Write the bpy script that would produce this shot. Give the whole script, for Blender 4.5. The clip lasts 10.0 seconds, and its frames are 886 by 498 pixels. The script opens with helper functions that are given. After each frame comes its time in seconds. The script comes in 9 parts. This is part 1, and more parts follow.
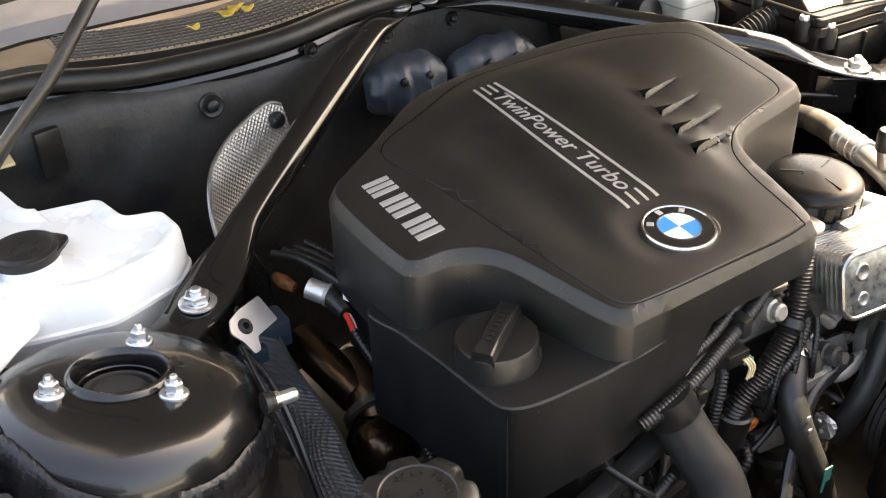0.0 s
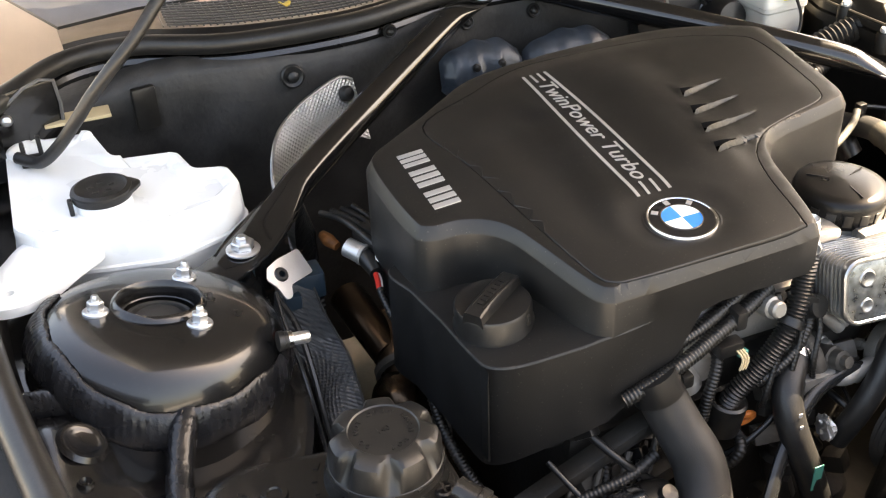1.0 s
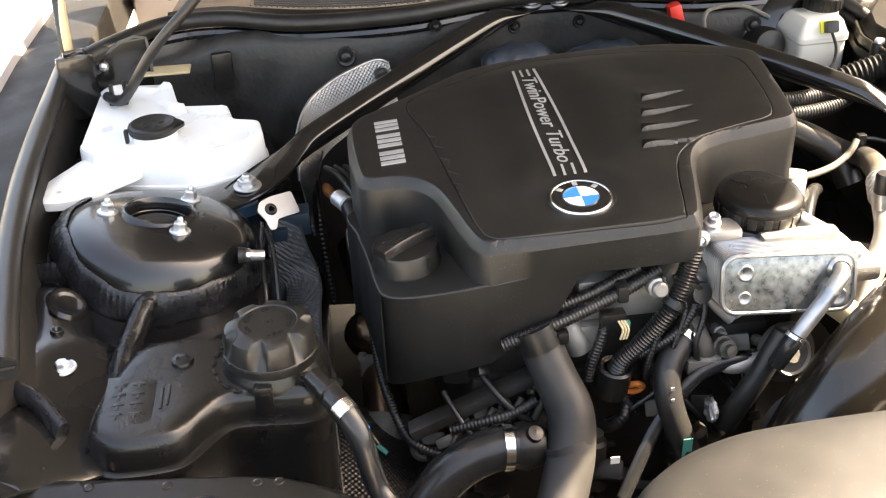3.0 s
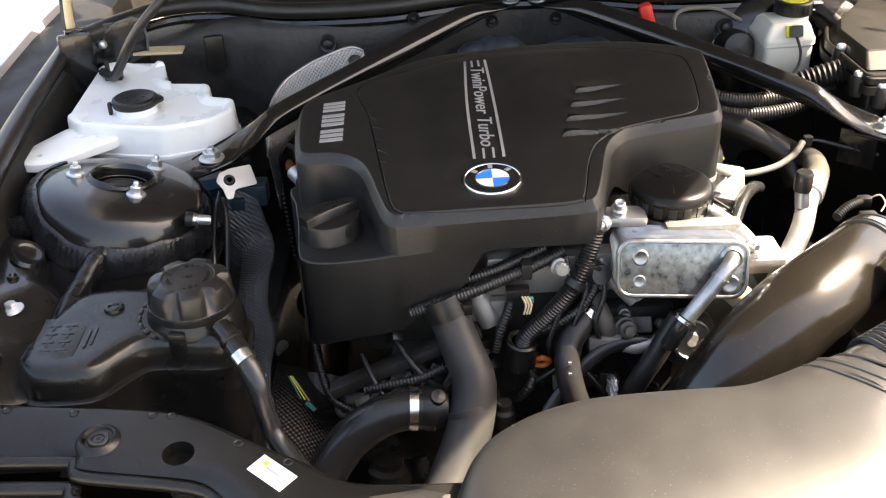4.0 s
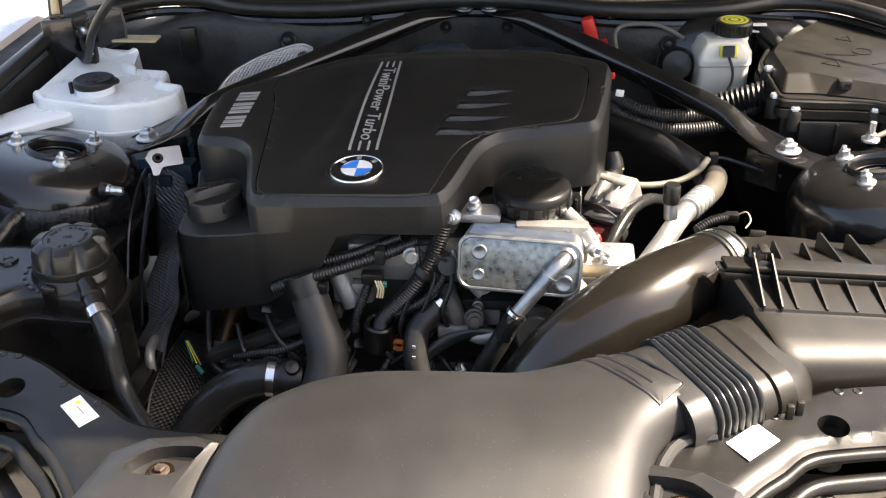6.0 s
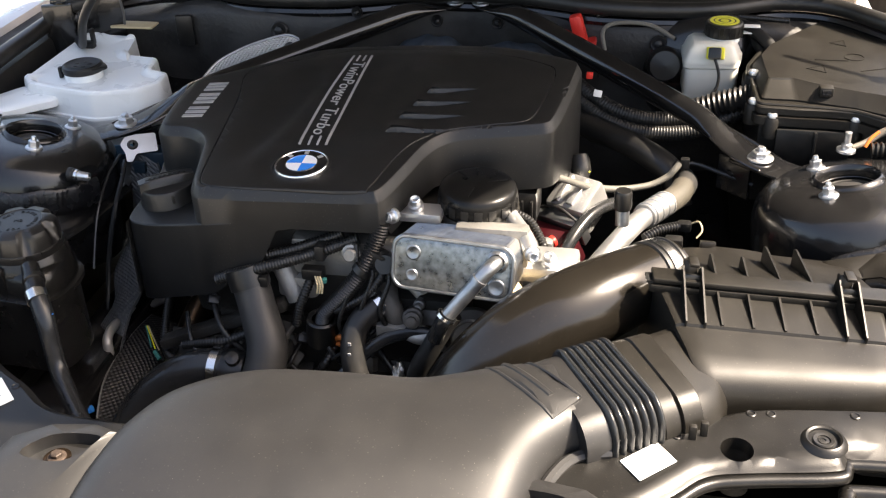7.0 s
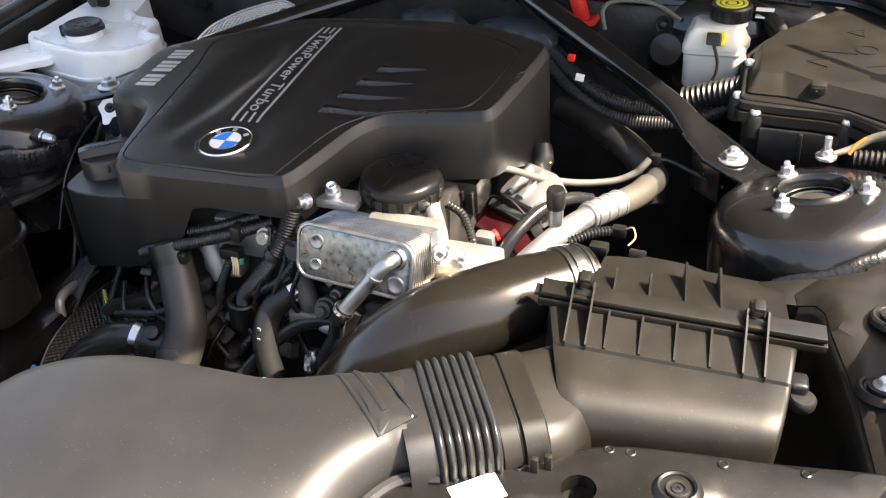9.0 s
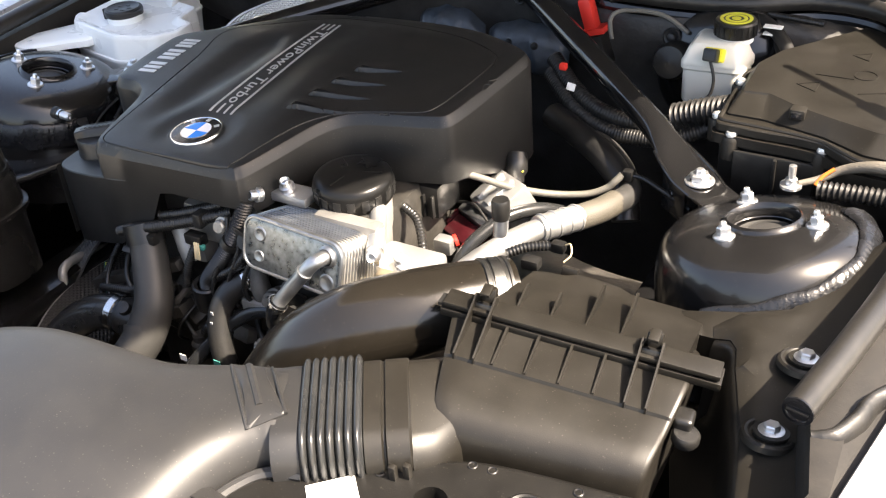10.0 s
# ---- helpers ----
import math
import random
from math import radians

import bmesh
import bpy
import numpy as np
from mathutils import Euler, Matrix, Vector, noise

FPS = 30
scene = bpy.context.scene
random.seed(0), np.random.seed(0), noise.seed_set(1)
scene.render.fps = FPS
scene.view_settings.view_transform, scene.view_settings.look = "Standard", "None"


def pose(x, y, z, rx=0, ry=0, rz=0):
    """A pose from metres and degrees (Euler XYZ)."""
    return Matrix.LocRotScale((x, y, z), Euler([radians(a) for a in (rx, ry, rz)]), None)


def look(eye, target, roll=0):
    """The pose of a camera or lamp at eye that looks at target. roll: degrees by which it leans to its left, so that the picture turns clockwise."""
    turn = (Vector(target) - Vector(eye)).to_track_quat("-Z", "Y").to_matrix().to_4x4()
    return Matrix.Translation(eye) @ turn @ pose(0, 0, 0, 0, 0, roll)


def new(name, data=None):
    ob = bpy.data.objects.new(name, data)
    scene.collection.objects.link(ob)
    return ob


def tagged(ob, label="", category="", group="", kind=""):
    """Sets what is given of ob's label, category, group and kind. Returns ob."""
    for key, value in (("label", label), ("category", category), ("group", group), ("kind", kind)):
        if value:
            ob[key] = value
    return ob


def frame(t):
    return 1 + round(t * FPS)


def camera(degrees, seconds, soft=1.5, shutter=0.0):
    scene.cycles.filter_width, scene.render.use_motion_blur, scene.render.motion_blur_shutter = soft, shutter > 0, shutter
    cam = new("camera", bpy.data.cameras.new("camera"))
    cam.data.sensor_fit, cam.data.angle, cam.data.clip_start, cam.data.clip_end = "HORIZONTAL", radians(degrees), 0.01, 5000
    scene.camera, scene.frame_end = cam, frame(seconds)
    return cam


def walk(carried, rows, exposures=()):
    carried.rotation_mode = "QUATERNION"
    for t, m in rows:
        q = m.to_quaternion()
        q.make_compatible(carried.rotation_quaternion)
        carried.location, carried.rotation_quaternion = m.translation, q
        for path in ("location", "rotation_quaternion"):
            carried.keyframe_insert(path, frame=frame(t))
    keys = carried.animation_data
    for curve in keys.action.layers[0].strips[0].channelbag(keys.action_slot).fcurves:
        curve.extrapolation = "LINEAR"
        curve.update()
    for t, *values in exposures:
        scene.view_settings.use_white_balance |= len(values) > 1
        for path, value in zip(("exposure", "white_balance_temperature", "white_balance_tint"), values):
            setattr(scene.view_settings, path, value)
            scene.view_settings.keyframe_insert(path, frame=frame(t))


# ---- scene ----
cam = camera(46.1, 10.0, 1.2)
PATH = [
    (0, (-0.658, -0.769, 1.413), (0.223, 0.661, 0.328), -2.0),
    (0.5, (-0.609, -0.832, 1.425), (0.118, 0.677, 0.333), -2.3),
    (1, (-0.584, -0.892, 1.431), (0.035, 0.669, 0.344), -2.2),
    (1.5, (-0.56, -0.962, 1.426), (-0.032, 0.65, 0.367), -2.1),
    (2, (-0.518, -1.029, 1.426), (-0.083, 0.623, 0.387), -1.8),
    (3.5, (-0.249, -1.199, 1.462), (-0.15, 0.509, 0.428), -2.3),
    (4, (-0.169, -1.246, 1.463), (-0.138, 0.468, 0.433), -2.1),
    (4.5, (-0.094, -1.283, 1.457), (-0.123, 0.438, 0.438), -2.1),
    (5, (-0.023, -1.311, 1.453), (-0.104, 0.416, 0.447), -2.0),
    (5.5, (0.052, -1.322, 1.461), (-0.086, 0.403, 0.459), -1.8),
    (7, (0.299, -1.276, 1.475), (-0.069, 0.402, 0.451), -2.2),
    (7.5, (0.353, -1.248, 1.471), (-0.072, 0.406, 0.43), -2.4),
    (8, (0.409, -1.211, 1.463), (-0.081, 0.417, 0.409), -2.9),
    (8.5, (0.471, -1.171, 1.466), (-0.094, 0.419, 0.392), -3.5),
    (9, (0.543, -1.132, 1.472), (-0.109, 0.414, 0.384), -3.9),
    (9.5, (0.639, -1.086, 1.482), (-0.131, 0.397, 0.383), -4.5),
    (10, (0.749, -1.035, 1.482), (-0.153, 0.376, 0.389), -4.8),
]
LIGHT = [(0, 3.34, 8900, 14), (1, 3.45, 8900, 14), (2, 3.55, 8950, 14), (3.5, 3.19, 8500, 14), (4.0, 2.82, 8100, 14), (4.5, 2.53, 7700, 14), (5.5, 2.37, 7450, 14), (7, 2.2, 7450, 14),
         (8.5, 2.28, 7450, 14), (9.5, 2.53, 7400, 14), (10, 2.55, 7400, 14)]
walk(cam, [(t, look(eye, target, roll)) for t, eye, target, roll in PATH], LIGHT)

# ---------------------------------------------------------------- light
SUN = Vector((0.80, 0.08, 1.0)).normalized()          # towards the sun: to the right of the car
sky_world = bpy.data.worlds.new("sky")
scene.world = sky_world
sky_world.use_nodes = True
wn = sky_world.node_tree
wn.nodes.clear()
sky = wn.nodes.new("ShaderNodeTexSky")
sky.sky_type = "NISHITA"
sky.sun_disc = False
sky.sun_elevation = math.asin(SUN.z)
sky.sun_rotation = math.atan2(SUN.x, SUN.y)
sky.dust_density = 3.4
sky.ozone_density = 0.4
wb = wn.nodes.new("ShaderNodeBackground")
wb.inputs["Strength"].default_value = 0.11
wo = wn.nodes.new("ShaderNodeOutputWorld")
wn.links.new(sky.outputs[0], wb.inputs[0])
wn.links.new(wb.outputs[0], wo.inputs[0])
sun_data = bpy.data.lights.new("sun", "SUN")
sun_data.energy = 5.0
sun_data.angle = radians(0.55)
sun_data.color = (1.0, 0.94, 0.845)
sun = new("sun", sun_data)
sun.matrix_world = look(SUN * 20, (0, 0, 0))


# ---------------------------------------------------------------- materials
def mat(name, col, rough=0.5, metal=0.0, var=0.2, vscale=14.0, bump=0.15, bscale=500.0, dust=0.0,
        dust_col=(0.30, 0.27, 0.22), coat=0.0, spec=0.5, transmission=0.0, ior=1.45, sss=0.0, island=0.0, detail=4.0,
        streak=0.0, specks=2.2):
    """Procedural surface: blotches at one scale, grain at another, a thin dust layer and specks."""
    m = bpy.data.materials.new(name)
    m.use_nodes = True
    nt = m.node_tree
    nt.nodes.clear()
    N, L = nt.nodes.new, nt.links.new
    out = N("ShaderNodeOutputMaterial")
    b = N("ShaderNodeBsdfPrincipled")
    L(b.outputs[0], out.inputs[0])
    geo = N("ShaderNodeTexCoord")
    n1 = N("ShaderNodeTexNoise")
    n1.inputs["Scale"].default_value = vscale
    n1.inputs["Detail"].default_value = detail
    L(geo.outputs["Object"], n1.inputs["Vector"])
    n2 = N("ShaderNodeTexNoise")
    n2.inputs["Scale"].default_value = bscale
    n2.inputs["Detail"].default_value = 3
    if streak:
        mp = N("ShaderNodeMapping")
        mp.inputs["Scale"].default_value = (1.0, streak, 1.0)
        L(geo.outputs["Object"], mp.inputs[0])
        L(mp.outputs[0], n2.inputs["Vector"])
    else:
        L(geo.outputs["Object"], n2.inputs["Vector"])
    ramp = N("ShaderNodeMapRange")
    ramp.inputs[1].default_value, ramp.inputs[2].default_value = 0.3, 0.7
    ramp.inputs[3].default_value, ramp.inputs[4].default_value = 1.0 - var, 1.0 + var
    L(n1.outputs["Fac"], ramp.inputs[0])
    mul = N("ShaderNodeVectorMath")
    mul.operation = "SCALE"
    mul.inputs[0].default_value = col
    L(ramp.outputs[0], mul.inputs["Scale"])
    last = mul.outputs[0]
    if island:
        rnd = N("ShaderNodeObjectInfo")
        mr = N("ShaderNodeMapRange")
        mr.inputs[3].default_value, mr.inputs[4].default_value = 1 - island, 1 + island
        L(rnd.outputs["Random"], mr.inputs[0])
        m2 = N("ShaderNodeVectorMath")
        m2.operation = "SCALE"
        L(last, m2.inputs[0])
        L(mr.outputs[0], m2.inputs["Scale"])
        last = m2.outputs[0]
    if dust:
        film = N("ShaderNodeTexNoise")
        film.inputs["Scale"].default_value = 38.0
        film.inputs["Detail"].default_value = 9
        film.inputs["Roughness"].default_value = 0.72
        L(geo.outputs["Object"], film.inputs["Vector"])
        fr = N("ShaderNodeMapRange")
        fr.inputs[1].default_value, fr.inputs[2].default_value = 0.42, 0.8
        fr.inputs[4].default_value = dust
        L(film.outputs["Fac"], fr.inputs[0])
        vor = N("ShaderNodeTexVoronoi")
        vor.inputs["Scale"].default_value = 150.0
        L(geo.outputs["Object"], vor.inputs["Vector"])
        lt = N("ShaderNodeMath")
        lt.operation = "LESS_THAN"
        lt.inputs[1].default_value = 0.070
        L(vor.outputs["Distance"], lt.inputs[0])
        gate = N("ShaderNodeSeparateColor")
        L(vor.outputs["Color"], gate.inputs[0])
        g2 = N("ShaderNodeMath")
        g2.operation = "GREATER_THAN"
        g2.inputs[1].default_value = 0.66
        L(gate.outputs[0], g2.inputs[0])
        sp = N("ShaderNodeMath")
        sp.operation = "MULTIPLY"
        L(lt.outputs[0], sp.inputs[0])
        L(g2.outputs[0], sp.inputs[1])
        sp2 = N("ShaderNodeMath")
        sp2.operation = "MULTIPLY"
        sp2.inputs[1].default_value = min(1.0, dust * specks)
        L(sp.outputs[0], sp2.inputs[0])
        fine = N("ShaderNodeTexVoronoi")
        fine.inputs["Scale"].default_value = 330.0
        L(geo.outputs["Object"], fine.inputs["Vector"])
        fm = N("ShaderNodeMapRange")
        fm.inputs[1].default_value, fm.inputs[2].default_value = 0.30, 0.12
        fm.inputs[4].default_value = min(1.0, dust * specks * 0.6)
        L(fine.outputs["Distance"], fm.inputs[0])
        fg = N("ShaderNodeSeparateColor")
        L(fine.outputs["Color"], fg.inputs[0])
        fp = N("ShaderNodeMath")
        fp.operation = "POWER"
        fp.inputs[1].default_value = 6.0
        L(fg.outputs[1], fp.inputs[0])
        fx = N("ShaderNodeMath")
        fx.operation = "MULTIPLY"
        L(fm.outputs[0], fx.inputs[0])
        L(fp.outputs[0], fx.inputs[1])
        both = N("ShaderNodeMath")
        both.operation = "MAXIMUM"
        L(sp2.outputs[0], both.inputs[0])
        L(fx.outputs[0], both.inputs[1])
        tot = N("ShaderNodeMath")
        tot.operation = "MAXIMUM"
        L(fr.outputs[0], tot.inputs[0])
        L(both.outputs[0], tot.inputs[1])
        mix = N("ShaderNodeMix")
        mix.data_type = "RGBA"
        L(tot.outputs[0], mix.inputs[0])
        L(last, mix.inputs[6])
        mix.inputs[7].default_value = (*dust_col, 1)
        last = mix.outputs[2]
    L(last, b.inputs["Base Color"])
    rr = N("ShaderNodeMapRange")
    rr.inputs[1].default_value, rr.inputs[2].default_value = 0.3, 0.7
    rr.inputs[3].default_value, rr.inputs[4].default_value = max(0.02, rough * 0.82), min(1.0, rough * 1.18)
    L(n1.outputs["Fac"], rr.inputs[0])
    L(rr.outputs[0], b.inputs["Roughness"])
    b.inputs["Metallic"].default_value = metal
    b.inputs["Specular IOR Level"].default_value = spec
    b.inputs["Coat Weight"].default_value = coat
    b.inputs["Coat Roughness"].default_value = 0.06
    b.inputs["Transmission Weight"].default_value = transmission
    b.inputs["IOR"].default_value = ior
    if sss:
        b.inputs["Subsurface Weight"].default_value = sss
        b.inputs["Subsurface Radius"].default_value = (0.012, 0.012, 0.012)
        b.inputs["Subsurface Scale"].default_value = 1.0
    if bump:
        bp = N("ShaderNodeBump")
        bp.inputs["Strength"].default_value = bump
        bp.inputs["Distance"].default_value = 0.0012
        L(n2.outputs["Fac"], bp.inputs["Height"])
        L(bp.outputs[0], b.inputs["Normal"])
    return m


COVER = mat("moulded_cover_plastic", (0.0078, 0.0079, 0.0079), 0.42, bump=0.10, bscale=1100, dust=0.009, var=0.10, specks=22)
PLASTIC = mat("black_plastic", (0.0085, 0.0085, 0.0085), 0.34, bump=0.10, bscale=900, dust=0.04)
DUCT = mat("grained_duct_plastic", (0.0121, 0.0120, 0.0122), 0.46, bump=0.07, bscale=1300, dust=0.014, var=0.07, vscale=8, specks=16, spec=0.66)
CARRIER = mat("carrier_plastic", (0.0060, 0.0057, 0.0052), 0.37, bump=0.10, bscale=900, dust=0.014, var=0.14, specks=12, spec=0.45)
FLANGE = mat("dusty_flange_paint", (0.0135, 0.0125, 0.0115), 0.60, bump=0.15, bscale=300, dust=0.03, var=0.2, spec=0.25)
STRIP = mat("weathered_seal_rubber", (0.0135, 0.0128, 0.012), 0.34, bump=0.12, bscale=400, dust=0.03, var=0.15)
CAPBLACK = mat("satin_black_cap", (0.0048, 0.0048, 0.0048), 0.30, bump=0.08, bscale=600, dust=0.008, var=0.1, spec=0.28)
WHITEALU = mat("oxidised_pipe_aluminium", (0.50, 0.50, 0.49), 0.42, metal=0.85, bump=0.25, bscale=300, var=0.14)
TANHOSE = mat("tan_hose_sleeve", (0.062, 0.056, 0.044), 0.6, bump=0.4, bscale=700, var=0.15, dust=0.05)
AIRBOX = mat("dusty_airbox_plastic", (0.0084, 0.0074, 0.0058), 0.44, bump=0.10, bscale=1000, dust=0.016, var=0.12, specks=10, spec=0.42)
PIPE = mat("dusty_blow_moulded_pipe", (0.0098, 0.0083, 0.0064), 0.20, bump=0.03, bscale=300, dust=0.007, var=0.15, specks=16, spec=0.6)
TANK = mat("glossy_tank_plastic", (0.0062, 0.0060, 0.0059), 0.27, bump=0.22, bscale=420, dust=0.025, var=0.25)
PAINT = mat("black_body_paint", (0.0066, 0.0065, 0.0067), 0.245, coat=0.35, bump=0.06, bscale=60, dust=0.008, var=0.3, specks=12)
GLOSS = mat("gloss_black_tube_paint", (0.0055, 0.0055, 0.0058), 0.16, coat=0.5, bump=0.05, bscale=60, dust=0.006, specks=12)
RUBBER = mat("black_rubber", (0.010, 0.010, 0.010), 0.42, bump=0.15, bscale=400, dust=0.05)
HOSE = mat("grey_rubber_hose", (0.028, 0.0275, 0.0265), 0.48, bump=0.10, bscale=900, dust=0.03)
SHINE = mat("smooth_black_hose", (0.014, 0.015, 0.016), 0.24, bump=0.05, bscale=200, dust=0.04)
TAPE = mat("wrinkled_black_tape", (0.0085, 0.0090, 0.0105), 0.27, bump=0.55, bscale=330, dust=0.012, var=0.35, vscale=60, streak=0.2)
GRIME = mat("grimy_casting", (0.085, 0.078, 0.068), 0.55, metal=0.3, bump=0.6, bscale=160, dust=0.08, var=0.5, vscale=40)
DARK = mat("grimy_dark_metal", (0.028, 0.026, 0.023), 0.50, metal=0.2, bump=0.5, bscale=120, dust=0.06, var=0.5)
HOODFELT = mat("dark_felt_insulation", (0.065, 0.062, 0.060), 0.9, bump=0.5, bscale=300, var=0.1)
FELT = mat("firewall_insulation", (0.026, 0.025, 0.024), 0.55, bump=0.9, bscale=130, dust=0.05, var=0.45, vscale=18)
ALU = mat("cast_aluminium", (0.55, 0.55, 0.54), 0.42, metal=0.85, bump=0.35, bscale=420, var=0.18, dust=0.04)
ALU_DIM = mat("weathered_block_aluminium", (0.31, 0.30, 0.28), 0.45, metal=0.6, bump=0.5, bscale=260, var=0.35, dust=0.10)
BRUSH = mat("mill_finish_aluminium", (0.33, 0.34, 0.35), 0.33, metal=0.95, bump=0.12, bscale=300, var=0.20, vscale=55, detail=8)
STAINED = mat("stained_aluminium_face", (0.20, 0.215, 0.22), 0.30, metal=0.85, bump=0.15, bscale=260, var=0.45, vscale=130, detail=9, dust=0.03)
ZINC = mat("zinc_plated_steel", (0.66, 0.67, 0.68), 0.33, metal=0.9, bump=0.2, bscale=380, var=0.15)
STEEL = mat("bright_band_steel", (0.72, 0.72, 0.71), 0.22, metal=1.0, bump=0.05, var=0.1)
CHROME = mat("chrome_rim", (0.82, 0.83, 0.84), 0.10, metal=1.0, bump=0, var=0.03)
SILVER = mat("satin_silver_lettering", (0.52, 0.52, 0.52), 0.36, metal=0.55, bump=0.05, var=0.06)
WHITE = mat("milky_tank_plastic", (0.82, 0.845, 0.835), 0.30, bump=0.06, bscale=90, var=0.02, sss=0.25)
CREAM = mat("yellowed_tank_plastic", (0.62, 0.61, 0.55), 0.36, bump=0.08, bscale=120, var=0.06, sss=0.25)
FLUIDBLUE = mat("blue_fluid_behind_plastic", (0.10, 0.26, 0.42), 0.36, bump=0.05, var=0.1)
RED = mat("red_plastic", (0.62, 0.035, 0.025), 0.38, bump=0.1, var=0.1)
MAROON = mat("dark_red_cover", (0.035, 0.004, 0.006), 0.35, bump=0.1, var=0.2)
YELLOW = mat("yellow_plastic", (0.80, 0.72, 0.03), 0.4, bump=0.05, var=0.06)
LIME = mat("yellow_print", (0.62, 0.60, 0.06), 0.55, bump=0.05, var=0.1)
BLUE = mat("blue_enamel", (0.02, 0.22, 0.72), 0.25, coat=0.4, bump=0, var=0.03)
ENAMEL = mat("white_enamel", (0.80, 0.80, 0.80), 0.25, coat=0.4, bump=0, var=0.03)
BLACKEN = mat("black_enamel", (0.008, 0.008, 0.009), 0.2, coat=0.4, bump=0, var=0.03)
NAVY = mat("blue_connector_plastic", (0.008, 0.020, 0.032), 0.45, bump=0.1)
LABELW = mat("white_paper_label", (0.82, 0.82, 0.80), 0.5, bump=0.05, var=0.03)
GREYINK = mat("grey_print", (0.30, 0.30, 0.30), 0.6, bump=0, var=0.1)
CABIN = mat("beige_cabin_trim", (0.50, 0.42, 0.36), 0.6, bump=0.2, bscale=300, var=0.08)
GASGREY = mat("dark_metallic_strut", (0.16, 0.155, 0.15), 0.28, metal=0.7, bump=0.05, var=0.1)
BODYW = mat("silver_grey_body_paint", (0.48, 0.48, 0.48), 0.30, metal=0.4, coat=0.6, bump=0.02, var=0.03)
SEALANT = mat("grey_seam_metal", (0.10, 0.10, 0.10), 0.4, metal=0.3, bump=0.3, bscale=200, dust=0.08)
COPPER = mat("heat_tinted_steel", (0.085, 0.056, 0.036), 0.28, metal=0.9, bump=0.3, bscale=140, var=0.45, vscale=9)
RUST = mat("rusty_sleeve", (0.16, 0.055, 0.012), 0.7, bump=0.6, bscale=250, var=0.5, vscale=90)
ORANGE = mat("orange_clip", (0.60, 0.16, 0.03), 0.5, bump=0.1)
LEAFY = mat("dry_yellow_leaf", (0.70, 0.50, 0.10), 0.6, bump=0.3, bscale=300, var=0.3, vscale=200)
GREENINK = mat("green_print", (0.04, 0.22, 0.18), 0.6, bump=0, var=0.1)
CONCRETE = mat("pale_concrete", (0.52, 0.50, 0.46), 0.85, bump=0.4, bscale=60, var=0.14, vscale=2.0)
TAN = mat("tan_sealer", (0.50, 0.40, 0.24), 0.5, bump=0.2, bscale=200)
GREYSLEEVE = mat("grey_braid_sleeve", (0.11, 0.105, 0.09), 0.55, bump=0.5, bscale=900)
FOAMTAPE = mat("aged_cloth_tape", (0.11, 0.098, 0.08), 0.7, bump=0.5, bscale=500, var=0.35)
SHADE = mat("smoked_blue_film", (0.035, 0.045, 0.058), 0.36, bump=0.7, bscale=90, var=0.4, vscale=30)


def quilted(name, col, scale, depth, rough, metal):
    """Sheet embossed with a regular field of dimples."""
    m = mat(name, col, rough, metal, bump=0, var=0.12)
    nt = m.node_tree
    N, L = nt.nodes.new, nt.links.new
    b = [n for n in nt.nodes if n.type == "BSDF_PRINCIPLED"][0]
    tc = N("ShaderNodeUVMap")
    mp = N("ShaderNodeMapping")
    mp.inputs["Scale"].default_value = (scale, scale, 1)
    mp.inputs["Rotation"].default_value = (0, 0, radians(45))
    L(tc.outputs[0], mp.inputs[0])
    v = N("ShaderNodeTexVoronoi")
    v.voronoi_dimensions = "2D"
    v.inputs["Randomness"].default_value = 0.0
    v.inputs["Scale"].default_value = 1.0
    L(mp.outputs[0], v.inputs["Vector"])
    bp = N("ShaderNodeBump")
    bp.inputs["Strength"].default_value = 1.0
    bp.inputs["Distance"].default_value = depth
    L(v.outputs["Distance"], bp.inputs["Height"])
    L(bp.outputs[0], b.inputs["Normal"])
    return m


SHIELD = quilted("embossed_heat_shield", (0.62, 0.62, 0.62), 235.0, 0.0024, 0.42, 1.0)
# much darker version of the embossed sheet, for the two low shields
SHIELD_DARK = quilted("dark_embossed_shield", (0.040, 0.038, 0.036), 200.0, 0.0022, 0.42, 0.8)
BRAID = quilted("ribbed_rubber_flap", (0.040, 0.044, 0.048), 270.0, 0.0018, 0.36, 0.0)


def glass_mat():
    m = bpy.data.materials.new("windscreen_glass")
    m.use_nodes = True
    b = m.node_tree.nodes["Principled BSDF"]
    b.inputs["Base Color"].default_value = (0.75, 0.80, 0.78, 1)
    b.inputs["Transmission Weight"].default_value = 1.0
    b.inputs["Roughness"].default_value = 0.02
    b.inputs["IOR"].default_value = 1.5
    return m


GLASS = glass_mat()

# ---------------------------------------------------------------- building helpers
OFF = {}


def finish(me, material, angle):
    me.materials.append(material)
    me.polygons.foreach_set("use_smooth", [True] * len(me.polygons))
    me.set_sharp_from_angle(angle=radians(angle))


def thing(name, at, label, category, group="", kind=""):
    """An Empty at the thing's base that carries its parts."""
    ob = new(name)
    ob.empty_display_size = 0.02
    ob.location = at
    OFF[ob] = Vector(at)
    return tagged(ob, label, category, group, kind)


def part(name, bm, material, parent=None, label="", angle=38):
    """Links a bmesh, given in world places, as one mesh object under a thing or a part."""
    base = OFF[parent] if parent is not None else Vector((0, 0, 0))
    bmesh.ops.translate(bm, verts=bm.verts, vec=-base)
    me = bpy.data.meshes.new(name)
    bm.to_mesh(me)
    bm.free()
    finish(me, material, angle)
    ob = new(name, me)
    if parent is not None:
        ob.parent = parent
        OFF[ob] = base
    return tagged(ob, label)


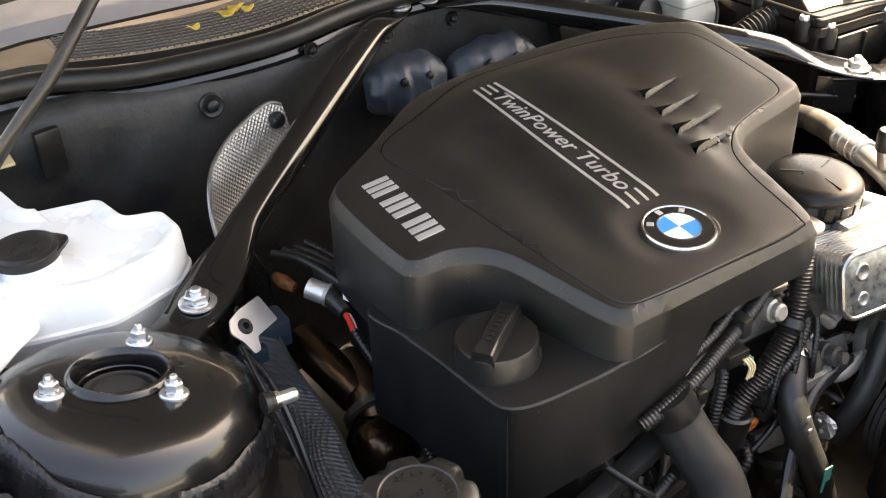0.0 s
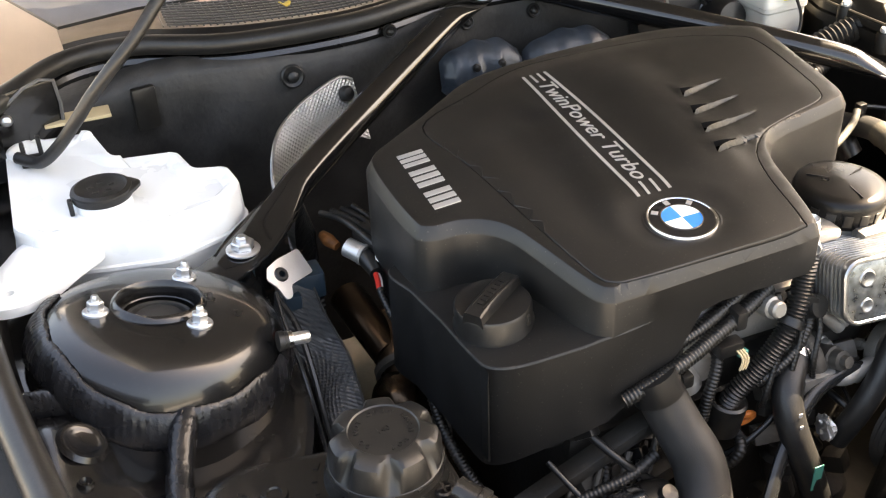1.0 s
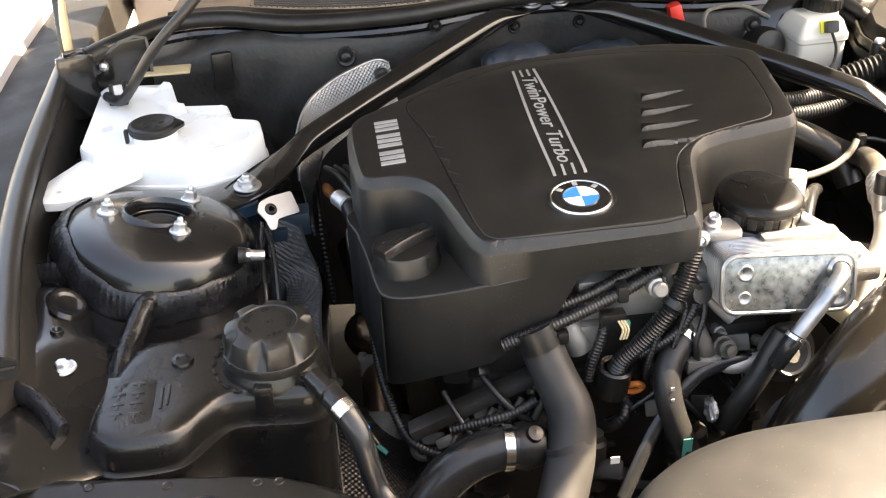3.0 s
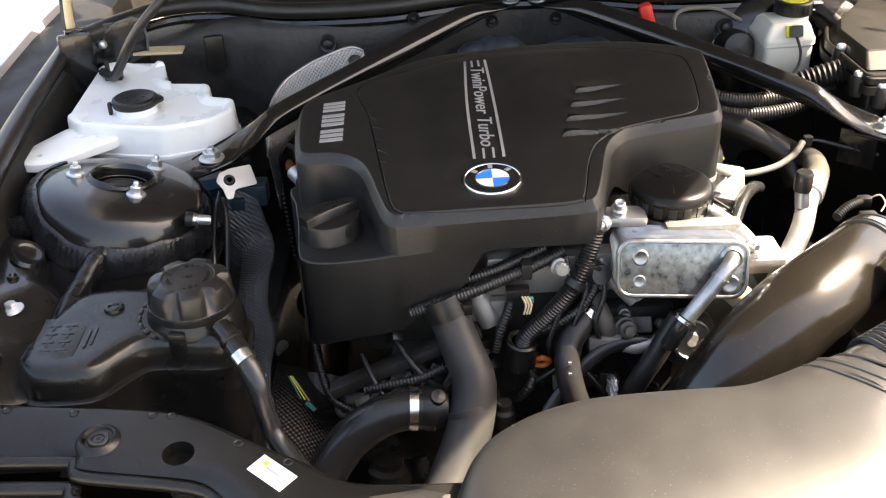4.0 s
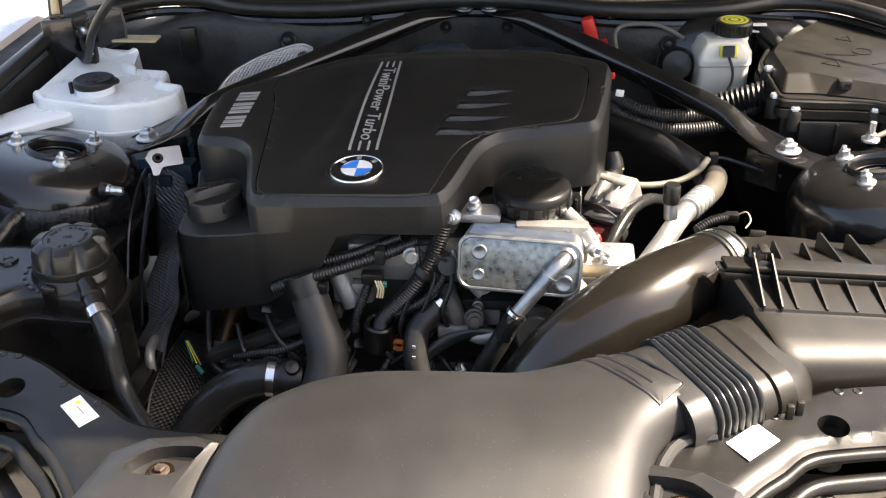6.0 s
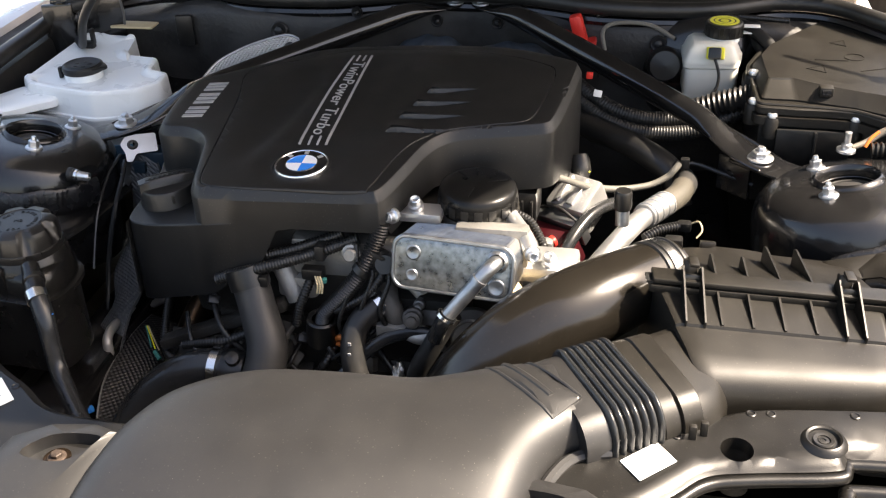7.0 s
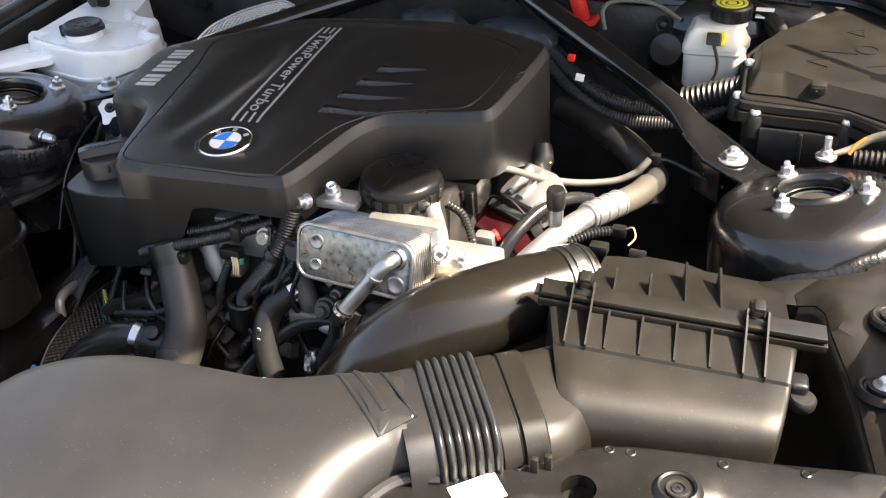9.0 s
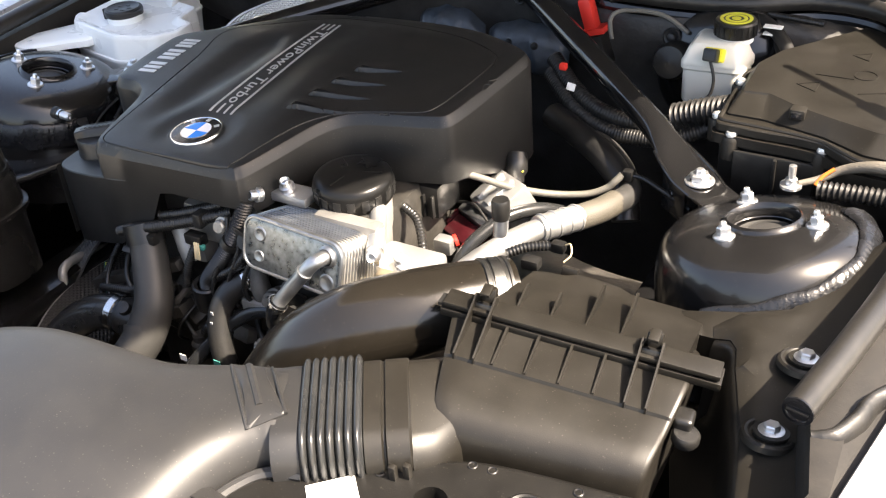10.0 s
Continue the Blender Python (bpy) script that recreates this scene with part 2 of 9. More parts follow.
def piece(name, me, parent, m, label=""):
    """One more object on a shared mesh, at the world pose m, under parent."""
    ob = new(name, me)
    ob.parent = parent
    ob.matrix_basis = Matrix.Translation(-OFF[parent]) @ m
    OFF[ob] = OFF[parent]
    return tagged(ob, label)


def share(name, bm, material, angle=38):
    me = bpy.data.meshes.new(name)
    bm.to_mesh(me)
    bm.free()
    finish(me, material, angle)
    return me


def spline(pts, per=8, closed=False):
    """Catmull-Rom points through pts."""
    P = [Vector(p) for p in pts]
    n = len(P)
    out = []
    for i in range(n if closed else n - 1):
        if closed:
            a, b, c, d = P[i - 1], P[i], P[(i + 1) % n], P[(i + 2) % n]
        else:
            a, b, c, d = P[max(i - 1, 0)], P[i], P[i + 1], P[min(i + 2, n - 1)]
        for k in range(per):
            t = k / per
            out.append(0.5 * ((2 * b) + (c - a) * t + (2 * a - 5 * b + 4 * c - d) * t * t + (3 * b - a - 3 * c + d) * t ** 3))
    if not closed:
        out.append(P[-1])
    return out


def even(pts, step):
    """Points at even steps along a polyline."""
    out = [pts[0].copy()]
    left = step
    for a, b in zip(pts, pts[1:]):
        d = (b - a).length
        s = 0.0
        while d - s >= left:
            s += left
            out.append(a.lerp(b, s / d))
            left = step
        left -= d - s
    return out


def bridge(bm, rings, closed=True, cap0=True, cap1=True):
    """Skins a row of vertex rings."""
    vs = [[bm.verts.new(p) for p in r] for r in rings]
    n = len(vs[0])
    for a, b in zip(vs, vs[1:]):
        for i in range(n if closed else n - 1):
            j = (i + 1) % n
            bm.faces.new((a[i], a[j], b[j], b[i]))
    if cap0:
        bm.faces.new(list(reversed(vs[0])))
    if cap1:
        bm.faces.new(vs[-1])
    return vs


def tube_bm(pts, radius, seg=14, per=8, corr=0.0, pitch=0.006, bm=None, raw=False, squash=1.0):
    """A pipe along a spline; radius a number or one for each point; corr: depth of corrugation rings."""
    bm = bm or bmesh.new()
    path = [Vector(p) for p in pts] if raw else spline(pts, per)
    if corr:
        path = even(path, pitch / 4)
    n = len(path)
    tot = [0.0]
    for a, b in zip(path, path[1:]):
        tot.append(tot[-1] + (b - a).length)
    up = Vector((0.13, 0.21, 0.97))
    rings = []
    prev = None
    for i, p in enumerate(path):
        t = (path[min(i + 1, n - 1)] - path[max(i - 1, 0)]).normalized()
        if prev is None:
            u = t.cross(up)
            if u.length < 0.1:
                u = t.cross(Vector((1, 0, 0)))
            u.normalize()
        else:
            u = (prev - t * prev.dot(t)).normalized()
        prev = u
        v = t.cross(u)
        f = tot[i] / max(tot[-1], 1e-9)
        if isinstance(radius, (int, float)):
            r = radius
        else:
            k = f * (len(radius) - 1)
            q = min(int(k), len(radius) - 2)
            r = radius[q] + (radius[q + 1] - radius[q]) * (k - q)
        if corr:
            r -= corr * (0, 0.5, 1, 0.5)[i % 4]
        rings.append([p + (u * math.cos(a) * squash + v * math.sin(a)) * r for a in (2 * math.pi * s / seg for s in range(seg))])
    bridge(bm, rings)
    bmesh.ops.recalc_face_normals(bm, faces=bm.faces)
    return bm


def lathe_bm(profile, seg=28, m=Matrix(), bm=None, cap0=False, cap1=False, wave=None):
    """Turns a profile of (radius, height) round the z axis, then places it by m. wave(angle, radius, height) gives a new radius."""
    bm = bm or bmesh.new()
    rings = []
    for r, z in profile:
        ring = []
        for s in range(seg):
            a = 2 * math.pi * s / seg
            q = wave(a, r, z) if wave else r
            ring.append(m @ Vector((q * math.cos(a), q * math.sin(a), z)))
        rings.append(ring)
    bridge(bm, rings, True, cap0, cap1)
    return bm


def box_bm(c, size, bevel=0.003, m=Matrix(), bm=None, segs=2):
    """A box with rounded edges, centred at c and then placed by m."""
    bm = bm or bmesh.new()
    tmp = bmesh.new()
    bmesh.ops.create_cube(tmp, size=1.0)
    bmesh.ops.scale(tmp, vec=size, verts=tmp.verts)
    if bevel:
        bmesh.ops.bevel(tmp, geom=list(tmp.edges), offset=bevel, segments=segs, affect="EDGES", profile=0.6)
    bmesh.ops.transform(tmp, matrix=m @ Matrix.Translation(c), verts=tmp.verts)
    me = bpy.data.meshes.new("tmp")
    tmp.to_mesh(me)
    tmp.free()
    bm.from_mesh(me)
    bpy.data.meshes.remove(me)
    return bm


def axes(at, z, x=(1, 0, 0)):
    """A pose at a place whose z axis points along z."""
    z = Vector(z).normalized()
    y = z.cross(Vector(x)).normalized()
    x = y.cross(z)
    m = Matrix((x, y, z)).transposed().to_4x4()
    return Matrix.Translation(at) @ m


def open_distance(p, A):
    """Distance of a point from an open polyline."""
    A = np.asarray(A, float)
    a, dv = A[:-1], A[1:] - A[:-1]
    k = np.clip((((np.asarray(p) - a) * dv).sum(1)) / ((dv ** 2).sum(1) + 1e-12), 0, 1)
    return float(np.min(np.hypot(*(a + dv * k[:, None] - np.asarray(p)).T)))


def inside(p, poly):
    c = False
    n = len(poly)
    for i in range(n):
        a, b = poly[i], poly[i - 1]
        if (a[1] > p[1]) != (b[1] > p[1]) and p[0] < (b[0] - a[0]) * (p[1] - a[1]) / (b[1] - a[1]) + a[0]:
            c = not c
    return c


def edge_distance(P, poly):
    """Distance of the points P (n, 2) from a closed polyline."""
    P = np.asarray(P, float)
    A = np.asarray(poly, float)
    B = np.roll(A, -1, axis=0)
    D = B - A
    L2 = (D ** 2).sum(1) + 1e-12
    best = np.full(len(P), 1e9)
    for a, d, l in zip(A, D, L2):
        t = np.clip(((P - a) @ d) / l, 0, 1)
        best = np.minimum(best, np.hypot(*(P - a - t[:, None] * d).T))
    return best


def offset_loop(poly, d):
    """The closed loop moved inwards by d (the loop runs anticlockwise)."""
    n = len(poly)
    out = []
    for i in range(n):
        a, b, c = (Vector(poly[k % n][:2]) for k in (i - 1, i, i + 1))
        t = ((b - a).normalized() + (c - b).normalized())
        t.normalize()
        out.append((b.x - t.y * d, b.y + t.x * d))
    return out


def sheet_bm(outer, height, thick=0.004, holes=(), insets=(), step=0.012, wall=None, extra_pts=()):
    """A moulded panel over an anticlockwise plan outline: its top follows height(x, y, distance from the edge), with holes
    through it; its edge is drawn down by thick, or by wall(x, y)."""
    from mathutils.geometry import delaunay_2d_cdt
    outer = [(p[0], p[1]) for p in outer]
    pts, edges = [], []

    def loop(ring):
        s = len(pts)
        pts.extend(Vector(p) for p in ring)
        edges.extend((s + i, s + (i + 1) % len(ring)) for i in range(len(ring)))

    loop(outer)
    for h in holes:
        loop(h)
    pts.extend(Vector(p) for p in extra_pts)
    extra = []
    for d in insets:
        extra += [p for p in offset_loop(outer, d) if inside(p, outer)]
    if extra:
        dist = edge_distance(extra, outer)
        pts.extend(Vector(p) for p, q in zip(extra, dist) if q > 0.6 * min(insets))
    xs, ys = [p[0] for p in outer], [p[1] for p in outer]
    grid = [(x, y) for x in np.arange(min(xs), max(xs), step) for y in np.arange(min(ys), max(ys), step)]
    grid = [g for g in grid if inside(g, outer) and not any(inside(g, h) for h in holes)]
    if grid:
        dist = edge_distance(grid, outer)
        lim = (max(insets) if insets else 0) + step * 0.4
        keep = dist > lim
        for h in holes:
            keep &= edge_distance(grid, h) > step * 0.4
        if extra_pts:
            E = np.array(extra_pts)
            near = np.array([np.min(np.hypot(E[:, 0] - g[0], E[:, 1] - g[1])) for g in grid])
            keep &= near > step * 0.35
        pts.extend(Vector(g) for g, k in zip(grid, keep) if k)
    vs, es, fs, *_ = delaunay_2d_cdt(pts, edges, [], 0, 1e-6)
    good = []
    for f in fs:
        c = sum((vs[i] for i in f), Vector((0, 0))) / len(f)
        if inside(c, outer) and not any(inside(c, h) for h in holes):
            good.append(f)
    dist = edge_distance([tuple(v) for v in vs], outer)
    bm = bmesh.new()
    top = [bm.verts.new((v.x, v.y, height(v.x, v.y, d))) for v, d in zip(vs, dist)]
    for f in good:
        bm.faces.new([top[i] for i in f])
    bmesh.ops.delete(bm, geom=[v for v in bm.verts if not v.link_faces], context="VERTS")
    bmesh.ops.recalc_face_normals(bm, faces=bm.faces)
    if sum(f.normal.z for f in bm.faces) < 0:
        bmesh.ops.reverse_faces(bm, faces=bm.faces)
    rim = [e for e in bm.edges if e.is_boundary]
    low = {}
    for e in rim:
        for v in e.verts:
            if v not in low:
                drop = wall(v.co.x, v.co.y) if wall else thick
                low[v] = bm.verts.new((v.co.x, v.co.y, v.co.z - drop))
    for e in rim:
        a, b = e.verts
        f = e.link_faces[0]
        order = [l.vert for l in f.loops]
        i = order.index(a)
        if order[(i + 1) % len(order)] is b:
            a, b = b, a
        bm.faces.new((a, b, low[b], low[a]))
    return bm


def text_mesh(words, size, depth, material):
    cu = bpy.data.curves.new("lettering", "FONT")
    cu.body, cu.size, cu.extrude = words, size, depth
    cu.align_x, cu.align_y = "CENTER", "CENTER"
    cu.resolution_u = 3
    ob = bpy.data.objects.new("lettering", cu)
    scene.collection.objects.link(ob)
    bpy.context.view_layer.update()
    me = bpy.data.meshes.new_from_object(ob.evaluated_get(bpy.context.evaluated_depsgraph_get()))
    bpy.data.objects.remove(ob)
    bpy.data.curves.remove(cu)
    me.materials.clear()
    me.materials.append(material)
    return me


def planar_uv(me, ax=(1, 0, 0), ay=(0, 0, 1)):
    """UVs in metres along two axes."""
    uv = me.uv_layers.new(name="UVMap")
    ax, ay = Vector(ax).normalized(), Vector(ay).normalized()
    for l in me.loops:
        co = me.vertices[l.vertex_index].co
        uv.data[l.index].uv = (co.dot(ax), co.dot(ay))


def circle(cx, cy, r, n=24, sx=1.0, rot=0.0):
    return [(cx + r * sx * math.cos(a) * math.cos(rot) - r * math.sin(a) * math.sin(rot),
             cy + r * sx * math.cos(a) * math.sin(rot) + r * math.sin(a) * math.cos(rot)) for a in (2 * math.pi * i / n for i in range(n))]


def rounded(poly, r, n=5):
    """The closed polygon with its corners rounded by about r."""
    out = []
    k = len(poly)
    for i in range(k):
        a, b, c = (Vector(poly[j % k]) for j in (i - 1, i, i + 1))
        da, dc = a - b, c - b
        q = min(r, 0.45 * da.length, 0.45 * dc.length)
        p0, p1 = b + da.normalized() * q, b + dc.normalized() * q
        for f in np.linspace(0, 1, n):
            p = p0.lerp(b, f).lerp(b.lerp(p1, f), f)
            out.append((p.x, p.y))
    return out


def smooth(a, b, x):
    t = min(1.0, max(0.0, (x - a) / (b - a)))
    return t * t * (3 - 2 * t)


# shared small hardware
def nut_mesh(name, r=0.0065, h=0.012, flange=0.0115, material=None):
    bm = lathe_bm([(0, 0), (flange, 0), (flange, 0.0018), (flange * 0.9, 0.003), (r * 1.08, 0.0034)], 20)
    hexa = [(r * 1.12, 0.0032), (r * 1.12, h - 0.0012), (r * 0.95, h), (r * 0.55, h), (r * 0.55, h + 0.004), (r * 0.42, h + 0.0055), (0.0001, h + 0.0055)]
    lathe_bm(hexa, 6, bm=bm)
    return share(name, bm, material or ZINC, 30)


NUT = nut_mesh("nut")
SMALL_BOLT = nut_mesh("bolt", 0.0055, 0.007, 0.0085)
BIG_BOLT = nut_mesh("bolt", 0.0105, 0.011, 0.0175)


def star_head(name, r, material):
    """A wide plastic push pin with a dished, star-driven head."""
    bm = lathe_bm([(r, 0), (r, 0.002), (r * 0.92, 0.0035), (r * 0.62, 0.0028), (r * 0.58, -0.001), (r * 0.5, -0.001), (r * 0.46, 0.002),
                   (r * 0.22, 0.0024), (r * 0.18, 0.0006), (0.0001, 0.0006)], 24)
    return share(name, bm, material, 30)


PIN = mat("grey_pin_plastic", (0.014, 0.0135, 0.013), 0.42, bump=0.1, bscale=400, var=0.1, dust=0.05)
PUSH = star_head("push_pin", 0.0135, PIN)


def low_bolt(name, material):
    """A low hexagon head on a broad flange."""
    bm = lathe_bm([(0.0120, 0.0), (0.0120, 0.0014), (0.0090, 0.0024), (0.0001, 0.0024)], 22)
    lathe_bm([(0.0078, 0.002), (0.0078, 0.0066), (0.0066, 0.0078), (0.0001, 0.0078)], 6, bm=bm)
    return share(name, bm, material, 30)


LOW_BOLT = low_bolt("bolt", ZINC)
RUSTY_SCREW = low_bolt("screw", mat("rusty_screw", (0.050, 0.036, 0.028), 0.6, metal=0.4, bump=0.5, bscale=300, var=0.5, vscale=120))

# ---------------------------------------------------------------- ground and car shell
def build_ground():
    bm = bmesh.new()
    bmesh.ops.create_grid(bm, x_segments=8, y_segments=8, size=400)
    ob = part("ground", bm, CONCRETE)
    tagged(ob, "pale sunlit concrete ground beside the car", "ground", kind="structure")


build_ground()


WING_Y = [-0.62, -0.45, -0.34, -0.2, -0.07, 0.1, 0.25, 0.4, 0.62, 0.9]
SEAL = [(0.640, -0.386), (0.655, -0.31), (0.674, -0.20), (0.688, -0.08), (0.694, 0.02), (0.697, 0.15), (0.700, 0.32)]


def build_fender(s, name):
    """The outer wing with the broad flange inside it; s is -1 or 1."""
    t = thing(name, (s * 0.78, 0.0, 0.55), "silver grey front wing with a dark inner flange", "fender", kind="structure")
    inner = [0.60, 0.662, 0.702, 0.735, 0.75, 0.755, 0.755, 0.75, 0.74, 0.735]
    if s < 0:
        inner = [x + e for x, e in zip(inner, (0.048, 0.042, 0.034, 0.026, 0.022, 0.030, 0.038, 0.043, 0.045, 0.045))]
    else:
        inner = [x + e for x, e in zip(inner, (0.040, 0.030, 0.008, -0.004, 0.0, 0.004, 0.008, 0.010, 0.012, 0.012))]
    prof = [(0.0, -0.012), (0.004, 0.0), (0.02, 0.004), (0.05, 0.0), (0.085, -0.02), (0.105, -0.06), (0.115, -0.14), (0.118, -0.35)]
    rings = [[Vector((s * (x + dx), y, 0.895 + 0.02 * smooth(-0.6, 0.5, y) + dz)) for dx, dz in prof] for x, y in zip(inner, WING_Y)]
    bm = bmesh.new()
    bridge(bm, rings, False, False, False)
    bmesh.ops.recalc_face_normals(bm, faces=bm.faces)
    part("wing_panel", bm, BODYW, t, "silver grey wing skin")
    # dark flange that carries the rubber seal
    rings = []
    for x, y in zip(inner, WING_Y):
        xs = float(np.interp(y, [p[1] for p in SEAL], [p[0] for p in SEAL])) + (0.010 if s > 0 else 0.0)
        if y < -0.386:
            xs = x - 0.008 if s > 0 else x - 0.02
        z = 0.884 + 0.02 * smooth(-0.6, 0.5, y)
        rings.append([Vector((s * a, y, b)) for a, b in ((x + 0.004, z - 0.002), (x, z), ((x + xs) / 2, z + 0.004), (xs + 0.006, z + 0.008), (xs - 0.008, z + 0.008), (xs - 0.011, z + 0.002), (xs - 0.014, z - 0.03), (xs - 0.02, z - 0.06))])
    bm = bmesh.new()
    bridge(bm, rings, False, False, False)
    bmesh.ops.recalc_face_normals(bm, faces=bm.faces)
    part("flange", bm, FLANGE, t, "dark grey folded flange")
    return t


def build_wing_seal(s):
    """Hollow rubber seal on the wing's flange, cut off square at its front end."""
    dx = 0.010 if s > 0 else 0.0
    pts = [(s * (x + dx), y, 0.912 + 0.018 * smooth(-0.4, 0.4, y)) for x, y in SEAL]
    t = thing("wing_seal", pts[0], "hollow grey rubber seal along the wing, cut open at its end", "rubber seal", "wing seals")
    rr = 0.0132 if s > 0 else 0.0135
    part("tube", tube_bm(pts, [rr] * 5 + [0.013] * 2, 20), STRIP, t)
    m = axes(pts[0], Vector(pts[0]) - Vector(pts[1]))
    part("open_end", lathe_bm([(rr * 0.98, -0.001), (rr * 0.99, 0.0014), (rr * 0.78, 0.0016), (rr * 0.74, 0.0002), (0.0001, 0.0002)], 20, m), BLACKEN, t, "dark hollow end")
    part("inner_web", box_bm((0, 0, 0.0012), (rr * 1.4, 0.0022, 0.002), 0.0004, m), RUBBER, t)
    part("foot", box_bm((0, -0.004, -0.012), (0.012, 0.014, 0.022), 0.003, m), RUBBER, t, "black rubber foot")
    # taped cable that comes from under the wing to the seal's end
    c = thing("wing_cable", (s * 0.68, -0.33, 0.87), "flat cable in crinkled black tape beside the wing seal", "cable", "wing cables")
    line = [(s * (0.725 + dx), -0.275, 0.886), (s * (0.705 + dx), -0.295, 0.889), (s * (0.688 + dx), -0.318, 0.886), (s * (0.668 + dx), -0.345, 0.872), (s * (0.648 + dx), -0.358, 0.866), (s * (0.622 + dx), -0.378, 0.862), (s * (0.600 + dx), -0.405, 0.85)]
    if s > 0:
        line = [(0.664, -0.388, 0.884), (0.680, -0.380, 0.887), (0.692, -0.356, 0.889), (0.699, -0.328, 0.890), (0.722, -0.295, 0.890)]
    rnd = random.Random(3)
    bm = tube_bm(line, 0.0125, 14, 10, squash=0.55)
    for v in bm.verts:
        v.co += Vector((rnd.uniform(-1, 1), rnd.uniform(-1, 1), rnd.uniform(-1, 1))) * 0.0004
    part("tape_wrap", bm, TAPE if s < 0 else RUBBER, c, angle=50)


build_fender(-1, "fender_left")
build_fender(1, "fender_right")
build_wing_seal(-1)
build_wing_seal(1)


def apron_height(s):
    def f(x, y, d):
        u = abs(x)
        z = 0.80 + 0.052 * smooth(0.52, 0.66, u) + 0.01 * smooth(-0.2, -0.45, y)
        z += 0.012 * math.exp(-((u - 0.628) ** 2 + (y + 0.205) ** 2) / 0.0022)
        z -= 0.018 * math.exp(-((u - 0.585) ** 2 + (y + 0.20) ** 2) / 0.0009)
        z += 0.010 * math.exp(-((u - 0.600) ** 2 + (y + 0.255) ** 2) / 0.0005)
        z += 0.004 * math.sin(60 * y) * smooth(-0.1, -0.2, y) * smooth(0.56, 0.62, u)
        return z - 0.004 * smooth(0.006, 0.0, d)
    return f


def build_apron():
    outer = spline([(-0.72, -0.46), (-0.60, -0.455), (-0.53, -0.38), (-0.47, -0.27), (-0.43, -0.15), (-0.43, 0.1), (-0.45, 0.34), (-0.72, 0.34)], 5, True)
    bm = sheet_bm(outer, apron_height(-1), 0.003, insets=(0.004, 0.01), step=0.013)
    t = thing("inner_wing_left", (-0.6, -0.1, 0.78), "pressed black painted inner wing panel", "inner wing", kind="structure")
    part("panel", bm, PAINT, t)
    for x, y, r in ((-0.628, -0.205, 0.022), (-0.632, -0.248, 0.007)):
        f = apron_height(-1)
        nrm = Vector((-(f(x + 0.01, y, 1) - f(x - 0.01, y, 1)) / 0.02, -(f(x, y + 0.01, 1) - f(x, y - 0.01, 1)) / 0.02, 1))
        part("embossed_ring", lathe_bm([(0.0001, -0.001), (r * 0.45, -0.0008), (r * 0.6, 0.001), (r * 0.72, 0.0030), (r * 0.85, 0.0030), (r, -0.001)], 28, axes((x, y, f(x, y, 1) + 0.001), nrm)), PAINT, t)
    piece("bolt", LOW_BOLT, t, Matrix.Translation((-0.619, -0.301, 0.846)) @ Matrix.Scale(0.85, 4), "zinc-plated bolt")
    bm = lathe_bm([(0.0085, 0.0), (0.0135, 0.0), (0.013, 0.0015), (0.0085, 0.002)], 24, Matrix.Translation((-0.619, -0.301, 0.8445)))
    part("washer", bm, ZINC, t)


build_apron()


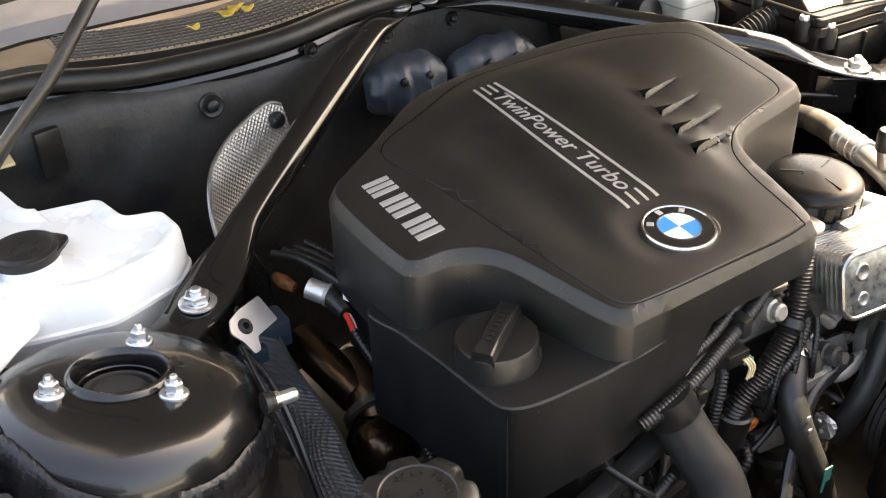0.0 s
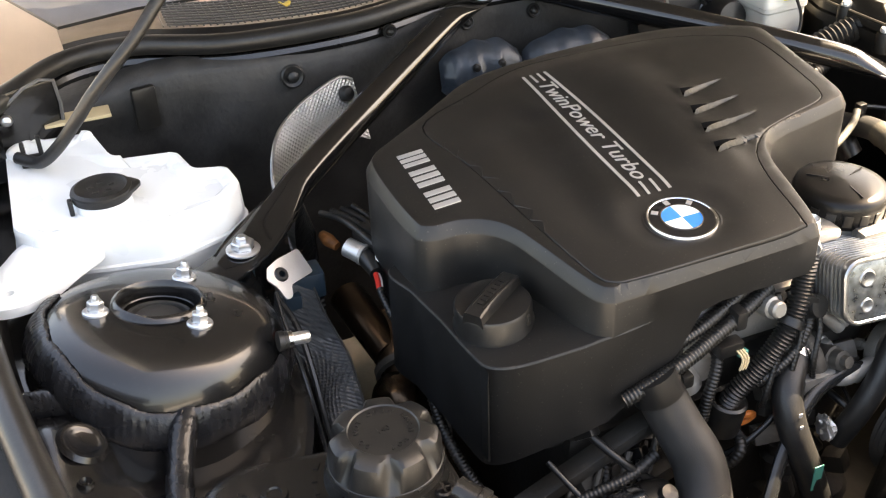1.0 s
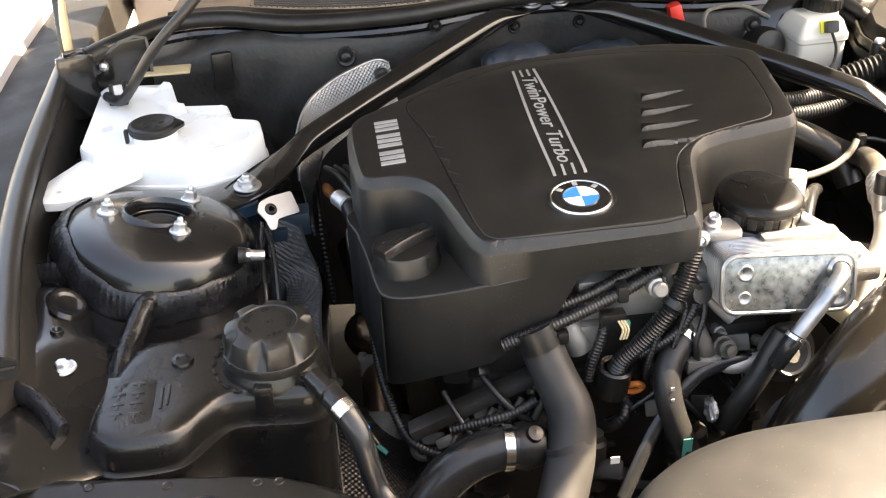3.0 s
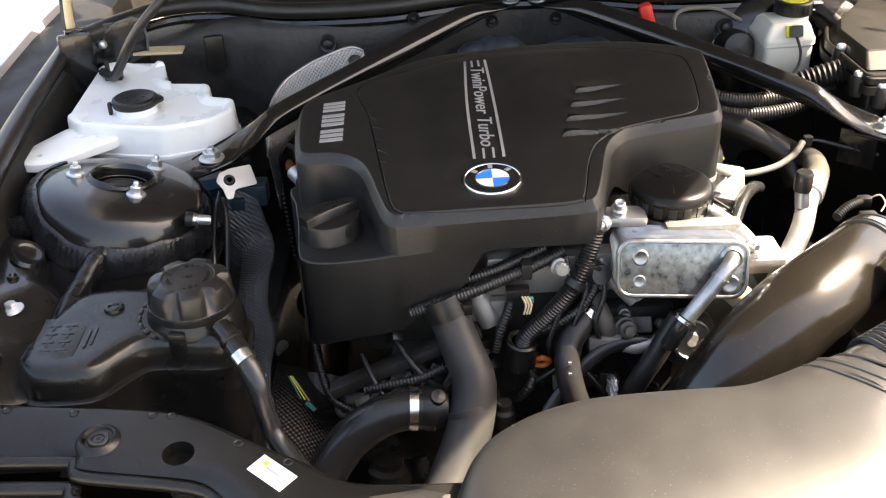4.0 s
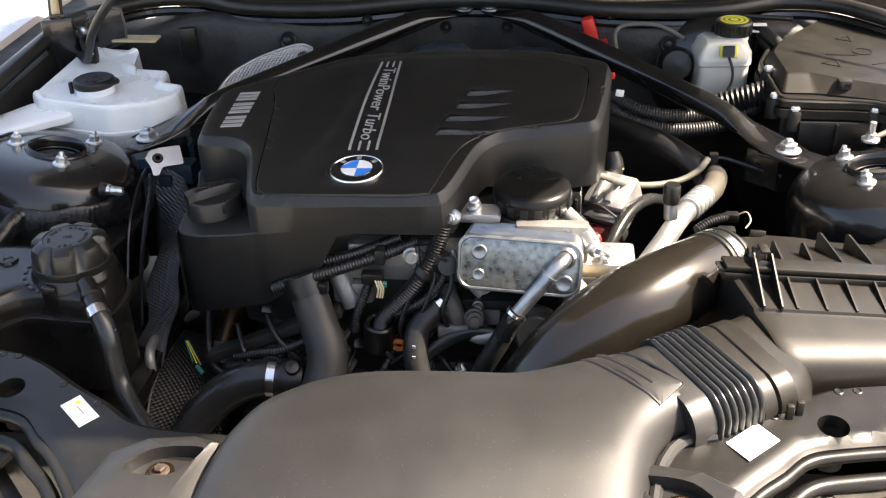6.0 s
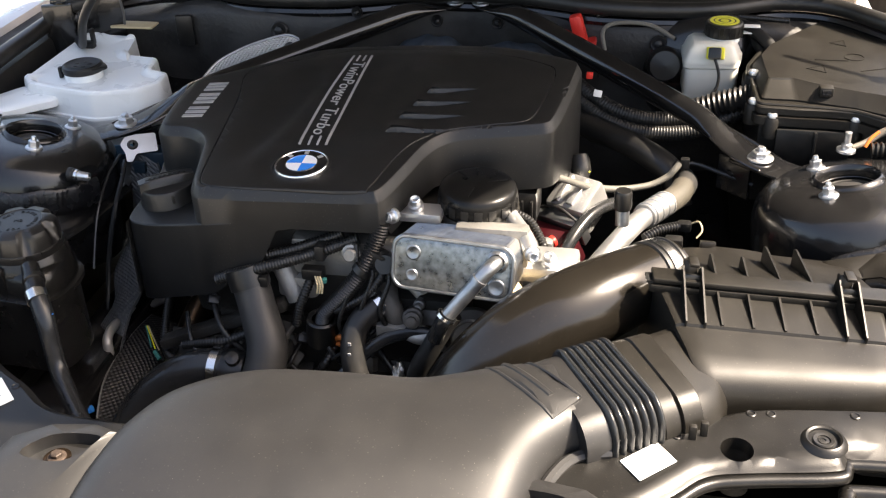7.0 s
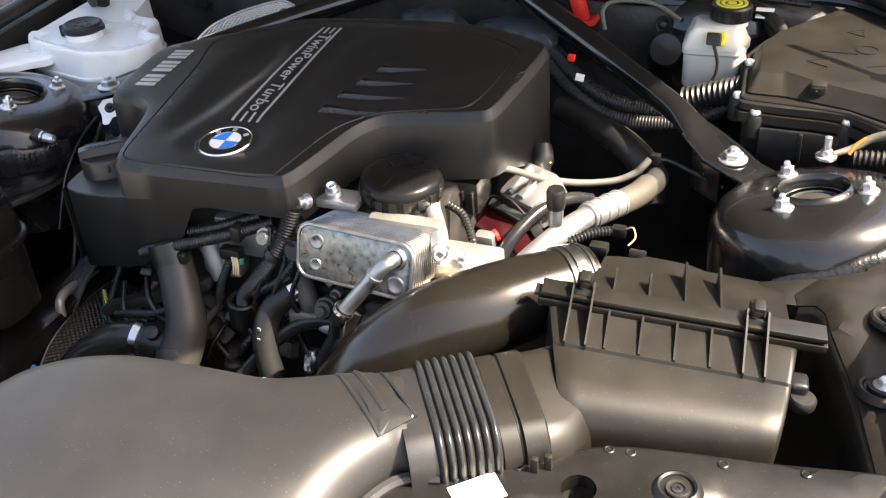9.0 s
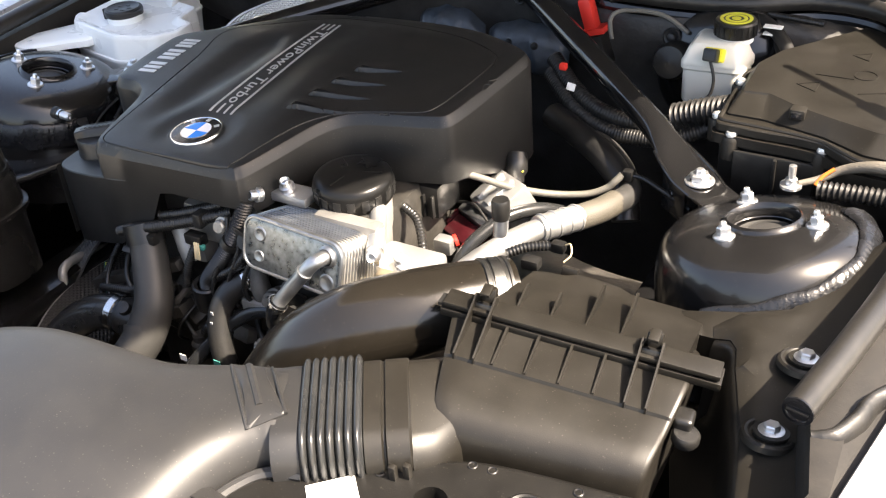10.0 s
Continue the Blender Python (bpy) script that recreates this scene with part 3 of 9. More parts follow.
def build_firewall():
    """Insulated bulkhead with its ledge, grommets and rubber seal."""
    t = thing("wall_bulkhead", (0.0, 0.33, 0.5), "black insulated bulkhead with moulded ledge and grommets", "bulkhead", kind="structure")
    # plan line of the ledge, mirrored about the middle
    half = [(-0.70, 0.30), (-0.60, 0.325), (-0.52, 0.335), (-0.43, 0.318), (-0.36, 0.30), (-0.27, 0.296), (-0.17, 0.305), (-0.08, 0.33), (0.0, 0.345)]
    line = half + [(-x, y) for x, y in reversed(half[:-1])]
    path = spline([(x, y, 0) for x, y in line], 5)
    prof = [(0.06, 0.948), (0.02, 0.946), (0.006, 0.94), (0.0, 0.93), (0.0, 0.90), (0.004, 0.86), (0.012, 0.80), (0.03, 0.70), (0.05, 0.45)]
    rings = [[Vector((p.x, p.y + dy, z + 0.02 * math.exp(-(p.x / 0.12) ** 2) * smooth(0.8, 0.93, z) - 0.03 * smooth(0.42, 0.6, abs(p.x)) * smooth(0.85, 0.94, z))) for dy, z in prof] for p in path]
    bm = bmesh.new()
    bridge(bm, rings, False, False, False)
    bmesh.ops.recalc_face_normals(bm, faces=bm.faces)
    part("panel", bm, FELT, t)
    # long rubber seal above the ledge
    sl = [(-0.66, 0.26, 0.955), (-0.62, 0.30, 0.96), (-0.56, 0.36, 0.96), (-0.48, 0.37, 0.96), (-0.37, 0.318, 0.962), (-0.22, 0.304, 0.966), (-0.10, 0.335, 0.968), (0.0, 0.345, 0.968)]
    sl = sl + [(-x, y, z) for x, y, z in reversed(sl[:-1])]
    part("rubber_seal", tube_bm(sl, 0.0125, 12, 8), RUBBER, t, "long hollow rubber bonnet seal")
    low = [(x, y + 0.002, z - 0.022) for x, y, z in sl]
    part("seal_channel", tube_bm(low, 0.008, 8, 6), PAINT, t)
    # grommets
    for x, y, z, r in ((-0.306, 0.294, 0.915, 0.015), (-0.173, 0.300, 0.948, 0.009), (-0.05, 0.338, 0.925, 0.010), (0.05, 0.338, 0.925, 0.010), (0.306, 0.294, 0.915, 0.013)):
        g = part("grommet", lathe_bm([(r, 0), (r, 0.003), (r * 0.85, 0.005), (r * 0.5, 0.003), (r * 0.45, 0.008), (r * 0.2, 0.010), (0.0001, 0.010)], 24, axes((x, y, z), (0, -1, 0.15))), RUBBER, t)
    # moulded pocket with a clip near the reservoir
    bm = box_bm((0, 0, 0), (0.03, 0.012, 0.055), 0.005, Matrix.Translation((-0.485, 0.318, 0.90)) @ Matrix.Rotation(0.2, 4, "Z"))
    part("cable_clip", bm, PLASTIC, t)
    bm = box_bm((0, 0, 0), (0.075, 0.03, 0.004), 0.0015, Matrix.Translation((-0.565, 0.295, 0.915)))
    part("tan_pad", bm, TAN, t, "tan pad on the ledge")
    return t


build_firewall()


def build_cowl():
    """Mesh grille below the windscreen, its black carrier and the glass."""
    t = thing("cowl", (0.0, 0.42, 0.93), "black plastic cowl with a square mesh grille and a few dry leaves", "cowl", kind="structure")
    half = [(-0.70, 0.31), (-0.62, 0.335), (-0.56, 0.385), (-0.48, 0.395), (-0.42, 0.372), (-0.34, 0.346), (-0.22, 0.335), (-0.10, 0.362), (0.0, 0.372)]
    front = half + [(-x, y) for x, y in reversed(half[:-1])]
    front = [Vector((x, y, 0)) for x, y in front]
    path = spline(front, 5)
    bm = bmesh.new()
    rings = [[Vector((p.x, p.y, 0.962)), Vector((p.x, p.y + 0.014, 0.966)), Vector((p.x, p.y + 0.016, 0.958)), Vector((p.x, p.y + 0.22, 0.93))] for p in path if abs(p.x) < 0.57]
    bridge(bm, rings, False, False, False)
    bmesh.ops.recalc_face_normals(bm, faces=bm.faces)
    part("carrier", bm, PLASTIC, t)
    # mesh of thin crossing strips
    bm = bmesh.new()
    for i in range(9):
        dy = 0.018 + i * 0.0078
        pts = [Vector((p.x, p.y + dy, 0.968 + 0.1 * dy)) for p in path if abs(p.x) < 0.44]
        tube_bm(pts, 0.0013, 4, raw=True, bm=bm)
    for k, p in enumerate(q for q in even(path, 0.0085) if abs(q.x) < 0.44):
        tube_bm([Vector((p.x, p.y + 0.016, 0.968)), Vector((p.x, p.y + 0.085, 0.976))], 0.0013, 4, raw=True, bm=bm)
    mesh = part("grille_mesh", bm, SEALANT, t, "grey-brown plastic mesh")
    mesh["kind"] = "stuff"
    # solid panel behind the mesh
    outer = [(-0.46, 0.455), (0.46, 0.455), (0.56, 0.43), (0.68, 0.63), (0.5, 0.66), (0.0, 0.70), (-0.5, 0.66), (-0.68, 0.63), (-0.56, 0.43)]
    bm = sheet_bm(outer, lambda x, y, d: 0.978 + 0.25 * max(0, y - 0.46), 0.004, step=0.04)
    part("scuttle_panel", bm, PLASTIC, t)
    # dry leaves
    for x, y, r in ((-0.235, 0.395, 0.014), (-0.222, 0.404, 0.011), (-0.21, 0.392, 0.008), (-0.285, 0.372, 0.007)):
        leaf = thing("dry_leaf", (x, y, 0.979), "curled dry yellow leaf on the cowl mesh", "leaf", "leaves on the cowl")
        bm = bmesh.new()
        cen = Vector((x, y, 0.979))
        ring = [cen + Vector((r * (1 + 0.3 * math.sin(3 * a + x * 50)) * math.cos(a), 0.6 * r * math.sin(a), 0.003 * math.cos(2 * a) + 0.002)) for a in (2 * math.pi * i / 12 for i in range(12))]
        low = [p - Vector((0, 0, 0.0012)) for p in ring]
        bridge(bm, [low, ring])
        part("blade", bm, LEAFY, leaf)


build_cowl()


def build_windscreen():
    t = thing("windscreen", (0.0, 0.75, 1.03), "laminated windscreen with black painted edge", "windscreen", kind="structure")
    def glass(bm, inset, lift):
        rings = []
        for k in range(7):
            f = k / 6
            y, z = 0.60 + 0.62 * f, 1.005 + 0.46 * f
            w = 0.70 - 0.10 * f - inset
            rings.append([Vector((w * u, y - 0.10 * u * u * (1 - 0.3 * f), z + lift)) for u in np.linspace(-1, 1, 15)])
        bridge(bm, rings, False, False, False)
        return bm
    ob = part("pane", glass(bmesh.new(), 0.0, 0.0), GLASS, t)
    ob.visible_shadow = False
    for s in (-1, 1):
        pts = [(s * 0.71, 0.49, 0.985), (s * 0.68, 0.80, 1.22), (s * 0.62, 1.18, 1.48)]
        part("pillar", tube_bm(pts, 0.03, 10), BODYW, t, "silver grey windscreen pillar")
    bm = box_bm((0, 1.42, 0.9), (1.36, 1.3, 0.36), 0.05)
    part("dashboard", bm, CABIN, t, "beige dashboard behind the glass")


build_windscreen()


def build_bonnet():
    """The raised bonnet: a lid hinged at the bulkhead, which shades the left of the bay."""
    t = thing("bonnet", (0.0, 0.48, 1.035), "raised silver grey bonnet with dark felt insulation below", "bonnet", kind="structure")
    dirv = Vector((0, -0.766, 0.643))
    nrm = Vector((0, 0.643, 0.766))
    def lid(off, inset, thick, n=9):
        rings = []
        for k in range(n):
            f = k / (n - 1)
            w = (0.665 - 0.03 * f ** 2) - inset
            c = Vector((0, 0.48, 1.035)) + dirv * (1.31 - inset) * f
            top = [c + Vector((w * u, 0, 0)) + nrm * (off + thick - 0.03 * u * u) for u in np.linspace(-1, 1, 13)]
            bot = [c + Vector((w * u, 0, 0)) + nrm * (off - 0.03 * u * u) for u in np.linspace(1, -1, 13)]
            rings.append(top + bot)
        bm = bmesh.new()
        bridge(bm, rings)
        bmesh.ops.recalc_face_normals(bm, faces=bm.faces)
        return bm
    part("skin", lid(0.02, 0.0, 0.012), BODYW, t)
    part("insulation", lid(0.0, 0.08, 0.018), HOODFELT, t, "dark felt insulation")
    g = thing("gas_strut", (0.754, 0.012, 0.93), "dark gas strut holding the bonnet up", "gas strut")
    a, b = Vector((0.754, 0.012, 0.93)), Vector((0.716, 0.225, 1.225))
    part("cylinder", tube_bm([a, a.lerp(b, 0.3), a.lerp(b, 0.6)], 0.011, 16, 3), GASGREY, g)
    part("rod", tube_bm([a.lerp(b, 0.6), b], 0.005, 12, 2), STEEL, g, "bright piston rod")
    part("ball_socket", tube_bm([a + (a - b) * 0.06, a], 0.012, 14, 2), PLASTIC, g)


build_bonnet()


def build_front_carrier():
    """The black panel over the radiator, left and right of the air duct."""
    t = thing("radiator_carrier", (0.0, -0.56, 0.80), "black plastic radiator carrier panel with holes and push pins", "panel", kind="structure")
    half = [(-0.66, -0.44), (-0.55, -0.459), (-0.475, -0.468), (-0.417, -0.478), (-0.375, -0.497), (-0.33, -0.528), (-0.29, -0.552), (-0.25, -0.58), (-0.20, -0.588), (-0.1, -0.59), (0.0, -0.59)]
    back = half + [(-x, y) for x, y in reversed(half[:-1])]
    back = [(p.x, p.y) for p in spline([(x, y, 0) for x, y in back], 4)]
    fr = [(-0.66, -0.515), (-0.51, -0.522), (-0.494, -0.529), (-0.484, -0.543), (-0.413, -0.557), (-0.372, -0.569), (-0.345, -0.595), (-0.312, -0.627), (-0.27, -0.69), (-0.26, -0.78)]
    fr = [(p.x, p.y) for p in spline([(x, y, 0) for x, y in fr], 4)]
    outer = fr + [(-x, y) for x, y in reversed(fr)] + list(reversed(back))
    def h(x, y, d):
        u = abs(x)
        back_y = np.interp(u, [0.0, 0.2, 0.25, 0.33, 0.375, 0.417, 0.475, 0.66], [-0.59, -0.588, -0.58, -0.528, -0.497, -0.478, -0.468, -0.44])
        e = back_y - y
        z = 0.842 - 0.10 * min(max(0.0, e - 0.018), 0.10) - 0.045 * max(0.0, e - 0.118)
        # beside the pin the sheet falls away to the front
        z -= 0.25 * min(max(0.0, e - 0.024), 0.055) * smooth(0.485, 0.515, u)
        return z - 0.006 * smooth(0.008, 0.0, d)
    holes = [circle(s * 0.398, -0.538, 0.0142, 24, 1.05, s * 0.5) for s in (-1, 1)]
    bm = sheet_bm(outer, h, 0.014, holes, (0.003, 0.008), 0.012)
    part("panel", bm, CARRIER, t)
    for s in (-1, 1):
        # raised bead along the lower step
        pts = [(s * -x, y - 0.004, 0.824) for x, y in fr[:-1]]
        part("step_bead", tube_bm(pts, 0.006, 14, 5), CARRIER, t)
        low = [(s * -x, y - 0.026, 0.812) for x, y in fr[:-1]]
        part("lower_lip", tube_bm(low, 0.0075, 14, 5), CARRIER, t)
        m = Matrix.Translation((s * 0.474, -0.515, 0.8385))
        pin = piece("push_pin", PUSH, t, m @ Matrix.Scale(0.74, 4), "large dark push pin")
        collar = part("pin_collar", lathe_bm([(0.0001, 0.0030), (0.0112, 0.0030), (0.0125, 0.0045), (0.0140, 0.0088), (0.0160, 0.0098), (0.0182, 0.0088), (0.0215, 0.0040)], 32, Matrix.Translation((s * 0.474, -0.515, 0.8335))), CARRIER, t)
        for x, y in ((0.43, -0.484), (0.412, -0.486), (0.505, -0.475), (0.345, -0.528), (0.298, -0.556), (0.57, -0.466)):
            bm = lathe_bm([(0.0050, 0), (0.0048, 0.0018), (0.0038, 0.0024), (0.0030, 0.0014), (0.0001, 0.0014)], 14, Matrix.Translation((s * x, y - 0.004, 0.8405)))
            part("rivet_stud", bm, CARRIER, t)
        # inside of the round hole
        bm = lathe_bm([(0.016, 0.0), (0.014, -0.03), (0.0001, -0.03)], 20, Matrix.Translation((s * 0.398, -0.538, 0.825)))
        part("hole_cup", bm, DARK, t)
        st = thing("paper_label", (s * 0.311, -0.572, 0.833), "small white paper label stuck on the radiator carrier", "label", "labels on the carrier")
        rot = Matrix.Translation((s * 0.311 + (0.01 if s > 0 else 0), -0.572 + (0.003 if s > 0 else 0), 0.8415)) @ Vector((0, 0, 1)).rotation_difference(Vector((s * 0.05, -0.08, 1))).to_matrix().to_4x4() @ Matrix.Rotation(-0.75 if s < 0 else 0.75, 4, "Z")
        part("paper", box_bm((0, 0, 0), (0.0425, 0.021 if s < 0 else 0.027, 0.0012), 0.0005, rot), LABELW, st)
        if s < 0:
            part("print_bar", box_bm((0.0, 0.001, 0.0008), (0.016, 0.0012, 0.0006), 0, rot), GREYINK, st)
            part("print_dot", box_bm((-0.012, 0.004, 0.0008), (0.005, 0.004, 0.0006), 0, rot), YELLOW, st)
    # lower front ledge and supports before the step
    for s in (-1, 1):
        out2 = [(s * 0.68, -0.80), (s * 0.68, -0.53), (s * 0.50, -0.55), (s * 0.40, -0.585), (s * 0.345, -0.64), (s * 0.29, -0.80)]
        area = sum(a[0] * b[1] - b[0] * a[1] for a, b in zip(out2, out2[1:] + out2[:1]))
        if area < 0:
            out2 = list(reversed(out2))
        cut = [circle(s * 0.46, -0.635, 0.034, 16, 1.3), circle(s * 0.56, -0.62, 0.022, 16, 1.5)]
        bm = sheet_bm(out2, lambda x, y, d: 0.788 - 0.15 * max(0, -0.60 - y) - 0.004 * smooth(0.006, 0, d), 0.02, cut, (0.006,), 0.02)
        part("front_ledge", bm, CARRIER, t)
        part("cross_strut", tube_bm([(s * 0.385, -0.59, 0.80), (s * 0.43, -0.66, 0.775), (s * 0.47, -0.76, 0.75)], 0.007, 8), CARRIER, t)
        pin = piece("push_pin", PUSH, t, Matrix.Translation((s * 0.388, -0.655, 0.787)) @ Matrix.Scale(1.1, 4))
        piece("bolt", SMALL_BOLT, t, Matrix.Translation((s * 0.445, -0.625, 0.772)), "bright bolt head")


build_front_carrier()


def build_bay_floor():
    t = thing("undertray", (0.0, 0.0, 0.40), "dark grimy undertray below the engine", "undertray", kind="structure")
    bm = box_bm((0, -0.08, 0.42), (1.5, 1.05, 0.03), 0.004)
    part("tray", bm, DARK, t)
    for s in (-1, 1):
        bm = box_bm((s * 0.40, -0.05, 0.60), (0.07, 0.85, 0.16), 0.012)
        part("frame_rail", bm, PAINT, t)
        bm = box_bm((s * 0.70, -0.1, 0.62), (0.03, 1.0, 0.42), 0.004)
        part("side_panel", bm, PAINT, t)
    bm = box_bm((0, -0.56, 0.60), (1.3, 0.05, 0.36), 0.006)
    part("radiator", bm, DARK, t)


build_bay_floor()


# ---------------------------------------------------------------- strut towers and braces
def tower_pose(s):
    return axes((s * 0.541, -0.083, 0.888), (-s * 0.17, 0.12, 1.0), (1, 0, 0))


def build_tower(s):
    m = tower_pose(s)
    t = thing("strut_tower", (s * 0.541, -0.083, 0.72), "domed gloss black strut tower with three zinc nuts", "strut tower", "strut towers")
    prof = [(0.0345, -0.034), (0.0345, -0.004), (0.0355, 0.003), (0.0375, 0.0055), (0.0405, 0.004), (0.0425, 0.0), (0.060, -0.0005), (0.074, -0.002),
            (0.086, -0.0045), (0.096, -0.0085), (0.104, -0.015), (0.110, -0.024), (0.1145, -0.038), (0.117, -0.055), (0.119, -0.08), (0.122, -0.11), (0.128, -0.16)]
    part("dome", lathe_bm(prof, 56, m), PAINT, t, angle=60)
    part("bearing_cap", lathe_bm([(0.0345, -0.020), (0.0315, -0.019), (0.0305, -0.013), (0.0285, -0.0115), (0.0265, -0.0125), (0.0255, -0.0165), (0.021, -0.0165), (0.0195, -0.011), (0.012, -0.0095), (0.0001, -0.0095)], 40, m), HOSE, t, "dull black rubber cap inside the opening")
    part("inner_lip", lathe_bm([(0.0345, -0.010), (0.0335, -0.009), (0.0328, -0.010), (0.0335, -0.012)], 40, m), PAINT, t)
    for k, (dx, dy) in enumerate(((0.031, 0.049), (0.028, -0.048), (-0.055, -0.006))):
        piece("nut", NUT, t, m @ Matrix.Translation((-s * dx, dy, -0.001)) @ Matrix.Rotation(0.4 * k, 4, "Z"), "zinc-plated flange nut")
    part("drain_hole", lathe_bm([(0.0001, 0.0006), (0.0035, 0.0006), (0.0042, 0.0)], 14, m @ Matrix.Translation((s * 0.048, -0.03, -0.0012))), BLACKEN, t)
    # brace foot: the flat ear in front of the tower's inner side
    return t


TOWER_L = build_tower(-1)
TOWER_R = build_tower(1)


def build_tower_stud():
    base = Vector((-0.447, -0.157, 0.866))
    t = thing("earth_stud", base, "bare steel stud on the side of the strut tower", "stud")
    m = axes(base, (1, 0.02, -0.12), (0, 1, 0))
    part("washer", lathe_bm([(0.0001, -0.006), (0.0090, -0.006), (0.0090, -0.001), (0.0082, 0.0), (0.0082, 0.003), (0.0001, 0.003)], 20, m), RUBBER, t, "black rubber washer")
    part("collar", lathe_bm([(0.0075, 0.002), (0.0075, 0.007), (0.0055, 0.008)], 18, m), STEEL, t)
    part("shank", lathe_bm([(0.0058, 0.006), (0.0058, 0.021), (0.0048, 0.023), (0.0025, 0.023), (0.0022, 0.021), (0.0001, 0.021)], 18, m), ZINC, t)


build_tower_stud()


def build_harness(s):
    """The taped loom that clings to the side of the tower."""
    t = thing("wiring_loom", (s * 0.54, -0.2, 0.80), "flat wiring loom wrapped in shiny wrinkled black tape", "wiring loom", "looms by the towers")
    m = tower_pose(s)
    prof = [(0.060, -0.0005), (0.074, -0.002), (0.086, -0.0045), (0.096, -0.0085), (0.104, -0.015), (0.110, -0.024), (0.1145, -0.038), (0.117, -0.055), (0.119, -0.08), (0.122, -0.11), (0.128, -0.16)]
    arc = [0.0]
    for (r0, z0), (r1, z1) in zip(prof, prof[1:]):
        arc.append(arc[-1] + math.hypot(r1 - r0, z1 - z0))
    def on_tower(a, q, lift):
        r, z = float(np.interp(q, arc, [p[0] for p in prof])), float(np.interp(q, arc, [p[1] for p in prof]))
        r2, z2 = float(np.interp(q + 0.004, arc, [p[0] for p in prof])), float(np.interp(q + 0.004, arc, [p[1] for p in prof]))
        k = math.hypot(r2 - r, z2 - z) or 1.0
        nr, nz = -(z2 - z) / k, (r2 - r) / k
        r, z = r + nr * lift, z + nz * lift
        return m @ Vector((r * math.cos(a), r * math.sin(a), z))
    rnd = random.Random(9)
    rings = []
    if s < 0:
        span, run, drop = (148, 346), [148, 180, 205, 225, 240, 255, 270, 290, 315, 346], [-0.020, -0.021, -0.024, -0.036, -0.050, -0.060, -0.063, -0.059, -0.053, -0.048]
    else:
        span, run, drop = (150, 288), [150, 165, 180, 198, 215, 232, 250, 268, 288], [-0.009, -0.013, -0.020, -0.029, -0.038, -0.046, -0.053, -0.060, -0.070]
    for i, deg in enumerate(np.arange(*span, 1.1)):
        zc = float(np.interp(deg, run, drop))
        qc = float(np.interp(-zc, [-p[1] for p in prof], arc))
        w = 0.0185 + 0.0012 * math.sin(i * 0.23) + rnd.uniform(-0.0003, 0.0003)
        hh = (0.0036 if s < 0 else 0.0055) + 0.0005 * math.sin(i * 0.43) + 0.0005 * math.sin(i * 2.1)
        a = radians(deg if s < 0 else 180 - deg)
        ring = []
        for k in range(16):
            e = 2 * math.pi * k / 16
            j = 1 + rnd.uniform(-0.015, 0.015)
            ring.append(on_tower(a, qc + w * math.cos(e) * j, 0.0015 + hh * math.sin(e) * j))
        rings.append(ring)
    bm = bmesh.new()
    bridge(bm, rings)
    bmesh.ops.recalc_face_normals(bm, faces=bm.faces)
    part("tape_wrap", bm, TAPE, t, angle=42)
    def wrap(pts, r):
        bm = tube_bm(pts, r, 16, 16, squash=0.85)
        rnd = random.Random(5)
        for v in bm.verts:
            v.co += Vector((rnd.uniform(-1, 1), rnd.uniform(-1, 1), rnd.uniform(-1, 1))) * 0.0004
        return bm
    if s < 0:
        part("branch", wrap([(-0.543, -0.196, 0.848), (-0.551, -0.213, 0.845), (-0.562, -0.245, 0.832), (-0.570, -0.285, 0.822), (-0.574, -0.33, 0.80)], 0.0135), TAPE, t, angle=42)
        part("branch", wrap([(-0.630, -0.155, 0.862), (-0.652, -0.148, 0.860), (-0.676, -0.143, 0.858)], 0.0135), TAPE, t, angle=42)
    else:
        for k in range(3):
            part("cable", tube_bm([(0.50, -0.235, 0.80), (0.57, -0.235 - 0.006 * k, 0.835), (0.62, -0.20 - 0.008 * k, 0.86), (0.66, -0.14 - 0.01 * k, 0.872), (0.70, -0.06, 0.88)], 0.0042, 8), SHINE, t)


build_harness(-1)
build_harness(1)


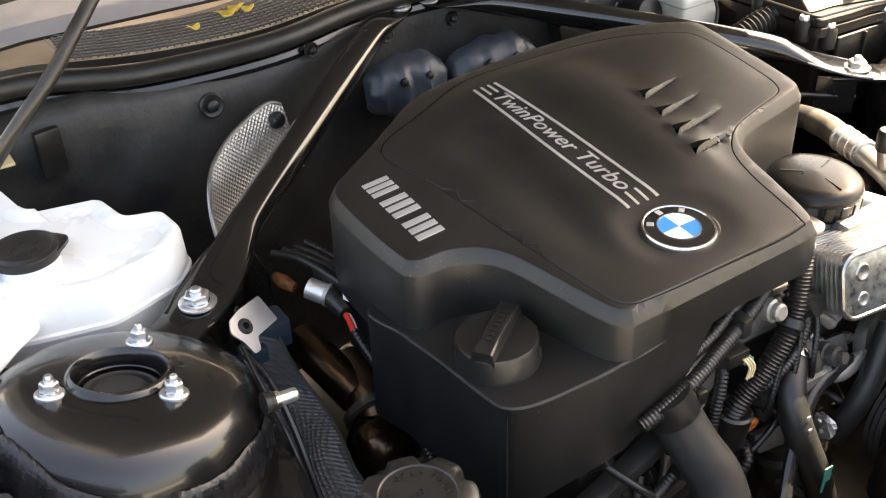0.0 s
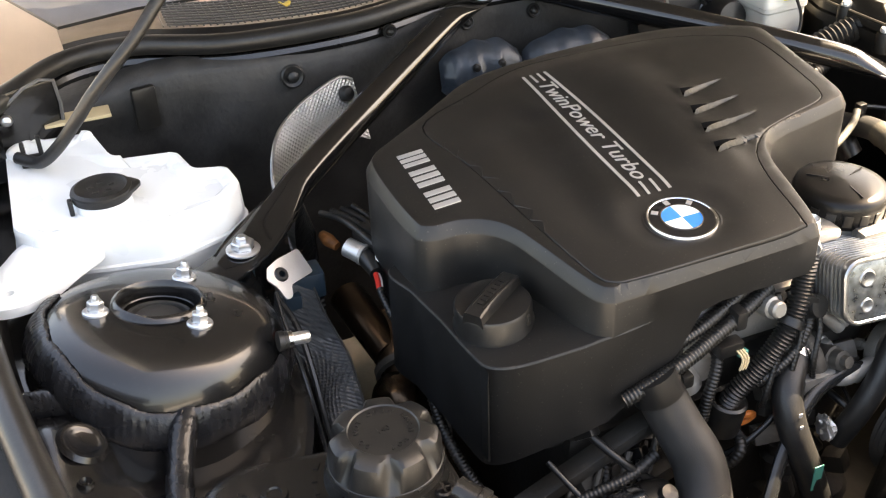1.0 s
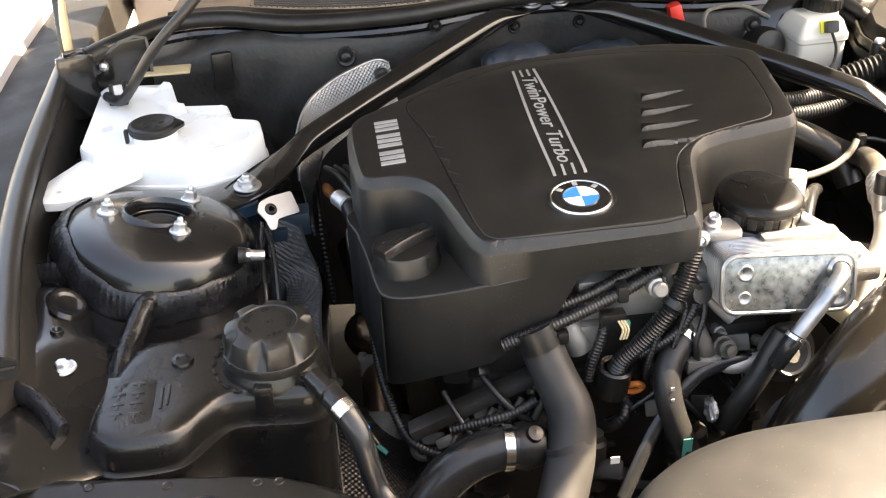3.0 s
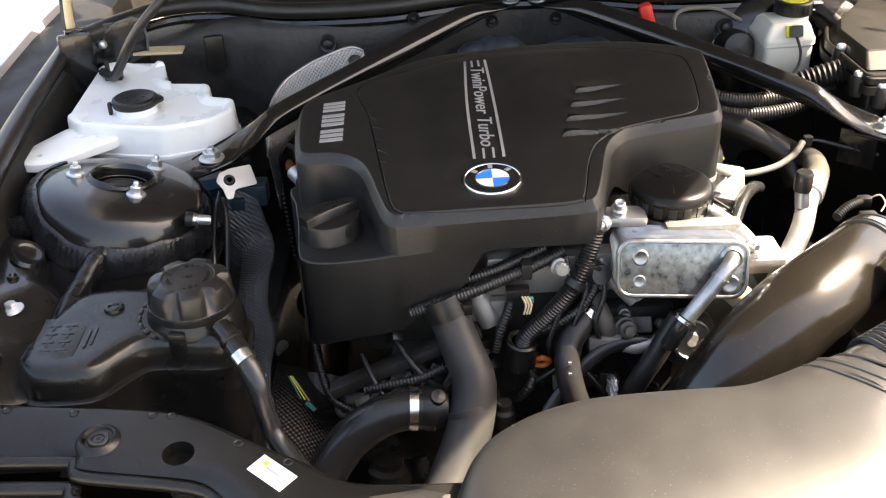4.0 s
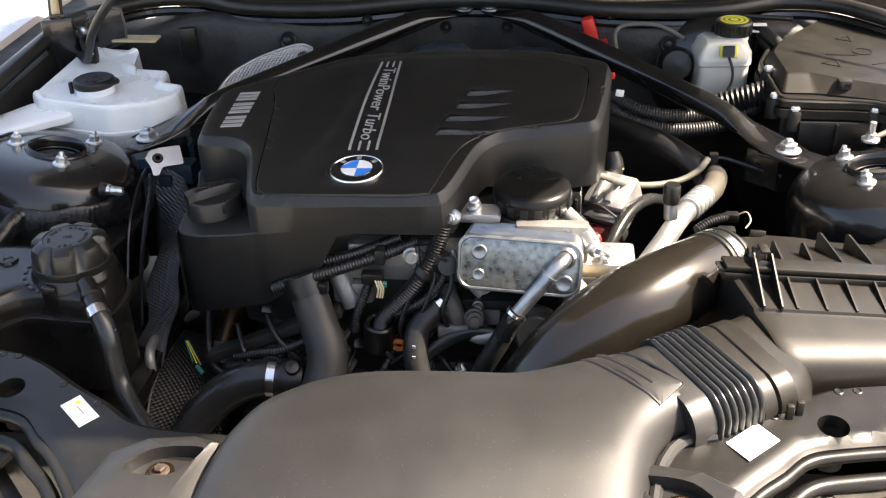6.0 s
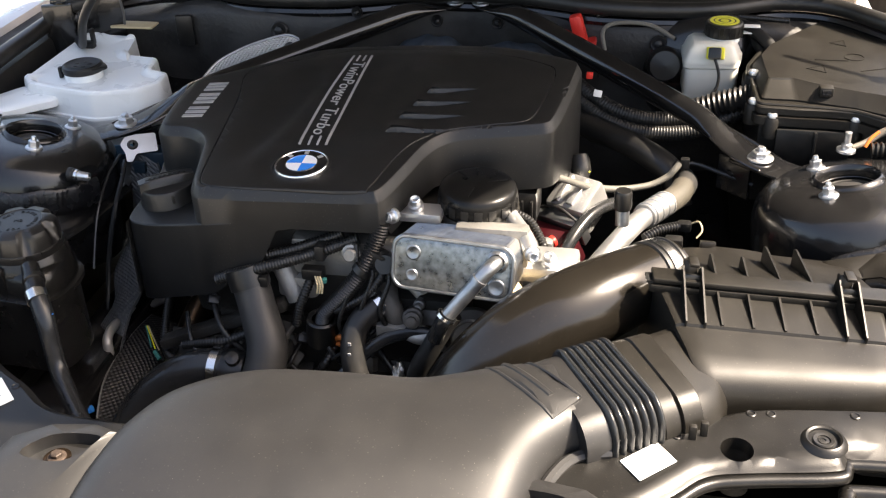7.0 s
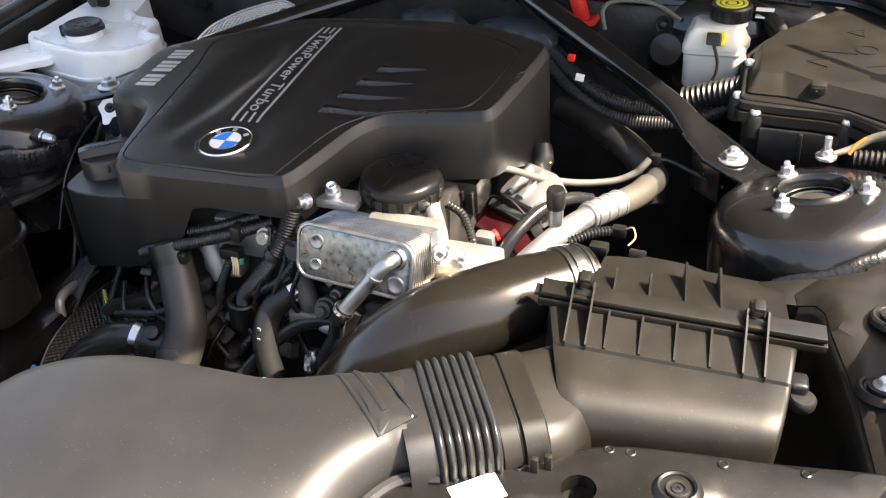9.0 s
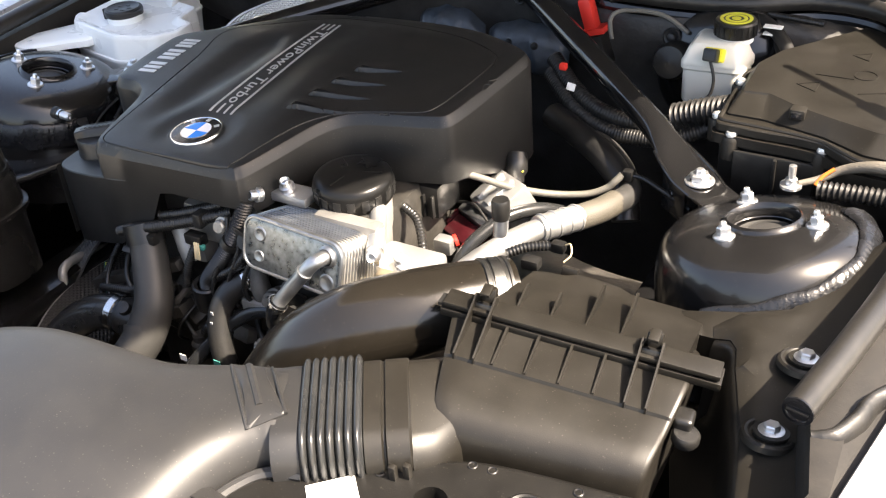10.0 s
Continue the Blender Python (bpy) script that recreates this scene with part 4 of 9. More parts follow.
def build_brace(s):
    """Tubular strut brace from the tower to the middle of the bulkhead, flattened at both ends."""
    t = thing("strut_brace", (s * 0.4455, 0.0, 0.87), "gloss black tubular strut brace with flattened bolted ends", "strut brace", "strut braces")
    def at(f, dz=0.0):
        return Vector((s * (-0.4455 + 0.4215 * f) * -1, 0.352 * f, 0.866 + 0.086 * f + dz))
    ax = (at(1) - at(0)).normalized()
    side = Vector((0, 0, 1)).cross(ax).normalized()
    up = ax.cross(side)
    table = [(-0.055, 0.012, 0.0026, 0.001), (-0.045, 0.021, 0.0028, 0.001), (-0.02, 0.0265, 0.003, 0.001), (0.02, 0.0275, 0.003, 0.001), (0.06, 0.0265, 0.0036, 0.002), (0.10, 0.0235, 0.0065, 0.005),
             (0.15, 0.0195, 0.0120, 0.009), (0.20, 0.0175, 0.0160, 0.012), (0.35, 0.0170, 0.0170, 0.013), (0.55, 0.0170, 0.0170, 0.013), (0.72, 0.0170, 0.0168, 0.0125), (0.83, 0.0172, 0.0160, 0.0115),
             (0.88, 0.0185, 0.0125, 0.009), (0.93, 0.0205, 0.0065, 0.004), (0.97, 0.0210, 0.0034, 0.0), (1.01, 0.0195, 0.003, -0.002), (1.035, 0.0120, 0.0028, -0.002)]
    rows = spline([(f, w, h) for f, w, h, dz in table], 5)
    lift = spline([(f, dz, 0) for f, w, h, dz in table], 5)
    rings = []
    for r, q in zip(rows, lift):
        p = at(r.x, q.y)
        rings.append([p + side * r.y * math.cos(a) + up * r.z * math.sin(a) for a in (2 * math.pi * i / 22 for i in range(22))])
    bm = bmesh.new()
    bridge(bm, rings)
    bmesh.ops.recalc_face_normals(bm, faces=bm.faces)
    part("tube", bm, GLOSS, t, angle=60)
    # folded lips along the foot
    for e in (-1, 1):
        part("foot_lip", tube_bm([at(f, 0.0015 + dz) + side * e * w for f, w, dz in ((-0.03, 0.0235, 0.0), (0.02, 0.0270, 0.0), (0.07, 0.0255, 0.002), (0.12, 0.0215, 0.005))], 0.0022, 8), GLOSS, t)
    piece("bolt", BIG_BOLT, t, Matrix.Translation((s * 0.4455, 0.0, 0.8695)), "zinc-plated flange bolt")
    piece("bolt", BIG_BOLT, t, Matrix.Translation((s * 0.021, 0.352, 0.952)) @ Matrix.Scale(0.9, 4), "zinc-plated flange bolt")
    # small hole near the head
    p = at(0.80, 0.0285)
    part("drain_hole", lathe_bm([(0.0001, 0.001), (0.003, 0.001), (0.0035, -0.001)], 12, axes(p, (-s * 0.1, -0.3, 1))), BLACKEN, t)
    return t


build_brace(-1)
build_brace(1)


def build_tower_ear(s):
    """The flat bracket on the tower under the brace's foot."""
    t = thing("brace_bracket", (s * 0.45, 0.0, 0.84), "black sheet metal bracket under the brace foot", "bracket", "brace brackets")
    ang = math.atan2(0.352, 0.4215)
    m = Matrix.Translation((s * 0.455, -0.004, 0.862)) @ Matrix.Rotation(s * -ang + (0 if s > 0 else 0), 4, "Z")
    part("plate", box_bm((0, 0, 0), (0.085, 0.05, 0.005), 0.002, m), PAINT, t)
    part("side_flange", box_bm((-s * 0.035, -0.02, -0.022), (0.05, 0.004, 0.05), 0.0015, m), PAINT, t)
    part("hole", lathe_bm([(0.0001, 0.001), (0.005, 0.001), (0.0055, 0.0)], 14, axes(m @ Vector((-s * 0.04, -0.0225, -0.02)), m.to_3x3() @ Vector((0, -1, 0)))), BLACKEN, t)


build_tower_ear(-1)
build_tower_ear(1)


def build_silver_bracket():
    t = thing("silver_bracket", (-0.41, -0.03, 0.85), "bent bright steel bracket with one hole beside the brace", "bracket")
    n = Vector((0.355, -0.608, 0.71)).normalized()
    M = axes((-0.419, -0.041, 0.857), n, (0.863, 0.504, 0.0))
    outer = rounded([(-0.017, 0.003), (-0.012, -0.010), (-0.012, -0.024), (-0.004, -0.025), (0.003, -0.014), (0.033, -0.015), (0.034, 0.013), (0.006, 0.015), (-0.009, 0.013)], 0.003)
    bm = sheet_bm(outer, lambda x, y, d: 0.0, 0.002, [circle(0.0, 0.0, 0.0075, 16)], step=0.01)
    bmesh.ops.transform(bm, matrix=M, verts=bm.verts)
    part("plate", bm, ZINC, t)
    part("grommet", lathe_bm([(0.0035, 0.002), (0.006, 0.002), (0.0078, 0.0), (0.0078, -0.004)], 16, M), RUBBER, t)
    bl = thing("plug_connector", (-0.40, -0.03, 0.81), "dark blue plastic plug connector below a bracket", "connector")
    part("housing", box_bm((-0.398, -0.022, 0.829), (0.048, 0.03, 0.030), 0.004), NAVY, bl)
    part("latch", box_bm((-0.412, -0.042, 0.823), (0.018, 0.012, 0.016), 0.002), NAVY, bl)
    w = thing("sensor_cable", (-0.425, -0.06, 0.84), "thin black sensor cable hanging beside the strut tower", "cable")
    part("cable", tube_bm([(-0.428, -0.055, 0.838), (-0.420, -0.085, 0.826), (-0.418, -0.12, 0.80), (-0.418, -0.16, 0.75), (-0.415, -0.20, 0.68)], 0.0034, 8), SHINE, w)
    part("cable", tube_bm([(-0.43, -0.06, 0.85), (-0.432, -0.10, 0.835), (-0.43, -0.15, 0.80), (-0.428, -0.19, 0.74)], 0.0022, 8), SHINE, w)


build_silver_bracket()

# ---------------------------------------------------------------- engine cover
P0, P1, P2 = 0.9514, 0.0266, 0.0733       # the plane of the cover's upper edge


def plane(x, y):
    return P0 + P1 * x + P2 * y


COVER_LINE = [(-0.318, -0.140), (-0.312, -0.154), (-0.298, -0.160), (-0.276, -0.161), (-0.255, -0.171), (-0.241, -0.190), (-0.232, -0.22), (-0.222, -0.262), (-0.214, -0.288),
              (-0.203, -0.300), (-0.185, -0.302), (-0.09, -0.300), (0.0, -0.298), (0.014, -0.292), (0.022, -0.276), (0.033, -0.235), (0.046, -0.186), (0.064, -0.158), (0.090, -0.146),
              (0.125, -0.139), (0.165, -0.131), (0.183, -0.125), (0.192, -0.108), (0.200, -0.05), (0.207, 0.02), (0.208, 0.046), (0.200, 0.060), (0.168, 0.078), (0.115, 0.098),
              (0.055, 0.106), (-0.02, 0.107), (-0.10, 0.101), (-0.165, 0.086), (-0.212, 0.056), (-0.244, 0.033), (-0.288, 0.004), (-0.310, -0.012), (-0.321, -0.035), (-0.322, -0.09)]


BADGE_AT = (-0.0940, -0.2365)


def cover_sculpt(x, y):
    """Soft hollows and ridges of the moulded top."""
    z = 0.006 * math.exp(-((x + 0.02) / 0.16) ** 2 - ((y + 0.02) / 0.14) ** 2)
    # hollow left of the lettering, bounded by a curved shoulder
    bow = float(np.interp(y, [-0.27, -0.24, -0.146, -0.08, -0.031, -0.005], [-0.172, -0.160, -0.138, -0.126, -0.124, -0.134]))
    z -= 0.0056 * smooth(bow + 0.010, bow - 0.020, x) * smooth(-0.208, -0.160, x) * smooth(0.030, -0.024, y - 0.3 * (x + 0.14)) * smooth(-0.265, -0.18, y)
    # shoulder ahead of the fins and beside the lettering
    z += 0.0045 * smooth(-0.07, -0.02, x) * smooth(0.045, -0.01, x) * smooth(-0.24, -0.15, y) * smooth(0.09, -0.02, y)
    # shallow dish round the badge
    r = math.hypot(x - BADGE_AT[0], y - BADGE_AT[1])
    z -= 0.0028 * smooth(0.062, 0.036, r)
    return z


PANEL_LINE = [(-0.245, 0.008), (-0.232, -0.079), (-0.216, -0.205), (-0.206, -0.272), (-0.196, -0.290), (-0.172, -0.2945), (-0.09, -0.2945), (-0.010, -0.293), (0.001, -0.282), (0.016, -0.214),
              (0.033, -0.174), (0.066, -0.146), (0.112, -0.131), (0.150, -0.121), (0.163, -0.106), (0.170, -0.07), (0.176, -0.01), (0.175, 0.022), (0.164, 0.037), (0.12, 0.060),
              (0.06, 0.075), (-0.02, 0.081), (-0.10, 0.080), (-0.17, 0.050)]
FINS = [((0.019, -0.066), (0.084, -0.044)), ((0.008, -0.102), (0.082, -0.080)), ((-0.002, -0.136), (0.080, -0.113)), ((-0.011, -0.170), (0.078, -0.145))]


def pocket(f):
    """Width of the dark pocket behind a louvre blade."""
    return 0.0150 * (1 - max(f, 0.0) / 0.62)


def blade(f):
    """Width of a louvre blade's front face."""
    return 0.0006 + 0.0040 * math.sin(math.pi * min(1.0, max(0.0, f)) ** 0.75)


def fin_depth(x, y):
    """Trenches between the four louvre blades, deepest near their left ends."""
    dep, rise = 0.0, 0.0
    for (xa, ya), (xb, yb) in FINS:
        f = (x - xa) / (xb - xa)
        if f < 0 or f > 1:
            continue
        w = blade(f)
        D = 0.95 * w
        e = y - (ya + (yb - ya) * f)
        if 0 <= e < w:
            dep = max(dep, D * min(1.0, e / 0.0012) * (1 - e / w))
        # each blade falls away behind its crest, most at the open end
        if 0.0012 <= e < 0.027:
            crest = 0.0050 * (1 - f) * smooth(0.0, 0.08, f)
            rise = max(rise, crest * ((e - 0.0012) / max(w - 0.0012, 0.0004) if e < w else 1 - (e - w) / (0.027 - w)))
    return dep - rise


def fin_points():
    out = []
    for (xa, ya), (xb, yb) in FINS:
        for f in np.linspace(-0.02, 1.0, 18):
            x, y = xa + (xb - xa) * f, ya + (yb - ya) * f
            w = blade(f)
            out += [(x, y - 0.0012), (x, y), (x, y + min(0.0012, 0.4 * w)), (x, y + 0.7 * w), (x, y + w), (x, y + w + 0.001)]
    return out


def pocket_loops():
    """Outlines of the openings behind the four blades."""
    loops = []
    for (xa, ya), (xb, yb) in FINS:
        near, far = [], []
        for f in np.linspace(0.015, 0.34, 12):
            x, y = xa + (xb - xa) * f, ya + (yb - ya) * f
            near.append((x, y + 0.0006 + blade(f)))
            far.append((x + 0.004, y + max(pocket(f), 0.0085)))
        loops.append(near + far[::-1])
    return loops


def cover_top(x, y, d):
    p = np.interp(d, [0.0, 0.0005, 0.0012, 0.0034, 0.0056, 0.0068, 0.0085, 0.02], [-0.0012, 0.0001, 0.0015, 0.0056, 0.0095, 0.0109, 0.0115, 0.0120])
    return plane(x, y) + float(p) + cover_sculpt(x, y) * smooth(0.012, 0.05, d)


def cover_wall(x, y):
    d = 0.036
    if x > 0.02:
        d = 0.048 + 0.024 * smooth(0.05, 0.08, x) + 0.055 * smooth(-0.13, 0.03, y) * smooth(0.06, 0.18, x)
    if y > 0.0:
        d = max(d, 0.08)
    if y < -0.27 and x < 0.02:
        d = plane(x, y) - float(np.interp(x, [-0.22, -0.20, -0.138, -0.128, -0.118, -0.10], [0.785, 0.795, 0.842, 0.850, 0.885, 0.893]))
    elif x < -0.20:
        d = 0.062 if y > -0.2 else 0.085
        if x < -0.29:
            d = 0.085
    return d


def build_engine_cover():
    t = thing("engine_cover", (-0.05, -0.09, 0.86), "matt black moulded engine cover with silver lettering and a round badge", "engine cover")
    line = spline([(x, y, 0) for x, y in COVER_LINE], 5, True)
    iline = spline([(x, y, 0) for x, y in PANEL_LINE], 5, True)
    panel_line = [(p.x, p.y) for p in iline]
    bm = sheet_bm([(p.x, p.y) for p in line], cover_top, 0.006, holes=[offset_loop(panel_line, -0.0003)], insets=(0.0005, 0.0012, 0.0034, 0.0056, 0.0068, 0.0085), step=0.008,
                  wall=lambda x, y: 0.006 if edge_distance([(x, y)], panel_line)[0] < 0.001 else cover_wall(x, y))
    part("shell", bm, COVER, t, angle=26)
    part("panel_seat", sheet_bm(offset_loop(panel_line, -0.0025), lambda x, y, d: plane(x, y) - 0.002, 0.002, step=0.03), BLACKEN, t)
    # raised inner panel with its fine step
    cl = [(p.x, p.y) for p in line]
    def top2(x, y, d):
        e = float(edge_distance([(x, y)], cl)[0])
        return cover_top(x, y, e) - fin_depth(x, y) + float(np.interp(d, [0, 0.0003, 0.0008], [-0.0006, -0.0001, 0.0003]))
    gaps = pocket_loops()
    extra = [p for p in fin_points() if not any(inside(p, g) for g in gaps) and min(edge_distance([p], g)[0] for g in gaps) > 0.0004]
    bm = sheet_bm(offset_loop(panel_line, 0.0009), top2, 0.0065, holes=gaps, insets=(0.0003, 0.0008, 0.006), step=0.0065, extra_pts=extra)
    part("top_panel", bm, COVER, t, "inner panel set off by a fine gap", angle=34)
    def on_top(x, y):
        e = float(edge_distance([(x, y)], cl)[0])
        return cover_top(x, y, e) + (0.0003 if inside((x, y), panel_line) else 0.0)
    # two silver lines with short bars at both ends, and the words between them
    def ribbon(a, b, w, n=14):
        a, b = Vector(a), Vector(b)
        d = (b - a).normalized()
        q = Vector((-d.y, d.x)) * w / 2
        bm = bmesh.new()
        rings = []
        for f in np.linspace(0, 1, n):
            c = a.lerp(b, f)
            z = on_top(c.x, c.y)
            rings.append([Vector((c.x - q.x, c.y - q.y, z - 0.001)), Vector((c.x - q.x, c.y - q.y, z + 0.0006)), Vector((c.x + q.x, c.y + q.y, z + 0.0006)), Vector((c.x + q.x, c.y + q.y, z - 0.001))])
        bridge(bm, rings)
        bmesh.ops.recalc_face_normals(bm, faces=bm.faces)
        return bm
    def bowed(x0, x1, x2):
        bm = bmesh.new()
        ps = spline([(x0, 0.052, 0), (x1, -0.07, 0), (x2, -0.192, 0)], 10)
        rings = []
        for p in ps:
            z = on_top(p.x, p.y)
            rings.append([Vector((p.x - 0.0016, p.y, z - 0.001)), Vector((p.x - 0.0016, p.y, z + 0.0006)), Vector((p.x + 0.0016, p.y, z + 0.0006)), Vector((p.x + 0.0016, p.y, z - 0.001))])
        bridge(bm, rings)
        bmesh.ops.recalc_face_normals(bm, faces=bm.faces)
        return bm
    part("silver_line", bowed(-0.108, -0.112, -0.111), SILVER, t, "thin silver line")
    part("silver_line", bowed(-0.082, -0.079, -0.0775), SILVER, t, "thin silver line")
    for y0, y1 in ((0.052, 0.034), (-0.174, -0.192)):
        for k in (1, 2):
            f = k / 3
            xa = -0.108 + 0.026 * f if y0 > 0 else -0.111 + 0.0335 * f
            part("silver_bar", ribbon((xa, y0), (xa, y1), 0.0026, 4), SILVER, t)
    me = text_mesh("TwinPower Turbo", 0.030, 0.0006, SILVER)
    w = max(v.co.x for v in me.vertices) - min(v.co.x for v in me.vertices)
    k = 0.200 / w
    for v in me.vertices:
        u, h = (v.co.x + 0.22 * v.co.y) * k, v.co.y
        x, y = -0.0945 + (h - 0.0) * 0.82, -0.0705 - u
        v.co = Vector((x, y, on_top(x, y) + 0.0002 + v.co.z * 0.6)) - OFF[t]
    ob = new("lettering", me)
    ob.parent = t
    OFF[ob] = OFF[t]
    tagged(ob, "satin silver lettering along the cover")
    # maker's mark on the sloping edge: plain silver blocks
    for y0, y1 in ((-0.034, -0.060), (-0.066, -0.098), (-0.104, -0.136)):
        for a in range(3):
            ya = y0 + (y1 - y0) * (a / 3.0)
            yb = ya + (y1 - y0) * 0.21
            corners = [(-0.289, ya), (-0.262, ya + 0.002), (-0.262, yb + 0.002), (-0.289, yb)]
            bm = bmesh.new()
            bridge(bm, [[Vector((x, y, on_top(x, y) + dz)) for x, y in corners] for dz in (-0.001, 0.0009)])
            bmesh.ops.recalc_face_normals(bm, faces=bm.faces)
            part("silver_bar", bm, SILVER, t)
    # round badge
    c = Vector(BADGE_AT)
    zc = on_top(c.x, c.y)
    m = axes((c.x, c.y, zc - 0.0002), (-P1, -P2, 1.0))
    part("badge_seat", lathe_bm([(0.0375, -0.003), (0.0375, 0.0), (0.0345, 0.0006), (0.033, -0.0005)], 44, m), COVER, t)
    badge = part("badge", lathe_bm([(0.0325, -0.002), (0.0325, 0.0015), (0.0315, 0.0030), (0.0302, 0.0030), (0.0296, 0.0022)], 48, m), CHROME, t, "chrome ring of the round badge")
    part("ring", lathe_bm([(0.0299, 0.0018), (0.0296, 0.0024), (0.0190, 0.0027), (0.0188, 0.0016)], 48, m), BLACKEN, badge, "black enamel ring")
    part("inner_rim", lathe_bm([(0.0193, 0.002), (0.0193, 0.0031), (0.0183, 0.0031), (0.0183, 0.002)], 44, m), CHROME, badge)
    for q in range(4):
        bm = bmesh.new()
        arc = [radians(90 * q + 90 * i / 10) for i in range(11)]
        ring = [Vector((0, 0, 0.0027))] + [Vector((0.0184 * math.cos(a), 0.0184 * math.sin(a), 0.0025)) for a in arc]
        low = [p - Vector((0, 0, 0.001)) for p in ring]
        bridge(bm, [[m @ p for p in low], [m @ p for p in ring]])
        bmesh.ops.recalc_face_normals(bm, faces=bm.faces)
        part("quadrant", bm, ENAMEL if q in (0, 2) else BLUE, badge, "white enamel quarter" if q in (0, 2) else "blue enamel quarter")
    for a in (140, 92, 42):
        mm = m @ Matrix.Rotation(radians(a), 4, "Z") @ Matrix.Translation((0.0243, 0, 0.0027))
        part("ring_mark", box_bm((0, 0, 0), (0.0062, 0.0050, 0.0006), 0, mm), SILVER, badge, "plain silver mark")
    return t


ENGINE_COVER = build_engine_cover()


def build_cover_skirt():
    """The lower front step of the cover that holds the filler cap; one moulding with the cover."""
    t = ENGINE_COVER
    shelf = [(-0.322, -0.10), (-0.322, -0.155), (-0.316, -0.20), (-0.310, -0.262), (-0.303, -0.280), (-0.285, -0.289), (-0.25, -0.2950), (-0.222, -0.2998), (-0.207, -0.3010), (-0.190, -0.3026), (-0.170, -0.3022), (-0.145, -0.3000), (-0.136, -0.294), (-0.15, -0.26), (-0.19, -0.10)]
    def h(x, y, d):
        return 0.8765 + 0.13 * (x + 0.307) * smooth(-0.33, -0.2, x) + float(np.interp(d, [0, 0.0007, 0.0016], [-0.0018, -0.0005, 0]))
    line = [(p.x, p.y) for p in spline([(x, y, 0) for x, y in shelf], 7, True)]
    def wall(x, y):
        return h(x, y, 0.01) - float(np.interp(x, [-0.31, -0.20, -0.138, -0.13], [0.765, 0.796, 0.844, 0.852]))
    bm = sheet_bm(line, h, insets=(0.0007, 0.0016), step=0.012, wall=wall)
    part("filler_step", bm, COVER, t, "low step round the filler cap", angle=17)
    bm = bmesh.new()
    rings = []
    for y in np.linspace(-0.285, -0.02, 8):
        rings.append([Vector((-0.308 - 0.008 * smooth(-0.28, -0.15, y), y, 0.865)), Vector((-0.308, y, 0.775)), Vector((-0.306, y, 0.775)), Vector((-0.307, y, 0.875))])
    bridge(bm, rings)
    bmesh.ops.recalc_face_normals(bm, faces=bm.faces)
    part("side_apron", bm, COVER, t)


build_cover_skirt()


def build_filler_cap():
    m = axes((-0.2745, -0.2260, 0.8785), (-0.05, 0.0, 1.0)) @ Matrix.Rotation(radians(35), 4, "Z")
    t = thing("oil_filler_cap", (-0.2735, -0.2265, 0.878), "black plastic oil filler cap with a raised grip bar", "filler cap")
    part("body", lathe_bm([(0.036, -0.002), (0.036, 0.003), (0.0345, 0.006), (0.0345, 0.020), (0.033, 0.0225), (0.0001, 0.0225)], 44, m), PLASTIC, t)
    bm = bmesh.new()
    rings = []
    for u in np.linspace(-0.0335, 0.0335, 9):
        e = 1 - 0.25 * (abs(u) / 0.0335) ** 3
        rings.append([m @ Vector((u, -0.0105, 0.018)), m @ Vector((u, -0.0085, 0.0225 + 0.009 * e)), m @ Vector((u, -0.007, 0.0225 + 0.0105 * e)), m @ Vector((u, 0.007, 0.0225 + 0.0105 * e)), m @ Vector((u, 0.0085, 0.0225 + 0.009 * e)), m @ Vector((u, 0.0105, 0.018))])
    bridge(bm, rings)
    bmesh.ops.recalc_face_normals(bm, faces=bm.faces)
    grip = part("grip", bm, PLASTIC, t, "raised grip bar with a moulded panel")
    for sx in (-1, 1):
        part("frame_line", box_bm((0, sx * 0.0055, 0.0335), (0.050, 0.0008, 0.0008), 0, m), PLASTIC, grip)
    for k in range(7):
        part("moulded_mark", box_bm((-0.019 + 0.006 * k, 0, 0.0334), (0.0032, 0.0055, 0.0008), 0, m), PLASTIC, grip)
    part("lug", box_bm((0.0, -0.0345, 0.014), (0.004, 0.004, 0.010), 0.001, m), PLASTIC, t)


build_filler_cap()


